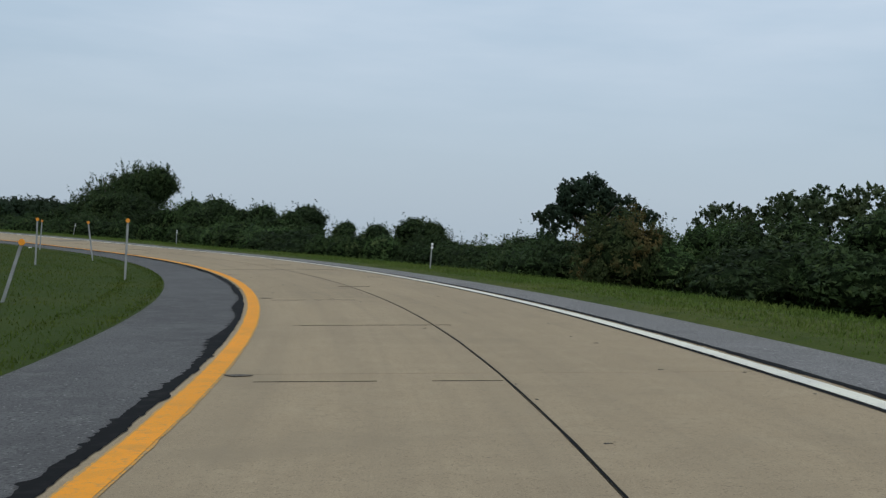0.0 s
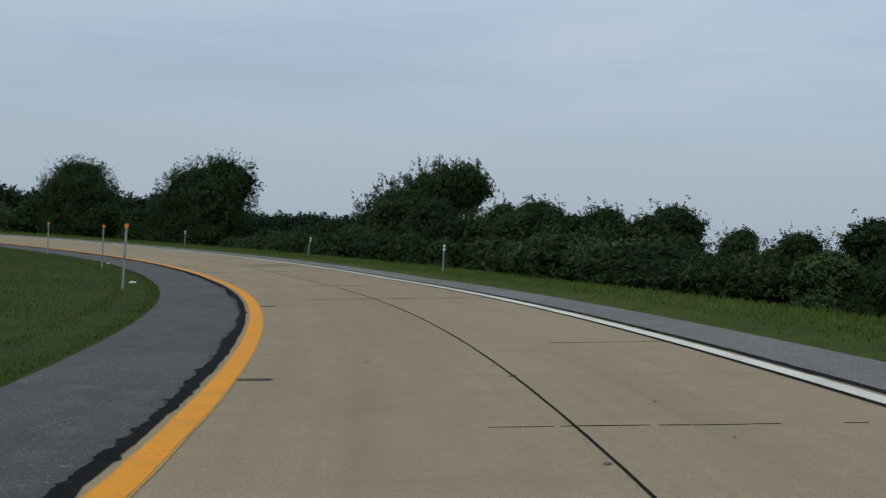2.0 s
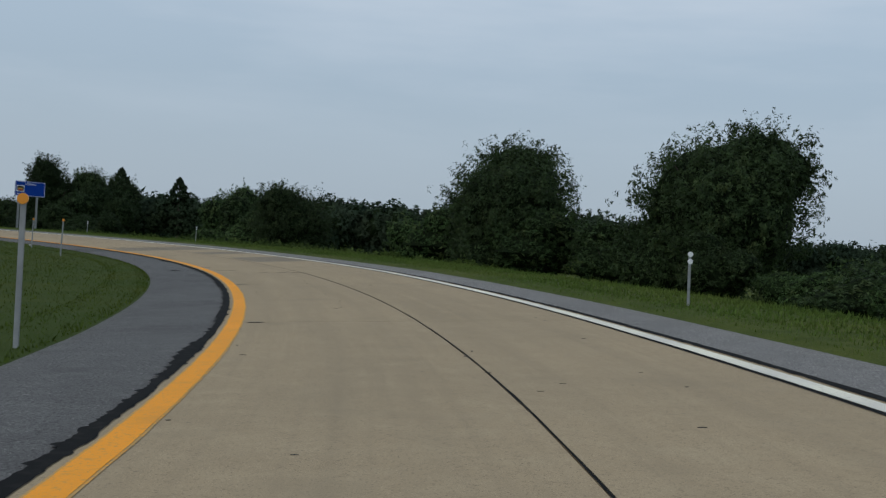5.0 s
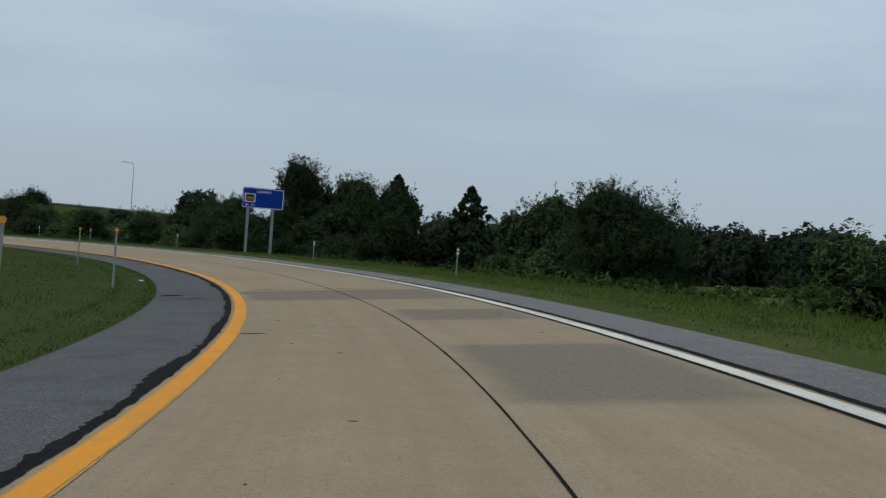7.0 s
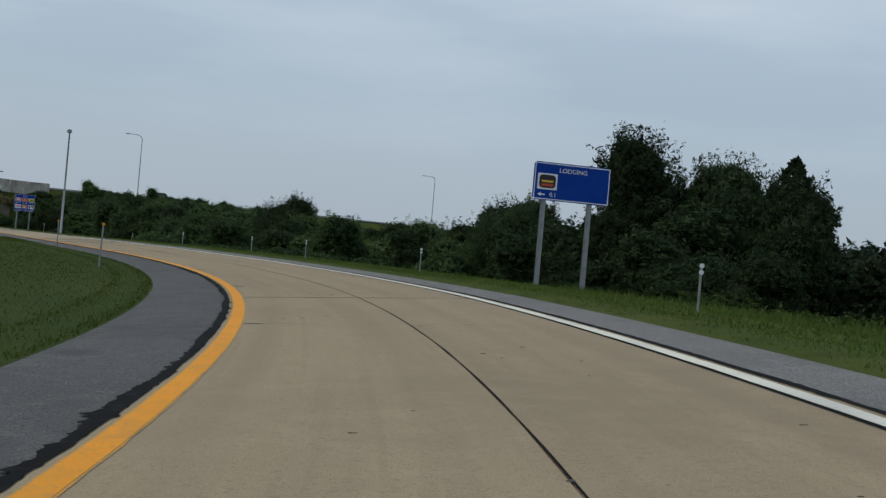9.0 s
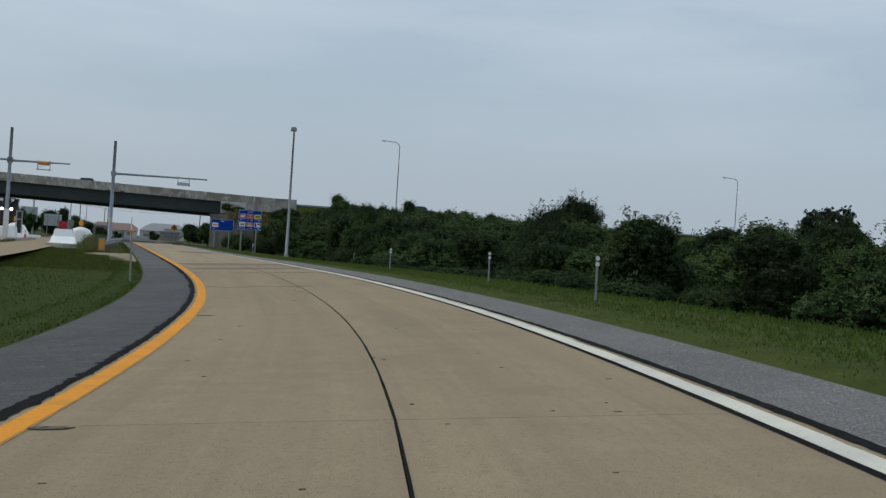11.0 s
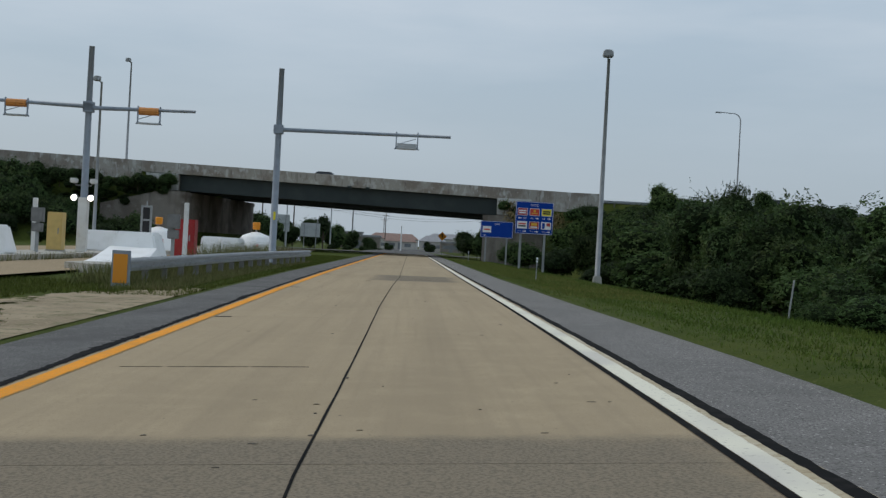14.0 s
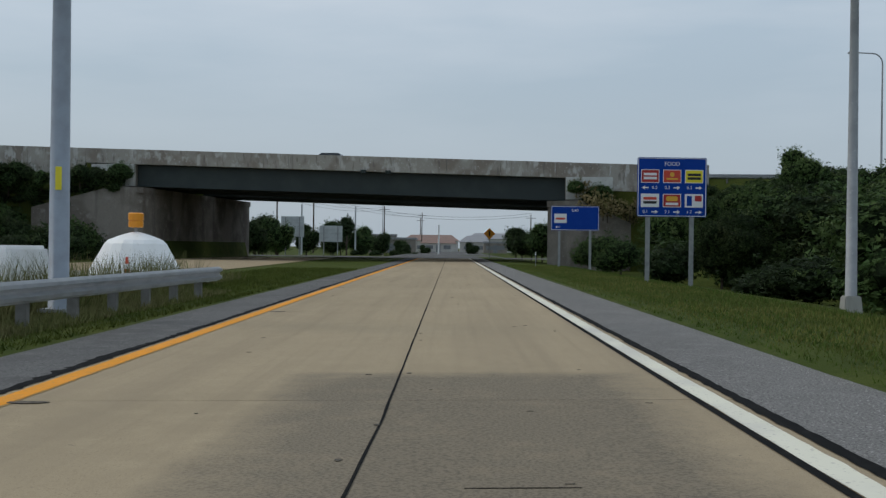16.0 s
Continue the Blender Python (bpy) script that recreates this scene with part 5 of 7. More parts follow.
stand(airy, 61.5, 196.0, 0.85, 0); stand(airy, 73.0, 192.0, 1.0, 70); stand(airy, 86.0, 191.0, 1.12, 150)
stand(airy, 100.0, 186.0, 1.1, 250)
rnd = random.Random(12)
for i in range(30):
    q = i / 29.0
    x, y = -270 + 160 * q + rnd.uniform(-4, 4), 268 + 92 * q + rnd.uniform(-6, 6)
    k = rnd.uniform(0.97, 1.25) * (0.75 if q > 0.7 else 1.0)
    stand(far_t[i % 2], x, y, k, rnd.uniform(0, 360), z=land(x, y) - 1.9)
for i in range(26):
    q = i / 25.0
    x, y = -250 + 165 * q + rnd.uniform(-3, 3), 284 + 88 * q + rnd.uniform(-4, 4)
    stand(far_t[i % 2], x, y, rnd.uniform(1.1, 1.25) * (0.75 if q > 0.6 else 1.0), rnd.uniform(0, 360), z=land(x, y) - 1.9)
for i in range(22):
    x, y = -320 + 15 * i + rnd.uniform(-4, 4), 262 - 1.2 * i + 30 * abs(math.sin(i)) + rnd.uniform(-5, 5)
    if x < -225:
        stand(far_t[i % 2], x, y, rnd.uniform(0.32, 0.45), rnd.uniform(0, 360))
# a strip of ripe field before the far wood
fa, fb, fc, fd = Vector((-148, 229)), Vector((-85, 190)), Vector((-130, 345)), Vector((-217, 302))
fv = []
for i in range(15):
    for j in range(15):
        q = fa.lerp(fb, i / 14).lerp(fd.lerp(fc, i / 14), j / 14)
        fv.append((q.x, q.y, land(q.x, q.y) + 0.35))
tagged(raw_ob("field", fv, [(15 * i + j, 15 * i + 15 + j, 15 * i + 16 + j, 15 * i + 1 + j) for i in range(14) for j in range(14)], M_FIELD), "pale ripe field before the far trees", "field", kind="structure")
# scrub climbing the embankment on both sides of the overpass
rnd = random.Random(21)
for i in range(78):
    y = rnd.uniform(126.0, 170.0) if i % 3 else rnd.uniform(150.0, 205.0); off = rnd.uniform(1.0, 19.0)
    x = hwy_x(y) + off
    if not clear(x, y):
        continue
    stand(bank[i % 2], x, y, rnd.uniform(0.75, 1.2) * (0.6 if off < 3.5 else 1.0), rnd.uniform(0, 360))
for i in range(40):
    y = rnd.uniform(48.0, 83.0); off = rnd.uniform(0.6, 15.0)
    x = hwy_x(y) + off
    stand(bank[i % 2], x, y, rnd.uniform(0.7, 1.15) * (0.6 if off < 3.5 else 1.0), rnd.uniform(0, 360))
for i in range(10):
    stand(tall[i % 3], -268 + rnd.uniform(-5, 8), 72 - 4.5 * i + rnd.uniform(-2, 2), rnd.uniform(0.8, 1.1), rnd.uniform(0, 360))
for x, y, k in ((-276.0, 84.5, 0.8), (-272.0, 82.0, 0.9), (-279.5, 82.5, 0.7), (-268.0, 79.0, 0.9), (-281.0, 121.5, 0.8), (-277.0, 122.5, 0.9), (-273.0, 123.5, 0.9)):
    stand(shrubs[int(-x) % 4], x, y, k, x * 7)

# brush hanging over the wing walls
rnd = random.Random(33)
dry = make_tree("dry_brush", "dry brown brush on the bank", [(0, 0, 0.0, 2.0, 2.0, 1.2, 60, 0.5)], 1.6, 0.06, 4, 1.1, M_DRY, 0.10, 26, 151, "bank brush", "shrub", 0.5, False)
for y0, k in ((83.6, -1), (120.2, 1)):
    for i in range(30):
        d = rnd.uniform(0.0, 16.0)
        stand((shrubs[:2] + [dry] * 5)[rnd.randrange(7 if k > 0 else 2)], -287.9 + rnd.uniform(-0.2, 0.3), y0 + k * d, rnd.uniform(0.36, 0.6), rnd.uniform(0, 360), z=hwy_z(y0) - 3.1 - 0.14 * d + rnd.uniform(0.0, 2.0))
    for i in range(14 if k < 0 else 7):
        d = rnd.uniform(6.0, 16.0) + (4.0 if k > 0 else 0.0)
        stand(shrubs[i % 4], -286.5 + rnd.uniform(0.0, 9.0), y0 + k * d, rnd.uniform(0.5, 0.9), rnd.uniform(0, 360))
for i in range(9):
    stand(shrubs[i % 4], -285.5 + 1.6 * i + rnd.uniform(-0.5, 0.5), 77.5 - 0.7 * i + rnd.uniform(-1, 1), rnd.uniform(0.8, 1.1), rnd.uniform(0, 360))

for i in range(46):
    x, y = rnd.uniform(-287.0, -262.0), rnd.uniform(125.5, 150.0)
    if y < 124.5 + 0.09 * (-262.0 - x) - 2.0:
        continue
    stand((bank[0], bank[1], scrub[0])[i % 3], x, y, rnd.uniform(0.75, 1.15), rnd.uniform(0, 360))
for i in range(16):
    x, y = rnd.uniform(-287.5, -284.0), rnd.uniform(121.0, 128.5)
    stand(dry, x, y, rnd.uniform(0.5, 0.8), rnd.uniform(0, 360), z=4.4 - 0.28 * (y - 121.0) - 0.35 * (x + 287.5))
for i in range(40):
    y = rnd.uniform(58.0, 83.5)
    stand((bank[0], bank[1], shrubs[1])[i % 3], -288.2 + rnd.uniform(0.5, 9.0), y, rnd.uniform(0.55, 0.95), rnd.uniform(0, 360))
for i in range(26):
    y = 58.0 + i + rnd.uniform(-0.4, 0.4)
    stand(shrubs[i % 4], -287.7 + rnd.uniform(0.0, 1.2), y, rnd.uniform(0.45, 0.62), rnd.uniform(0, 360), z=hwy_z(y) - 1.9 + rnd.uniform(-0.4, 0.4))
for i in range(64):
    y = rnd.uniform(127.0, 152.0); off = rnd.uniform(0.3, 9.0)
    stand(bank[i % 2], hwy_x(y) + off, y, rnd.uniform(0.55, 0.85) if off > 2.5 else rnd.uniform(0.35, 0.5), rnd.uniform(0, 360))
for i in range(44):
    x, y = rnd.uniform(-287.6, -283.5), rnd.uniform(127.5, 147.0)
    stand(bank[i % 2], x, y, rnd.uniform(0.5, 0.65), rnd.uniform(0, 360), z=hwy_z(y) - 1.15 - 0.36 * (x + 287.4) + rnd.uniform(-0.3, 0.2), sz=rnd.uniform(0.4, 0.55))
# low weeds over the brow of the verge
rnd = random.Random(44)
for s in np.arange(222, 268, 1.9):
    grow(shrubs[rnd.randrange(4)], s + rnd.uniform(-0.8, 0.8), rnd.uniform(9.6, 12.5), -0.75 + rnd.uniform(0.0, 0.45), rnd.uniform(0, 360), rnd.uniform(1.3, 1.9))
for i in range(12):
    y = 60.0 + 1.3 * i
    stand(shrubs[i % 4], -286.6 + rnd.uniform(-0.4, 0.4), y, rnd.uniform(0.5, 0.72), rnd.uniform(0, 360), z=hwy_z(y) - 1.5 - 0.09 * (y - 60.0) + rnd.uniform(-0.3, 0.5))
# rank weeds on the bank before the field gap, and more brush on the far embankment
weed_m = make_tree("weed_clump", "bright green rank weeds on the bank", [(0, 0, 0.0, 1.8, 1.8, 0.6, 46, 0.4)], 0.7, 0.03, 4, 0.8, M_LEAFC, 0.09, 26, 161, "bank weeds", "weeds", 0.5, False)
for s in np.arange(150, 188, 2.4):
    for v0 in (10.4, 13.0):
        q = at(s + rnd.uniform(-0.6, 0.6), v0 + rnd.uniform(-0.8, 0.8))
        stand(weed_m, q.x, q.y, rnd.uniform(0.6, 1.0), rnd.uniform(0, 360), sz=rnd.uniform(0.35, 0.7))
for i in range(84):
    y = rnd.uniform(165.0, 300.0); off = rnd.uniform(2.0, 16.0)
    stand(bank[i % 2], hwy_x(y) + off, y, rnd.uniform(1.0, 1.5), rnd.uniform(0, 360), sz=rnd.uniform(0.5, 0.75))

for i in range(24):
    q = fa.lerp(fb, (i + rnd.uniform(-0.3, 0.3)) / 23) + Vector((rnd.uniform(-2, 2), rnd.uniform(-3, 3)))
    stand(weed_m, q.x, q.y, rnd.uniform(1.7, 2.4), rnd.uniform(0, 360), sz=rnd.uniform(1.0, 1.7))

for i in range(14):
    q = at(147.0 + 1.9 * i + rnd.uniform(-0.6, 0.6), rnd.uniform(15.5, 19.0))
    stand(weed_m, q.x, q.y, rnd.uniform(1.0, 1.4), rnd.uniform(0, 360), sz=rnd.uniform(0.9, 1.4))
# brush along the top of the embankment by the overpass
for i in range(34):
    y = 130.0 + 1.25 * i + rnd.uniform(-0.5, 0.5); off = rnd.uniform(1.2, 6.0)
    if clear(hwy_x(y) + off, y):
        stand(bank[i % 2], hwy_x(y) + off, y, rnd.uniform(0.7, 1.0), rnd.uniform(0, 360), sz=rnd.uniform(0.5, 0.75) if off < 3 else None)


# ---- the unmanned toll lanes ----
TH = yaw_at(300)


def spot(s, v, z):
    p = at(s, v)
    return p.x, p.y, z


def island(s0, s1, v, w, label):
    t = tagged(new("toll_island"), label, "traffic island", "toll islands")
    bm = B()
    pts = [(s0, v)] + [(s0 + 1.2, v + w / 2), (s1, v + w / 2), (s1, v - w / 2), (s0 + 1.2, v - w / 2)]
    lo = [bm.verts.new(spot(a, b, -1.2)) for a, b in pts]
    hi = [bm.verts.new(spot(a, b, -0.52)) for a, b in pts]
    bm.faces.new(hi)
    for i in range(5):
        bm.faces.new((lo[i], lo[(i + 1) % 5], hi[(i + 1) % 5], hi[i]))
    bmesh.ops.recalc_face_normals(bm, faces=bm.faces[:])
    part("kerb", bm, M_CURB, t, "concrete kerbed island")
    return t


verts = [at(s, v, 0.0) for s in range(226, 400, 4) for v in (-22.5, -16.0, -9.3 - 0.02 * max(0, s - 280))]
for p in verts:
    p.z = max(p.z, -0.74) + 0.03
nn = len(verts) // 3
tagged(raw_ob("toll_road", [tuple(p) for p in verts], [(3 * i + j, 3 * i + j + 1, 3 * i + j + 4, 3 * i + j + 3) for i in range(nn - 1) for j in range(2)], M_CONC), "pale concrete toll road beside the ramp", "road", kind="structure")
island(275.6, 318.0, -14.3, 2.6, "long concrete toll island with white barriers")
island(274.6, 316.0, -8.7, 2.4, "concrete toll island behind the guard rail")


def frustum(bm, x0, x1, y0, y1, z0, z1, tx, ty, bev=0.06):
    return box(bm, x0, x1, y0, y1, z0, z1, bev, (tx, ty))


def barrier(s, v, w, l, h, tx, ty, label, nose=False, light=False):
    x, y, z = spot(s, v, -0.54)
    t = thing("crash_barrier", x, y, z, TH, label, "barrier", "white crash barriers")
    bm = B()
    if light:
        tube(bm, [(0, 0, 0), (0, 0, 0.12), (0, 0, h * 0.76), (0, 0, h * 0.84), (0, 0, h * 0.94), (0, 0, h)], [w * 0.55, w * 0.545, w * 0.345, w * 0.30, w * 0.16, w * 0.05], 18)
        box(bm, -0.3, w * 0.9, -w * 0.3, w * 0.3, 0, 0.30, 0.05)
    else:
        frustum(bm, -w / 2, w / 2, -l / 2, l / 2, 0, h, tx, ty, 0.07)
    part("body", bm, M_BARRIER, t, smooth=False)
    if nose:
        bm = B()
        vs = [bm.verts.new(c) for c in ((-w * 0.55, -l / 2 - 2.6, 0.0), (w * 0.55, -l / 2 - 2.6, 0.0), (w * 0.55, -l / 2 + 0.1, 0.0), (-w * 0.55, -l / 2 + 0.1, 0.0),
                                       (-w * 0.42, -l / 2 - 2.3, 0.12), (w * 0.42, -l / 2 - 2.3, 0.12), (w * 0.45, -l / 2 + 0.1, 0.50), (-w * 0.45, -l / 2 + 0.1, 0.50))]
        for q in ((4, 5, 6, 7), (0, 1, 5, 4), (1, 2, 6, 5), (2, 3, 7, 6), (3, 0, 4, 7)):
            bm.faces.new([vs[i] for i in q])
        part("nose_ramp", bm, M_BARRIER, t, "low sloping white nose")
        bm = B()
        box(bm, -w * 0.58, w * 0.58, -l / 2 - 2.75, -l / 2 + 0.4, -0.30, -0.02)
        part("nose_footing", bm, M_SOIL, t, "chipped rusty footing edge")
    if light:
        bm = B()
        tube(bm, [(0, 0, h), (0, 0, h + 0.16)], 0.05, 8)
        part("light_stem", bm, M_POST, t)
        bm = B()
        tube(bm, [(0, 0, h + 0.13), (0, 0, h + 0.15), (0, 0, h + 0.30), (0, 0, h + 0.31), (0, 0, h + 0.33), (0, 0, h + 0.34), (0, 0, h + 0.52), (0, 0, h + 0.55)], [0.17, 0.21, 0.21, 0.195, 0.195, 0.22, 0.22, 0.18], 16)
        part("warning_light", bm, M_ORANGE, t, "amber warning light")
    return t


barrier(281.8, -14.4, 1.75, 1.7, 1.02, 0.70, 0.75, "white tapered barrier at the island's tip", nose=True)
barrier(281.0, -8.9, 1.75, 1.7, 1.02, 0.70, 0.75, "white tapered barrier with weeds before it", nose=True)
barrier(298.4, -14.3, 1.7, 4.0, 1.0, 0.85, 0.9, "long white barrier along the island")
barrier(302.6, -13.9, 1.4, 2.2, 0.42, 0.8, 0.8, "lower white barrier along the island")
barrier(310.0, -14.4, 2.5, 2.6, 1.38, 0.48, 0.5, "white domed barrier with an amber light", light=True)
barrier(297.5, -9.1, 0.92, 2.4, 0.98, 0.86, 0.9, "long white barrier among tall weeds")
barrier(297.5, -8.15, 0.92, 2.4, 0.97, 0.86, 0.9, "long white barrier among tall weeds")
barrier(295.2, -9.95, 0.8, 1.5, 1.05, 0.6, 0.8, "small white barrier beside the red cabinet")
barrier(307.75, -8.4, 2.5, 2.6, 1.36, 0.50, 0.5, "white domed barrier with an amber light", light=True, nose=False)


def cabinet(s, v, w, d, h, material, label, name="toll_cabinet"):
    x, y, z = spot(s, v, -0.54)
    t = thing(name, x, y, z, TH, label, "cabinet")
    bm = B(); box(bm, -w / 2, w / 2, -d / 2, d / 2, 0.08, h, 0.025)
    part("body", bm, material, t)
    bm = B(); box(bm, -w / 2 - 0.03, w / 2 + 0.03, -d / 2 - 0.03, d / 2 + 0.03, 0, 0.08)
    part("plinth", bm, M_CURB, t)
    bm = B(); box(bm, -w * 0.40, w * 0.40, -d / 2 - 0.012, -d / 2 - 0.002, 0.22, h - 0.12, 0.004)
    part("door", bm, material, t)
    bm = B(); box(bm, w * 0.25, w * 0.31, -d / 2 - 0.04, -d / 2 - 0.012, h * 0.45, h * 0.6)
    part("handle", bm, M_POST, t, "small steel handle")
    return t


M_CREAM = mat("cream yellow enamel", (0.62, 0.44, 0.15), 0.5, 0, [(3, (0.54, 0.38, 0.13), 0.45, 0.7)])
M_REDCAB = mat("red enamel", (0.36, 0.015, 0.015), 0.45, 0, [(3, (0.29, 0.012, 0.012), 0.45, 0.7)])
M_WPOST = mat("white post enamel", (0.72, 0.72, 0.70), 0.5, 0, [(4, (0.62, 0.61, 0.58), 0.5, 0.7)])
cabinet(290.3, -14.5, 0.62, 0.60, 1.66, M_CREAM, "cream yellow toll cabinet on the island")
cabinet(291.0, -9.25, 0.95, 0.75, 1.66, M_REDCAB, "tall red cabinet beside the lane")


def white_post(s, v, h, label):
    x, y, z = spot(s, v, -0.54)
    t = thing("white_post", x, y, z, TH, label, "post", "white posts")
    bm = B(); box(bm, -0.09, 0.09, -0.09, 0.09, 0, h, 0.02); part("shaft", bm, M_WPOST, t)
    bm = B(); box(bm, -0.15, 0.15, -0.15, 0.15, 0, 0.03); part("foot", bm, M_POST, t)


white_post(289.0, -8.85, 2.32, "square white post in front of the red cabinet")
white_post(289.6, -15.2, 2.2, "square white post beside the cream cabinet")


def housing(parent, x, z, orange):
    """A reader unit hung under the arm in a small frame."""
    bm = B()
    for dx in (-0.48, 0.48):
        box(bm, x + dx - 0.025, x + dx + 0.025, -0.05, 0.05, z - 0.62, z + 0.16)
    for dx in (-0.55, 0.55):
        tube(bm, [(x + dx, 0, z - 0.62), (x + dx * 0.8, 0, z - 0.50)], 0.03, 6)
    box(bm, x - 0.52, x + 0.52, -0.03, 0.03, z - 0.60, z - 0.55)
    fr = part("hanger", bm, M_MAST, parent)
    bm = B()
    tube(bm, [(x - 0.46, -0.02, z - 0.42), (x + 0.40, 0.02, z - 0.12)], 0.018, 6)
    part("brace", bm, M_MAST, parent)
    bm = B()
    box(bm, x - 0.44, x + 0.44, -0.18, 0.18, z - 0.62, z - 0.36 if not orange else z - 0.55, 0.02)
    part("reader_tray", bm, M_SIGNBACK, parent, "pale flat reader unit")
    if orange:
        bm = B()
        tube(bm, [(x - 0.42, 0.0, z - 0.06), (x + 0.42, 0.0, z - 0.06)], 0.17, 10)
        part("orange_wrap", bm, M_ORPANEL, parent, "faded orange wrapped unit")


def mast(s, v, top, arms, label, sleeve=False):
    x, y, z = spot(s, v, -0.62)
    t = thing("toll_mast", x, y, z, TH, label, "mast", "toll masts")
    h = top - z
    bm = B(); tube(bm, [(0, 0, 0), (0, 0, h * 0.6), (0, 0, h)], [0.165, 0.14, 0.115], 16)
    part("pole", bm, M_MAST, t, smooth=True)
    bm = B(); tube(bm, [(0, 0, h), (0, 0, h + 0.03)], 0.125, 16); part("cap", bm, M_POST, t)
    bm = B(); box(bm, -0.26, 0.26, -0.26, 0.26, 0, 0.06, 0.01); part("base_plate", bm, M_POST, t)
    for az, x1, hx, orange in arms:
        bm = B(); tube(bm, [(0.12 if x1 > 0 else -0.12, 0, az - z), (x1, 0, az - z + 0.08)], [0.095, 0.065], 12)
        part("arm", bm, M_MAST, t, smooth=True)
        bm = B(); box(bm, -0.21, 0.21, -0.21, 0.21, az - z - 0.2, az - z + 0.2, 0.02); part("clamp", bm, M_MAST, t)
        housing(t, hx, az - z + 0.04, orange)
    return t


m1 = mast(293.2, -5.75, 8.07, [(5.38, 7.7, 5.75, False)], "blue-grey steel mast with a long arm over the ramp")
plate("sticker", -0.02, 0.08, 1.95, 2.32, -0.160, -0.152, M_LEMON, m1, 0.01, "yellow warning sticker")
m2 = mast(291.7, -13.8, 8.35, [(5.72, 4.6, 2.6, True), (5.78, -5.1, -3.1, True)], "blue-grey steel mast with two arms and cameras")
bm = B(); box(bm, -0.20, 0.20, -0.20, 0.20, 0.02, 2.45, 0.03); part("sleeve", bm, M_WPOST, m2, "white casing round the mast's foot")
for k in (-1, 1):
    bm = B()
    tube(bm, [(0, -0.1, 3.0), (k * 0.3, -0.15, 2.95), (k * 0.42, -0.15, 3.08)], 0.025, 6)
    part("camera_bracket", bm, M_POST, m2)
    bm = B()
    box(bm, k * 0.42 - 0.11, k * 0.42 + 0.11, -0.42, 0.12, 3.06, 3.26, 0.03)
    part("camera_housing", bm, M_WPOST, m2, "white weatherproof camera")
M_LIT = bpy.data.materials.new("lit lamp glass")
M_LIT.use_nodes = True
M_LIT.node_tree.nodes["Principled BSDF"].inputs["Emission Color"].default_value = (1.0, 0.93, 0.80, 1)
M_LIT.node_tree.nodes["Principled BSDF"].inputs["Emission Strength"].default_value = 6.0
for k in (-1, 1):
    bm = B(); tube(bm, [(k * 0.36, -0.12, 2.45), (k * 0.36, -0.26, 2.43)], 0.15, 14)
    part("spotlight", bm, M_POST, m2)
    bm = B(); tube(bm, [(k * 0.36, -0.262, 2.43), (k * 0.36, -0.275, 2.43)], 0.125, 14)
    part("spotlight_lens", bm, M_LIT, m2, "lit white lens")


def signal_frame(s, v):
    x, y, z = spot(s, v, -0.6)
    t = thing("signal_frame", x, y, z, TH, "grey lane signal frame with black panels", "lane signal")
    for dx in (-0.24, 0.24):
        bm = B(); box(bm, dx - 0.05, dx + 0.05, -0.05, 0.05, 0, 2.5); part("upright", bm, M_POST, t)
    for zz in (0.15, 1.72, 2.44):
        bm = B(); box(bm, -0.19, 0.19, -0.04, 0.04, zz - 0.05, zz + 0.05); part("rung", bm, M_POST, t)
    for z0, z1 in ((0.22, 1.66), (1.78, 2.38)):
        bm = B(); box(bm, -0.18, 0.18, -0.02, 0.03, z0, z1, 0.01); part("panel", bm, M_BLACK, t, "black signal panel")
    bm = B(); tube(bm, [(0, 0, 2.49), (0, 0, 2.72)], [0.05, 0.03], 8); part("finial", bm, M_POST, t)


signal_frame(303.25, -13.65)

M_BOXG = mat("dull grey box enamel", (0.20, 0.20, 0.195), 0.6, 0.2, [(4, (0.15, 0.15, 0.145), 0.45, 0.7)])


def meter_box(s, v):
    x, y, z = spot(s, v, -0.54)
    t = thing("meter_box", x, y, z, TH, "two grey metal boxes on a thin post", "meter box", "meter boxes")
    bm = B(); box(bm, -0.065, 0.065, -0.04, 0.04, 0, 1.25, 0.01); part("post", bm, M_POST, t)
    bm = B(); box(bm, -0.24, 0.24, -0.13, 0.10, 1.20, 1.76, 0.02); part("upper_box", bm, M_BOXG, t)
    bm = B(); box(bm, -0.21, 0.21, -0.11, 0.08, 0.82, 1.16, 0.02); part("lower_box", bm, M_BOXG, t)
    bm = B(); box(bm, -0.19, 0.19, -0.142, -0.132, 1.25, 1.71, 0.004); part("door", bm, M_BOXG, t)


meter_box(286.5, -14.1)
meter_box(285.5, -8.65)


def cone(s, v):
    x, y, z = spot(s, v, -0.54)
    t = thing("traffic_cone", x, y, z, TH, "small orange marker cone with white band", "cone", "cones")
    bm = B(); box(bm, -0.16, 0.16, -0.16, 0.16, 0, 0.03); part("foot", bm, M_BLACK, t)
    bm = B(); tube(bm, [(0, 0, 0.03), (0, 0, 0.68)], [0.12, 0.03], 12); part("body", bm, M_RED2, t)
    bm = B(); tube(bm, [(0, 0, 0.36), (0, 0, 0.50)], [0.082, 0.062], 12); part("band", bm, M_SIGNW, t)


cone(305.5, -13.2)
cone(305.4, -8.0)

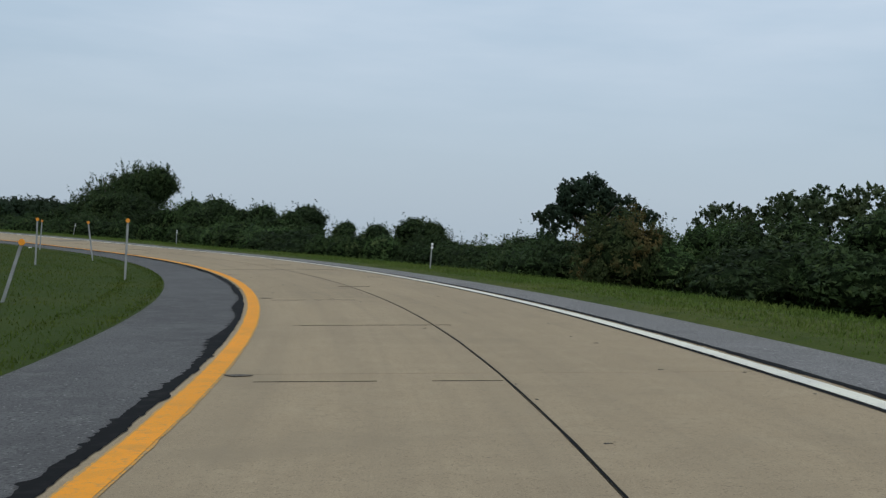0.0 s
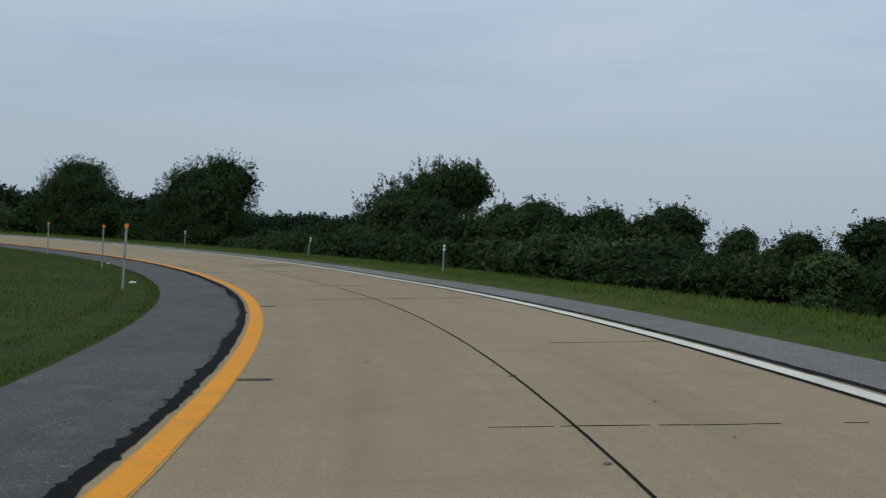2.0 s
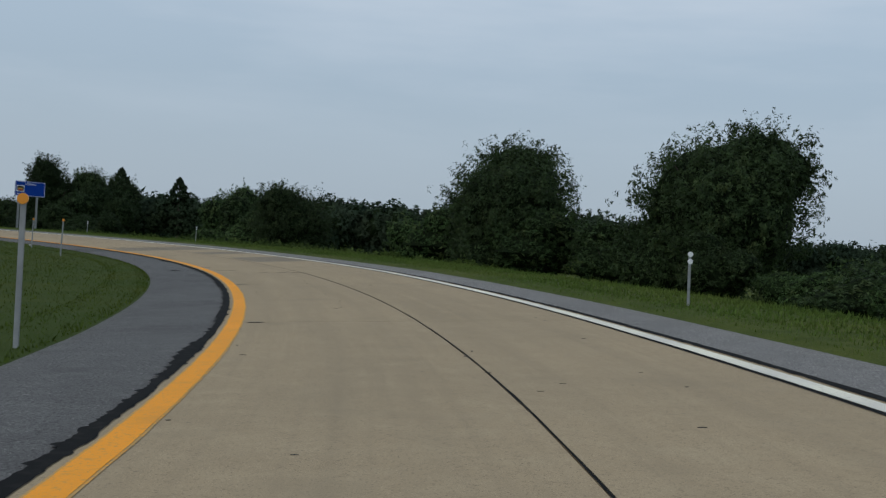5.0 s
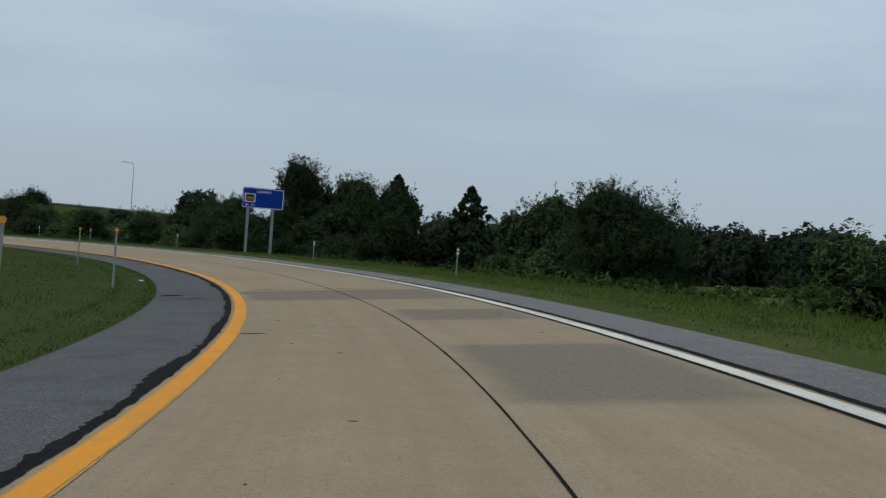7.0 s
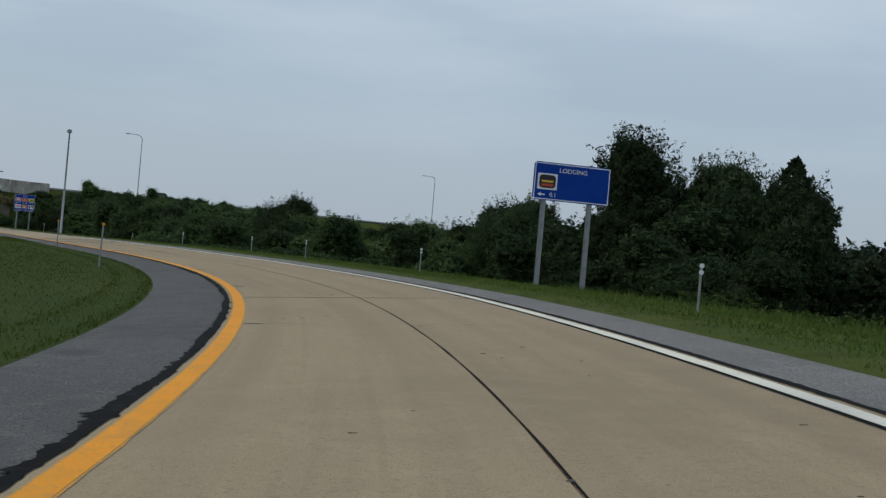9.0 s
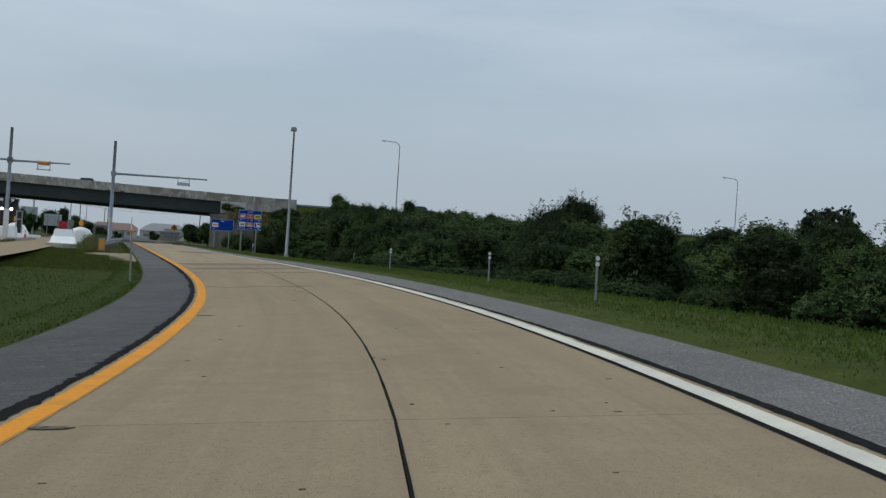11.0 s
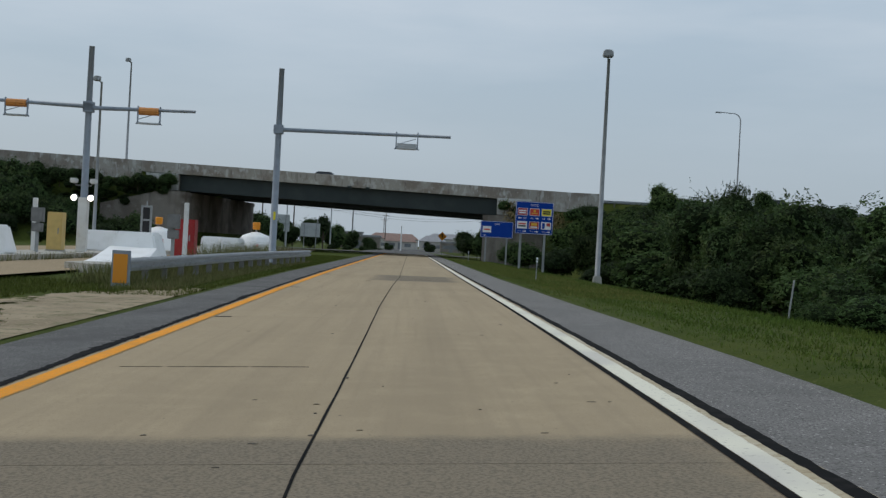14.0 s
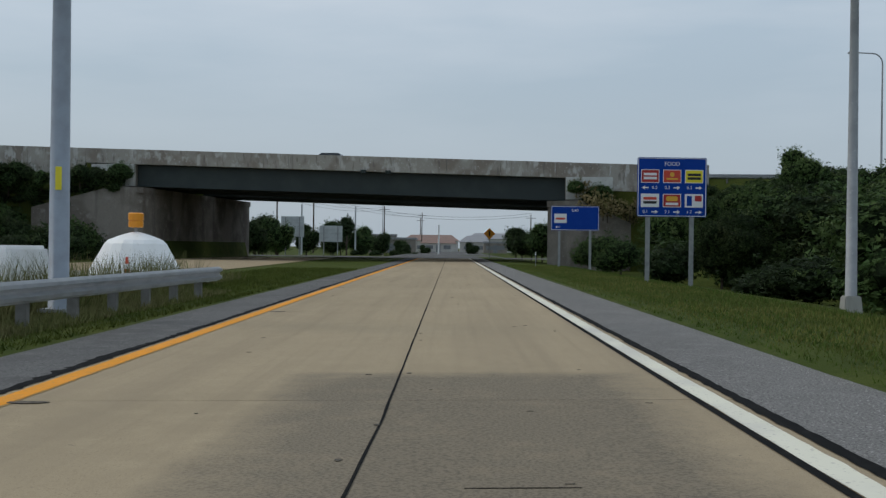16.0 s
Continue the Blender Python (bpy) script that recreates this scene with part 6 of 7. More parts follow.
# guard rail before the near island, with its end marker
rail = [at(s, v, 0.0) for s, v in ((267.2, -6.05), (275.0, -5.75), (284.0, -5.45), (292.0, -5.1), (298.0, -4.9), (301.2, -4.75))]
rail_run("guard_rail", [(p.x, p.y, p.z + 0.05) for p in rail], 0.48, "galvanised guard rail before the toll island", 1.905, "guard rails")
p = at(267.0, -6.1)
t = thing("end_marker", p.x, p.y, p.z, TH, "orange end marker on the guard rail", "marker")
bm = B(); box(bm, -0.21, 0.21, 0.0, 0.05, 0.05, 0.86, 0.01); part("backing", bm, M_MAST, t)
plate("panel", -0.17, 0.15, 0.12, 0.78, -0.02, -0.004, M_ORANGE, t, 0.02, "amber reflective panel")

# bare sandy patch worn into the grass, with an uneven edge
def sand_patch(s0, s1, v0, v1, step=0.1):
    verts, faces, seen = [], [], {}
    def corner(i, j):
        if (i, j) not in seen:
            s, v = s0 + i * step, v0 + j * step
            p = at(s, v, (0.026 + 0.010 * noise.noise(Vector((s * 1.4, v * 1.4, 7.0)))) * min(1.0, 0.15 + 2.0 * (v1 - v)))
            seen[i, j] = len(verts); verts.append(tuple(p))
        return seen[i, j]
    for i in range(int((s1 - s0) / step)):
        for j in range(int((v1 - v0) / step)):
            s, v = s0 + i * step, v0 + j * step
            rim = float(np.interp(s, [245, 250, 256, 261, 264, 268], [-4.3, -4.8, -5.7, -7.0, -6.4, -4.3]))
            fill = 0.7 * (v - rim) + 0.50 * noise.noise(Vector((s * 0.45, v * 0.9, 40))) + 0.35 * noise.noise(Vector((s * 1.3, v * 2.6, 41))) + 0.22 * noise.noise(Vector((s * 5.0, v * 6.0, 43)))
            if fill > 0.1:
                faces.append((corner(i, j), corner(i + 1, j), corner(i + 1, j + 1), corner(i, j + 1)))
    tagged(raw_ob("sand_patch", verts, faces, M_SOIL), "bare sandy patch in the grass", "soil", kind="structure")


sand_patch(245.0, 268.0, -8.0, -4.2)

lamp_post(-253.9, 88.6, -0.9, 13.3, 60, label="tall grey lamp post beyond the toll lanes")
lamp_post(-289.6, 77.9, 6.9, 12.4, 60, 0.0, "tall slender lamp post on the overpass")


# ---- beyond the overpass ----
def cross_street():
    verts = []
    for s in (396.0, 412.0):
        for v in (-70.0, -30.0, 0.0, 30.0, 70.0):
            p, th = line_at(s)
            verts.append((p[0] + math.cos(th) * v, p[1] + math.sin(th) * v, -0.60))
    tagged(raw_ob("cross_street", verts, [(i, i + 1, i + 6, i + 5) for i in range(4)], M_ASPH), "dark asphalt cross street beyond the overpass", "road", kind="structure")
    verts = []
    for s in (412.0, 700.0):
        for v in (-7.0, 7.0):
            p, th = line_at(419.0)
            verts.append((p[0] + math.cos(th) * v - math.sin(th) * (s - 419), p[1] + math.sin(th) * v + math.cos(th) * (s - 419), -0.62))
    tagged(raw_ob("town_street", verts, [(0, 1, 3, 2)], M_ASPH), "street running on into the town", "road", kind="structure")


cross_street()


def sign_back(x, y, z, w, h, legs, label):
    t = thing("sign_back", x, y, z, TH, label, "road sign", "sign backs")
    n = 4
    for i in range(n):
        bm = B(); box(bm, -w / 2 + 0.005, w / 2 - 0.005, 0, 0.04, legs + h * i / n + 0.006, legs + h * (i + 1) / n - 0.006); part("panel", bm, M_SIGNBACK, t)
    for dx in (-w * 0.3, w * 0.3):
        hpost(t, dx, -0.1, -0.3, legs + h - 0.1)


sign_back(-359.7, 79.7, -0.5, 3.3, 2.9, 2.3, "large aluminium sign seen from behind")
sign_back(-375.6, 81.8, -0.5, 3.6, 2.5, 1.7, "aluminium sign seen from behind")
sign_back(-341.0, 77.0, -0.6, 1.6, 2.0, 2.2, "small aluminium sign seen from behind")


def pole(x, y, h, material, label, cross=True):
    t = thing("utility_pole", x, y, -0.8, TH, label, "pole", "utility poles")
    bm = B(); tube(bm, [(0, 0, 0), (0, 0, h)], [0.16, 0.11], 8); part("shaft", bm, material, t)
    if cross:
        bm = B(); box(bm, -1.2, 1.2, -0.06, 0.06, h - 0.9, h - 0.78); part("cross_arm", bm, material, t)


for x, y, h in ((-397.7, 67.3, 11.5), (-399.3, 73.5, 11.5), (-470.0, 74.0, 11.0), (-520.0, 76.0, 11.0), (-560.0, 70.0, 10.5), (-480.0, 108.0, 9.5)):
    pole(x, y, h, M_BARK, "dark wooden utility pole with a cross arm")
pole(-393.3, 96.5, 5.1, M_WPOST, "short pale pole at the street corner", False)
pole(-368.0, 79.0, 7.5, M_GALV, "thin steel pole among the signs", False)
pole(-381.5, 84.5, 7.8, M_GALV, "thin steel pole among the signs", False)
lamp_post(-410.0, 84.0, -0.8, 9.0, 10, 2.6, "street lamp with a curved arm beyond the overpass")


def wires(x0, y0, x1, y1, z, label):
    bm = B()
    pts = []
    for i in range(9):
        q = i / 8
        pts.append((x0 + (x1 - x0) * q, y0 + (y1 - y0) * q, z - 1.2 * 4 * q * (1 - q)))
    tube(bm, pts, 0.025, 4)
    tagged(mesh_ob("overhead_wire", bm, M_BLACK), label, "cable", "overhead wires")


for dz in (0.0, -0.6):
    wires(-397.7, 67.3, -470.0, 74.0, 9.8 + dz, "thin black overhead wire between poles")
    wires(-470.0, 74.0, -480.0, 108.0, 9.0 + dz, "thin black overhead wire between poles")
    wires(-399.3, 73.5, -520.0, 76.0, 9.8 + dz, "thin black overhead wire between poles")

M_WALLP = mat("pale stucco", (0.52, 0.50, 0.46), 0.9, 0, [(0.8, (0.45, 0.43, 0.39), 0.45, 0.65)])
M_ROOF = mat("pale grey roofing", (0.30, 0.30, 0.31), 0.9, 0, [(3, (0.24, 0.24, 0.25), 0.45, 0.65)])
M_PANE = mat("dull shop glass", (0.16, 0.17, 0.18), 0.3, 0, [(0.8, (0.22, 0.23, 0.24), 0.45, 0.65)])
M_BROWNW = mat("brown grey cladding", (0.24, 0.21, 0.18), 0.9, 0, [(0.6, (0.18, 0.16, 0.14), 0.45, 0.65)])
M_RUSTR = mat("faded red roofing", (0.26, 0.17, 0.14), 0.9, 0, [(1.5, (0.20, 0.14, 0.12), 0.45, 0.65)])
M_GLASS = mat("dark window glass", (0.02, 0.025, 0.03), 0.15)


def shop(x, y, w, d, h, pitched, label, wall=None, roof=None):
    t = thing("shop_building", x, y, -0.8, TH, label, "building", "town buildings")
    bm = B(); box(bm, -w / 2, w / 2, 0, d, 0, h); part("wall", bm, wall or M_WALLP, t)
    bm = B()
    if pitched:
        vs = [bm.verts.new(c) for c in ((-w / 2 - 0.4, -0.4, h), (w / 2 + 0.4, -0.4, h), (w / 2 + 0.4, d + 0.4, h), (-w / 2 - 0.4, d + 0.4, h), (-w / 2 + 2, d / 2, h + 1.8), (w / 2 - 2, d / 2, h + 1.8))]
        for q in ((0, 1, 5, 4), (1, 2, 5), (2, 3, 4, 5), (3, 0, 4), (3, 2, 1, 0)):
            bm.faces.new([vs[i] for i in q])
    else:
        box(bm, -w / 2 - 0.2, w / 2 + 0.2, -0.2, d + 0.2, h, h + 0.45)
    part("roof", bm, roof or M_ROOF, t)
    n = max(2, int(w / 3.2))
    for i in range(n):
        cx = -w / 2 + w * (i + 0.5) / n
        bm = B(); box(bm, cx - 0.9, cx + 0.9, -0.05, -0.01, 0.9, 1.9); part("window", bm, M_PANE, t)
    bm = B(); box(bm, -0.55, 0.55, -0.07, -0.012, 0.0, 2.1); part("door", bm, M_PANE, t)


shop(-452.0, 78.5, 11, 9, 3.0, False, "low brown shop with a flat roof", M_BROWNW, M_ROOF)
shop(-470.0, 72.5, 8, 9, 3.9, False, "narrow two-storey shop in brown cladding", M_BROWNW, M_ROOF)
shop(-497.0, 83.5, 9, 9, 2.4, True, "low shop with a faded red roof", M_WALLP, M_RUSTR)
shop(-512.0, 91.5, 8, 9, 2.9, True, "white cottage with a grey pitched roof")
shop(-540.0, 76.0, 16, 10, 3.3, True, "long pale building with a faded red roof", M_WALLP, M_RUSTR)
shop(-500.0, 98.0, 6, 8, 2.6, False, "small grey workshop with a flat roof", M_BROWNW, M_ROOF)
shop(-560.0, 92.0, 14, 10, 4.2, True, "distant pale house with a grey roof")


def diamond():
    t = thing("warning_sign", -321.7, 110.9, -0.7, TH, "orange diamond warning sign on a thin post", "road sign")
    bm = B()
    q = 0.62
    f = [bm.verts.new(c) for c in ((0, -0.02, 2.75 - q), (q, -0.02, 2.75), (0, -0.02, 2.75 + q), (-q, -0.02, 2.75))]
    b = [bm.verts.new((v.co.x, 0.0, v.co.z)) for v in f]
    bm.faces.new(f); bm.faces.new(b[::-1])
    for i in range(4):
        bm.faces.new((f[(i + 1) % 4], f[i], b[i], b[(i + 1) % 4]))
    part("panel", bm, M_ORANGE, t, "orange diamond panel")
    bm = B(); box(bm, -0.06, 0.06, -0.032, -0.022, 2.5, 3.05); part("symbol", bm, M_BLACK, t)
    bm = B(); box(bm, -0.035, 0.035, 0.0, 0.05, -0.3, 3.1); part("post", bm, M_POST, t)


diamond()
for x, y, k, src in ((-339.6, 113.5, 0.95, tall[0]), (-345.0, 115.0, 1.05, tall[1]), (-352.0, 114.0, 1.0, tall[2]), (-336.0, 118.5, 1.1, tall[0]), (-362.0, 117.0, 1.1, tall[1]),
                     (-339.5, 79.0, 0.8, tall[1]), (-345.0, 75.0, 1.0, tall[2]), (-350.0, 71.0, 1.1, tall[0]), (-366.0, 76.0, 1.1, tall[1]), (-384.0, 80.0, 1.05, tall[2]), (-372.0, 72.0, 1.2, tall[0]), (-390.0, 84.0, 0.7, tall[1]), (-400.0, 90.0, 0.55, tall[2]), (-421.0, 99.5, 0.75, tall[0]), (-405.0, 84.0, 0.9, tall[0]), (-412.0, 87.5, 0.8, tall[1]), (-420.0, 90.5, 0.6, tall[2]), (-335.0, 79.5, 0.7, tall[2]), (-357.0, 76.0, 0.9, tall[0])):
    stand(src, x, y, k, x * 13)
for x, y, k in ((-338.0, 80.3, 1.05), (-343.0, 81.8, 1.2), (-350.0, 77.5, 1.35), (-368.0, 72.0, 1.4), (-384.0, 71.0, 1.5), (-386.0, 75.5, 1.35), (-388.0, 79.5, 1.5), (-391.0, 83.5, 1.3), (-396.0, 86.0, 1.0), (-404.0, 88.5, 0.8), (-430.0, 72.0, 1.6), (-436.0, 79.0, 1.2), (-337.0, 116.0, 1.15), (-344.0, 112.5, 0.95), (-350.0, 116.5, 1.2)):
    stand(tall[int(-x) % 3], x, y, k, x * 17)["label"] = "dark leafy tree beyond the overpass"
for x, y, k in ((-372.0, 89.5, 0.5), (-380.0, 91.0, 0.55), (-388.0, 91.5, 0.5), (-364.0, 88.0, 0.45), (-396.0, 92.0, 0.5)):
    stand(shrubs[int(-x) % 4], x, y, k, x * 11)
pine = make_tree("pine_tree", "dark pine with an open ragged crown", [(0, 0, 3.2, 1.9, 1.9, 1.6, 40, 0.55), (0.6, 0, 5.0, 1.2, 1.2, 0.9, 18, 0.4)], 6.6, 0.15, 7, 1.6, M_NEEDLE, 0.12, 50, 171, "", "tree", 0.6)
stand(pine, -381.0, 83.2, 1.0)

# a car on the overpass
M_CAR = mat("dark car paint", (0.03, 0.032, 0.036), 0.25, 0.3)
M_TYRE = mat("tyre rubber", (0.015, 0.015, 0.015), 0.85)


def car(x, y, z, yaw, label):
    t = thing("car", x, y, z, yaw, label, "car", "cars on the overpass")
    bm = B(); box(bm, -0.88, 0.88, -2.2, 2.2, 0.28, 0.86, 0.12, (0.94, 0.97)); part("body", bm, M_CAR, t)
    bm = B(); box(bm, -0.80, 0.80, -1.5, 1.0, 0.84, 1.42, 0.10, (0.80, 0.66)); part("cabin", bm, M_GLASS, t, "dark glazed cabin")
    for wx in (-0.8, 0.8):
        for wy in (-1.35, 1.35):
            bm = B(); tube(bm, [(wx - 0.1, wy, 0.32), (wx + 0.1, wy, 0.32)], 0.32, 16)
            w = part("wheel", bm, M_TYRE, t)


car(-293.0, 100.0, hwy_z(100.0) + 0.28, 0, "dark saloon car crossing the overpass")
car(-293.5, 150.0, hwy_z(150.0) + 0.34, 3, "dark saloon car on the highway")

p = at(271.6, 10.6)
t = thing("leaning_stake", p.x, p.y, land(p.x, p.y), 97, "thin weathered stake leaning in the grass", "stake")
bm = B(); tube(bm, [(0, 0, -0.3), (0.16, 0.05, 1.1)], 0.025, 6); part("shaft", bm, M_POST, t)


def litter(s, v, size, seed):
    """A crumpled scrap of white paper lying at the edge of the grass."""
    rnd = random.Random(seed)
    bm = B()
    bmesh.ops.create_icosphere(bm, subdivisions=2, radius=size)
    for w in bm.verts:
        k = rnd.uniform(0.65, 1.15)
        w.co = (w.co.x * k * 1.5, w.co.y * k, w.co.z * k * 0.5)
    q = at(s, v)
    ob = raw_ob("litter", [w.co[:] for w in bm.verts], [[w.index for w in f.verts] for f in bm.faces], M_SIGNW)
    bm.free()
    ob.matrix_basis = pose(q.x, q.y, q.z + size * 0.35, 0, 0, rnd.uniform(0, 360))
    tagged(ob, "crumpled white paper scrap lying on the grass edge", "litter", "roadside litter")


litter(68.7, -4.75, 0.07, 1)
litter(84.6, -4.25, 0.065, 2)
litter(156.8, -4.5, 0.05, 3)


# ---- grass blades on the verges ----
def blades(name, bands, label, material=None):
    vs = []
    for s0, s1, v0, v1, count, h in bands:
        s = s0 + (s1 - s0) * RNG.random(count)
        v = v0 + (v1 - v0) * RNG.random(count)
        px = np.interp(s, _s, _p[:, 0]); py = np.interp(s, _s, _p[:, 1]); th = np.interp(s, _s, _th)
        x, y, z = px + np.cos(th) * v, py + np.sin(th) * v, level(s, v) - 0.02
        a = RNG.random(count) * math.tau
        hh = h * (0.5 + RNG.random(count))
        w = 0.008 + 0.014 * RNG.random(count)
        lx, ly = RNG.normal(size=count) * 0.35 * hh, RNG.normal(size=count) * 0.35 * hh
        q = np.empty((count, 3, 3))
        q[:, 0] = np.stack([x - np.cos(a) * w, y - np.sin(a) * w, z], 1)
        q[:, 1] = np.stack([x + np.cos(a) * w, y + np.sin(a) * w, z], 1)
        q[:, 2] = np.stack([x + lx, y + ly, z + hh], 1)
        vs.append(q)
    v = np.concatenate(vs)
    n = len(v)
    me = bpy.data.meshes.new(name)
    me.vertices.add(n * 3); me.vertices.foreach_set("co", v.reshape(-1))
    me.loops.add(n * 3); me.loops.foreach_set("vertex_index", np.arange(n * 3, dtype=np.int32))
    me.polygons.add(n); me.polygons.foreach_set("loop_start", np.arange(0, n * 3, 3, dtype=np.int32))
    me.update(calc_edges=True)
    me.materials.append(material or M_BLADE)
    return tagged(new(name, me), label, "grass", kind="stuff")


blades("verge_grass", [(0, 240, 3.75, 4.8, 45000, 0.06), (240, 350, 4.0, 4.95, 21000, 0.06), (0, 350, 4.6, 7.8, 105000, 0.065), (0, 350, 7.2, 8.6, 34000, 0.11), (128, 192, 8.0, 13.0, 30000, 0.24)], "uneven green grass on the outer verge", M_BLADER)
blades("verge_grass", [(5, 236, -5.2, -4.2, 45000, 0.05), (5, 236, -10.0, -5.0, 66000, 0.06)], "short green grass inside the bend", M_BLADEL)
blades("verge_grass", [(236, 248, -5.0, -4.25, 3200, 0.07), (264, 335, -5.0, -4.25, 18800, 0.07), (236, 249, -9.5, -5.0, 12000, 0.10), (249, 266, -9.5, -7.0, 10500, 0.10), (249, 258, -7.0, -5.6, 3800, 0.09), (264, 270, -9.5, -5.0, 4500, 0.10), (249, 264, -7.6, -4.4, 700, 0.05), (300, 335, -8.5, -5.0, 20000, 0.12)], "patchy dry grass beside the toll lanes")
blades("verge_grass", [(268, 350, 4.1, 8.6, 42000, 0.075)], "drying olive grass on the outer verge", M_DRYG)
blades("weeds", [(266, 303, -5.6, -4.8, 14000, 0.13), (266, 303, -6.4, -5.2, 9000, 0.16), (268, 304, -7.6, -5.9, 12000, 0.40), (282, 306, -7.5, -6.2, 3500, 0.75), (303, 314, -8.0, -6.4, 2500, 0.35), (274, 290, -13.2, -12.8, 900, 0.3)], "tall dry weeds round the guard rail and island", M_WEED)


def wildflowers():
    """Small white flower heads among the weeds at the scrub's foot."""
    r = random.Random(77)
    verts, faces = [], []
    for i in range(170):
        p = at(r.uniform(251, 268), r.uniform(12.5, 16.5), r.uniform(0.25, 0.7))
        k = len(verts)
        for a in range(6):
            q = r.uniform(0.018, 0.034)
            verts.append((p.x + q * math.cos(a * 1.047), p.y + q * math.sin(a * 1.047), p.z + q * r.uniform(-0.6, 0.6)))
        verts.append((p.x, p.y, p.z + 0.02))
        faces += [(k + a, k + (a + 1) % 6, k + 6) for a in range(6)]
    tagged(raw_ob("wildflowers", verts, faces, M_SIGNW), "small white wildflowers among the weeds", "flowers", kind="stuff")


wildflowers()


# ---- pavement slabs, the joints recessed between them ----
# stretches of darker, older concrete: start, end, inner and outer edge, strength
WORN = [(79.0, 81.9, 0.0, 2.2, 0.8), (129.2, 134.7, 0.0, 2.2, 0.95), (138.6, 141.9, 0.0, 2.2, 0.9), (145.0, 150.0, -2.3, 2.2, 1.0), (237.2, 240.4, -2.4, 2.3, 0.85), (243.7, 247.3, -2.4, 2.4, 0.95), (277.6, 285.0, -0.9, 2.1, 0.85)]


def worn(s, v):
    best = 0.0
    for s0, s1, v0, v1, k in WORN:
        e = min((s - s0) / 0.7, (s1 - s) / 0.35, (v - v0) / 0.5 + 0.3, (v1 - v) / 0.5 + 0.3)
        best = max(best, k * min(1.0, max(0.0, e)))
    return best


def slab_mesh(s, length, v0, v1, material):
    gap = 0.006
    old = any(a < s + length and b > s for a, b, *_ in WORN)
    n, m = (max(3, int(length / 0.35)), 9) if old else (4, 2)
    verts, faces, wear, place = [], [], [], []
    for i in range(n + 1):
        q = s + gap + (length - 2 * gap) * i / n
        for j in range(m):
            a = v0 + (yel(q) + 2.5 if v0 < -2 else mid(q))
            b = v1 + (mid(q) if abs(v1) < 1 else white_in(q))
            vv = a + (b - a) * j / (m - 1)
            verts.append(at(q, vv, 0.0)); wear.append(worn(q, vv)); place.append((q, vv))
    for i in range(n):
        for j in range(m - 1):
            a = m * i + j
            faces.append((a, a + 1, a + m + 1, a + m))
    k = len(verts)
    rim = [i * m for i in range(n + 1)] + [n * m + j for j in range(1, m)] + [i * m + m - 1 for i in range(n - 1, -1, -1)] + [j for j in range(m - 2, 0, -1)]
    low = {}
    for r in rim:
        low[r] = len(verts)
        verts.append(Vector((verts[r].x, verts[r].y, verts[r].z - 0.05))); wear.append(wear[r]); place.append(place[r])
    for a, b in zip(rim, rim[1:] + rim[:1]):
        faces.append((a, b, low[b], low[a]))
    ob = raw_ob("slab", verts, faces, material, road)
    lane = ob.data.uv_layers.new(name="along")
    idx = np.empty(len(ob.data.loops), np.int32)
    ob.data.loops.foreach_get("vertex_index", idx)
    lane.data.foreach_set("uv", np.asarray(place, np.float32)[idx].reshape(-1))
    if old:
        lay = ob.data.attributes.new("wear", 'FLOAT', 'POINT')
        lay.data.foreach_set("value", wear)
    return ob


MARKS = [-14.5, -2.2, 10.0, 22.4, 34.4, 46.2, 57.4, 68.8, 80.0, 91.3, 102.4, 113.5, 124.5, 136.6, 148.8, 161.0, 173.3, 185.7, 198.0, 210.0, 222.0, 234.0, 246.3, 258.6, 270.5, 283.0, 295.0, 307.0, 319.0, 331.0, 343.0, 355.0, 367.0, 379.0]
CUTS = MARKS + [-27.0, 37.9, 180.0]
cuts = sorted({round(c, 2) for c in CUTS if c < S1 - 1} | {S0, S1})
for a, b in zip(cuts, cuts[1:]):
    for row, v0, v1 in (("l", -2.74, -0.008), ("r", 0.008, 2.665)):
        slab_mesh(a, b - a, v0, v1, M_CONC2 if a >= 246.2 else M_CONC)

# worn dark scraps of joint filler beside the yellow line
M_SCRAP = mat("old joint filler", (0.12, 0.095, 0.065), 0.9, 0, [(20, (0.03, 0.027, 0.024), 0.45, 0.62)])
rnd = random.Random(8)


def flake(bm, s, v, ds, dv, dz=0.005, skew=0.0):
    """A thin uneven chip of dark filler lying on the slab."""
    ring = []
    k = 7
    for i in range(k):
        a = math.tau * i / k
        r = rnd.uniform(0.7, 1.1)
        ring.append(bm.verts.new(at(s + math.sin(a) * ds * r + skew * math.cos(a) * dv, v + math.cos(a) * dv * r, dz)))
    bm.faces.new(ring)
    low = [bm.verts.new(w.co - Vector((0, 0, 0.004))) for w in ring]
    for i in range(k):
        bm.faces.new((ring[i], low[i], low[(i + 1) % k], ring[(i + 1) % k]))


for s in MARKS:
    if s < 0 or s > 330:
        continue
    bm = B()
    flake(bm, s - 0.12, yel(s) + 0.21 + rnd.uniform(-0.03, 0.03), rnd.uniform(0.05, 0.085) * (0.3 if abs(s - 68.8) < 1 else 1), rnd.uniform(0.12, 0.17), 0.009)
    bmesh.ops.recalc_face_normals(bm, faces=bm.faces[:])
    part("joint_scrap", bm, M_SCRAP, road)
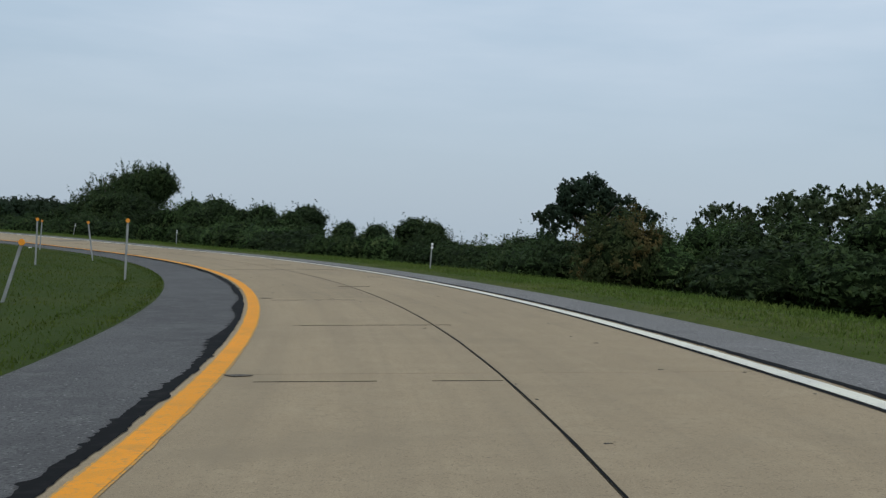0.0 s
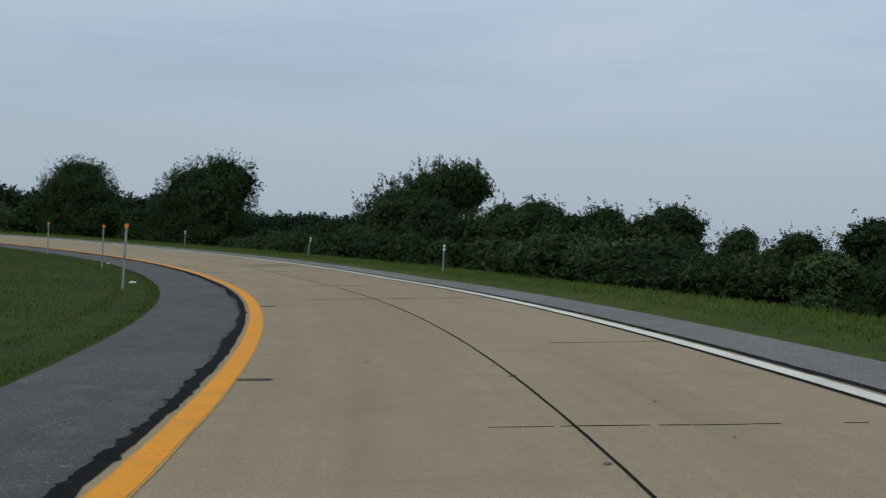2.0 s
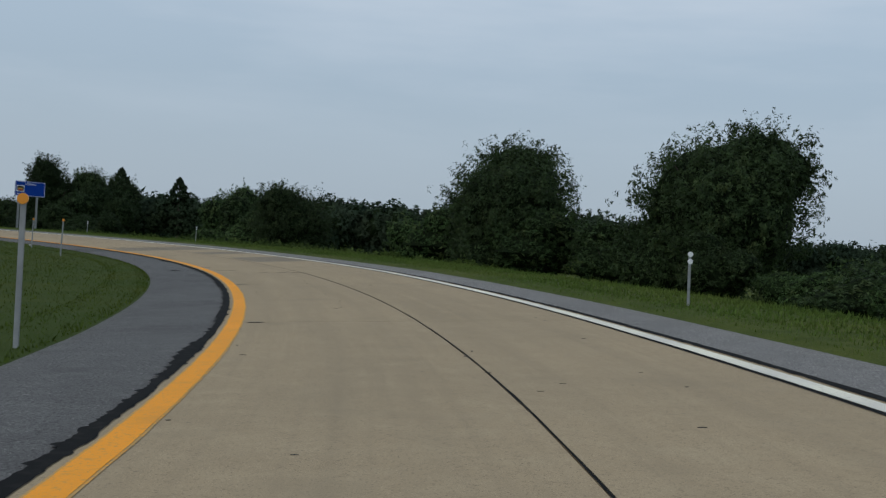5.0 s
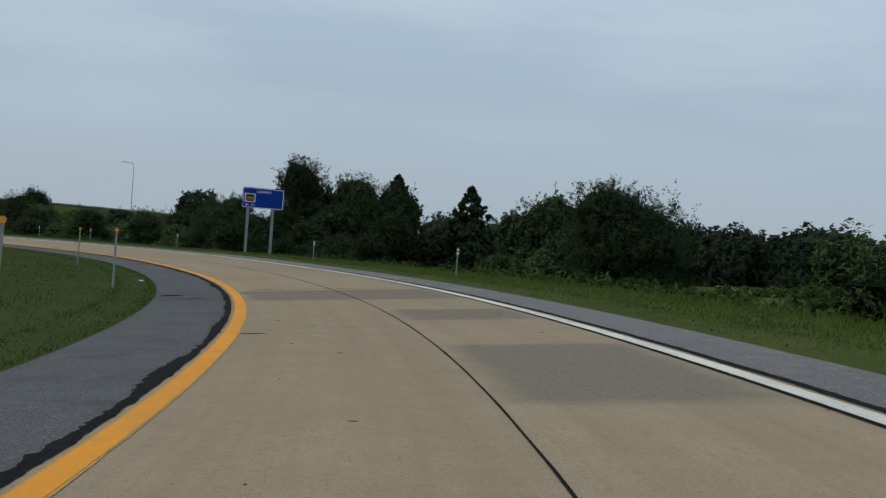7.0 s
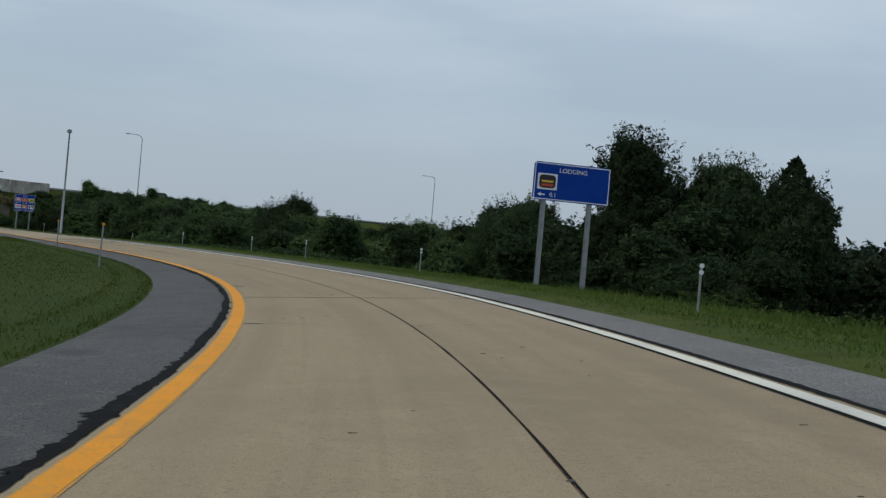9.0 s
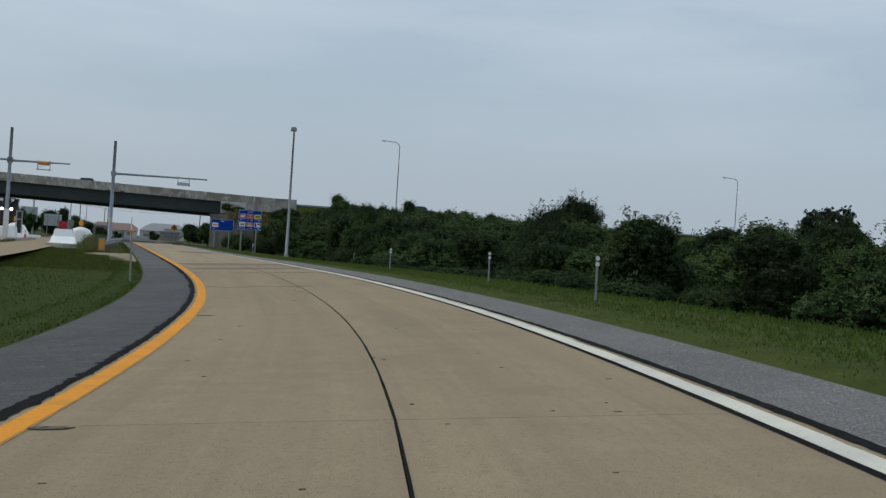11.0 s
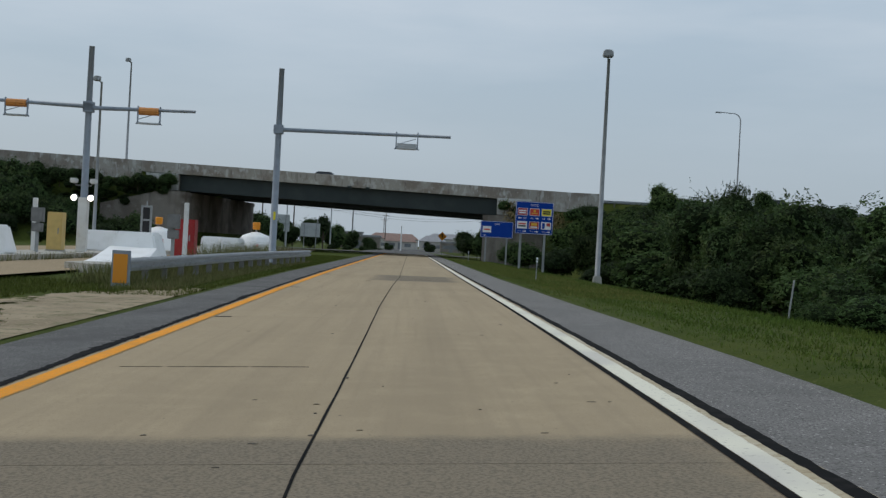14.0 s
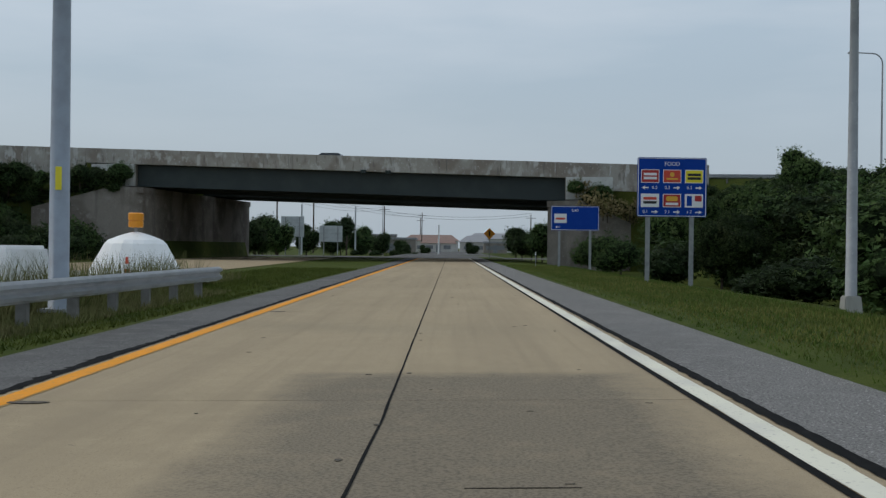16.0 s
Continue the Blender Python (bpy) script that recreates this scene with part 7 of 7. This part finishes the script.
# open cross joints: along the ramp, from, to, opening
JOINTS = [(9.45, -2.1, -0.1, 8), (15.55, -2.45, -0.1, 10), (21.7, -2.1, -0.9, 6), (38.6, -2.1, 1.5, 7), (27.2, -0.32, 0.15, 9), (32.8, 1.35, 1.95, 7), (43.4, -0.6, 2.3, 9), (49.3, 0.3, 2.2, 7), (59.35, -1.3, 2.3, 13), (65.6, -1.1, 1.7, 9), (75.4, -2.4, 2.3, 8), (81.5, -2.1, -1.6, 8), (121.9, -2.2, -1.9, 12), (119.9, -1.2, -0.1, 7), (150.5, -2.3, 1.6, 9), (180.5, -2.3, 2.3, 7), (192.8, 2.0, 2.3, 8), (221.5, -1.95, 0.3, 8), (227.0, 1.85, 2.2, 10), (233.3, -1.8, 2.6, 9), (242.5, -2.4, 2.2, 13), (251.2, -2.25, -0.6, 9), (277.0, -0.95, -0.75, 9), (279.8, 0.6, 1.1, 8)]
for s, v0, v1, w in JOINTS:
    bm = B()
    v = v0
    while v < v1:
        ln = rnd.uniform(0.15, 0.6)
        if rnd.random() < 0.92:
            flake(bm, s + rnd.uniform(-0.008, 0.008), min(v + ln / 2, v1), w * 0.001 * rnd.uniform(0.25, 0.95), ln * 0.54, 0.004)
        v += ln
    if bm.faces:
        bmesh.ops.recalc_face_normals(bm, faces=bm.faces[:])
        part("joint_crack", bm, M_TAR, road)
# pits and specks in the worn concrete, thick along the middle joint near its bend
bm = B()
for i in range(110):
    s = rnd.uniform(214, 239)
    flake(bm, s, mid(s) - abs(rnd.gauss(0, 0.35)) - 0.03, rnd.uniform(0.006, 0.02), rnd.uniform(0.008, 0.028), 0.004)
for i in range(330):
    s = rnd.uniform(0, 330)
    flake(bm, s, rnd.uniform(-2.3, 2.2), rnd.uniform(0.006, 0.02), rnd.uniform(0.01, 0.035), 0.004)
for i in range(90):
    s = rnd.uniform(0, 330)
    flake(bm, s, mid(s) + rnd.gauss(0, 0.05), rnd.uniform(0.01, 0.05), rnd.uniform(0.01, 0.03), 0.005)
bmesh.ops.recalc_face_normals(bm, faces=bm.faces[:])
pits = part("pits", bm, M_SCRAP, road)
# blots of sealant on the inner shoulder
for s, v, a, b in ((122.5, -3.3, 0.16, 0.12), (125.7, -3.88, 0.03, 0.12), (148.3, -3.8, 0.22, 0.22), (146.6, -3.4, 0.04, 0.3), (244.0, -3.5, 0.02, 0.7)):
    bm = B()
    for i in range(5):
        flake(bm, s + rnd.uniform(-a, a) * 0.7, v + rnd.uniform(-b, b) * 0.7, a * 0.6, b * 0.6, -0.003)
    bmesh.ops.recalc_face_normals(bm, faces=bm.faces[:])
    part("tar_blot", bm, M_TAR, sh_l)
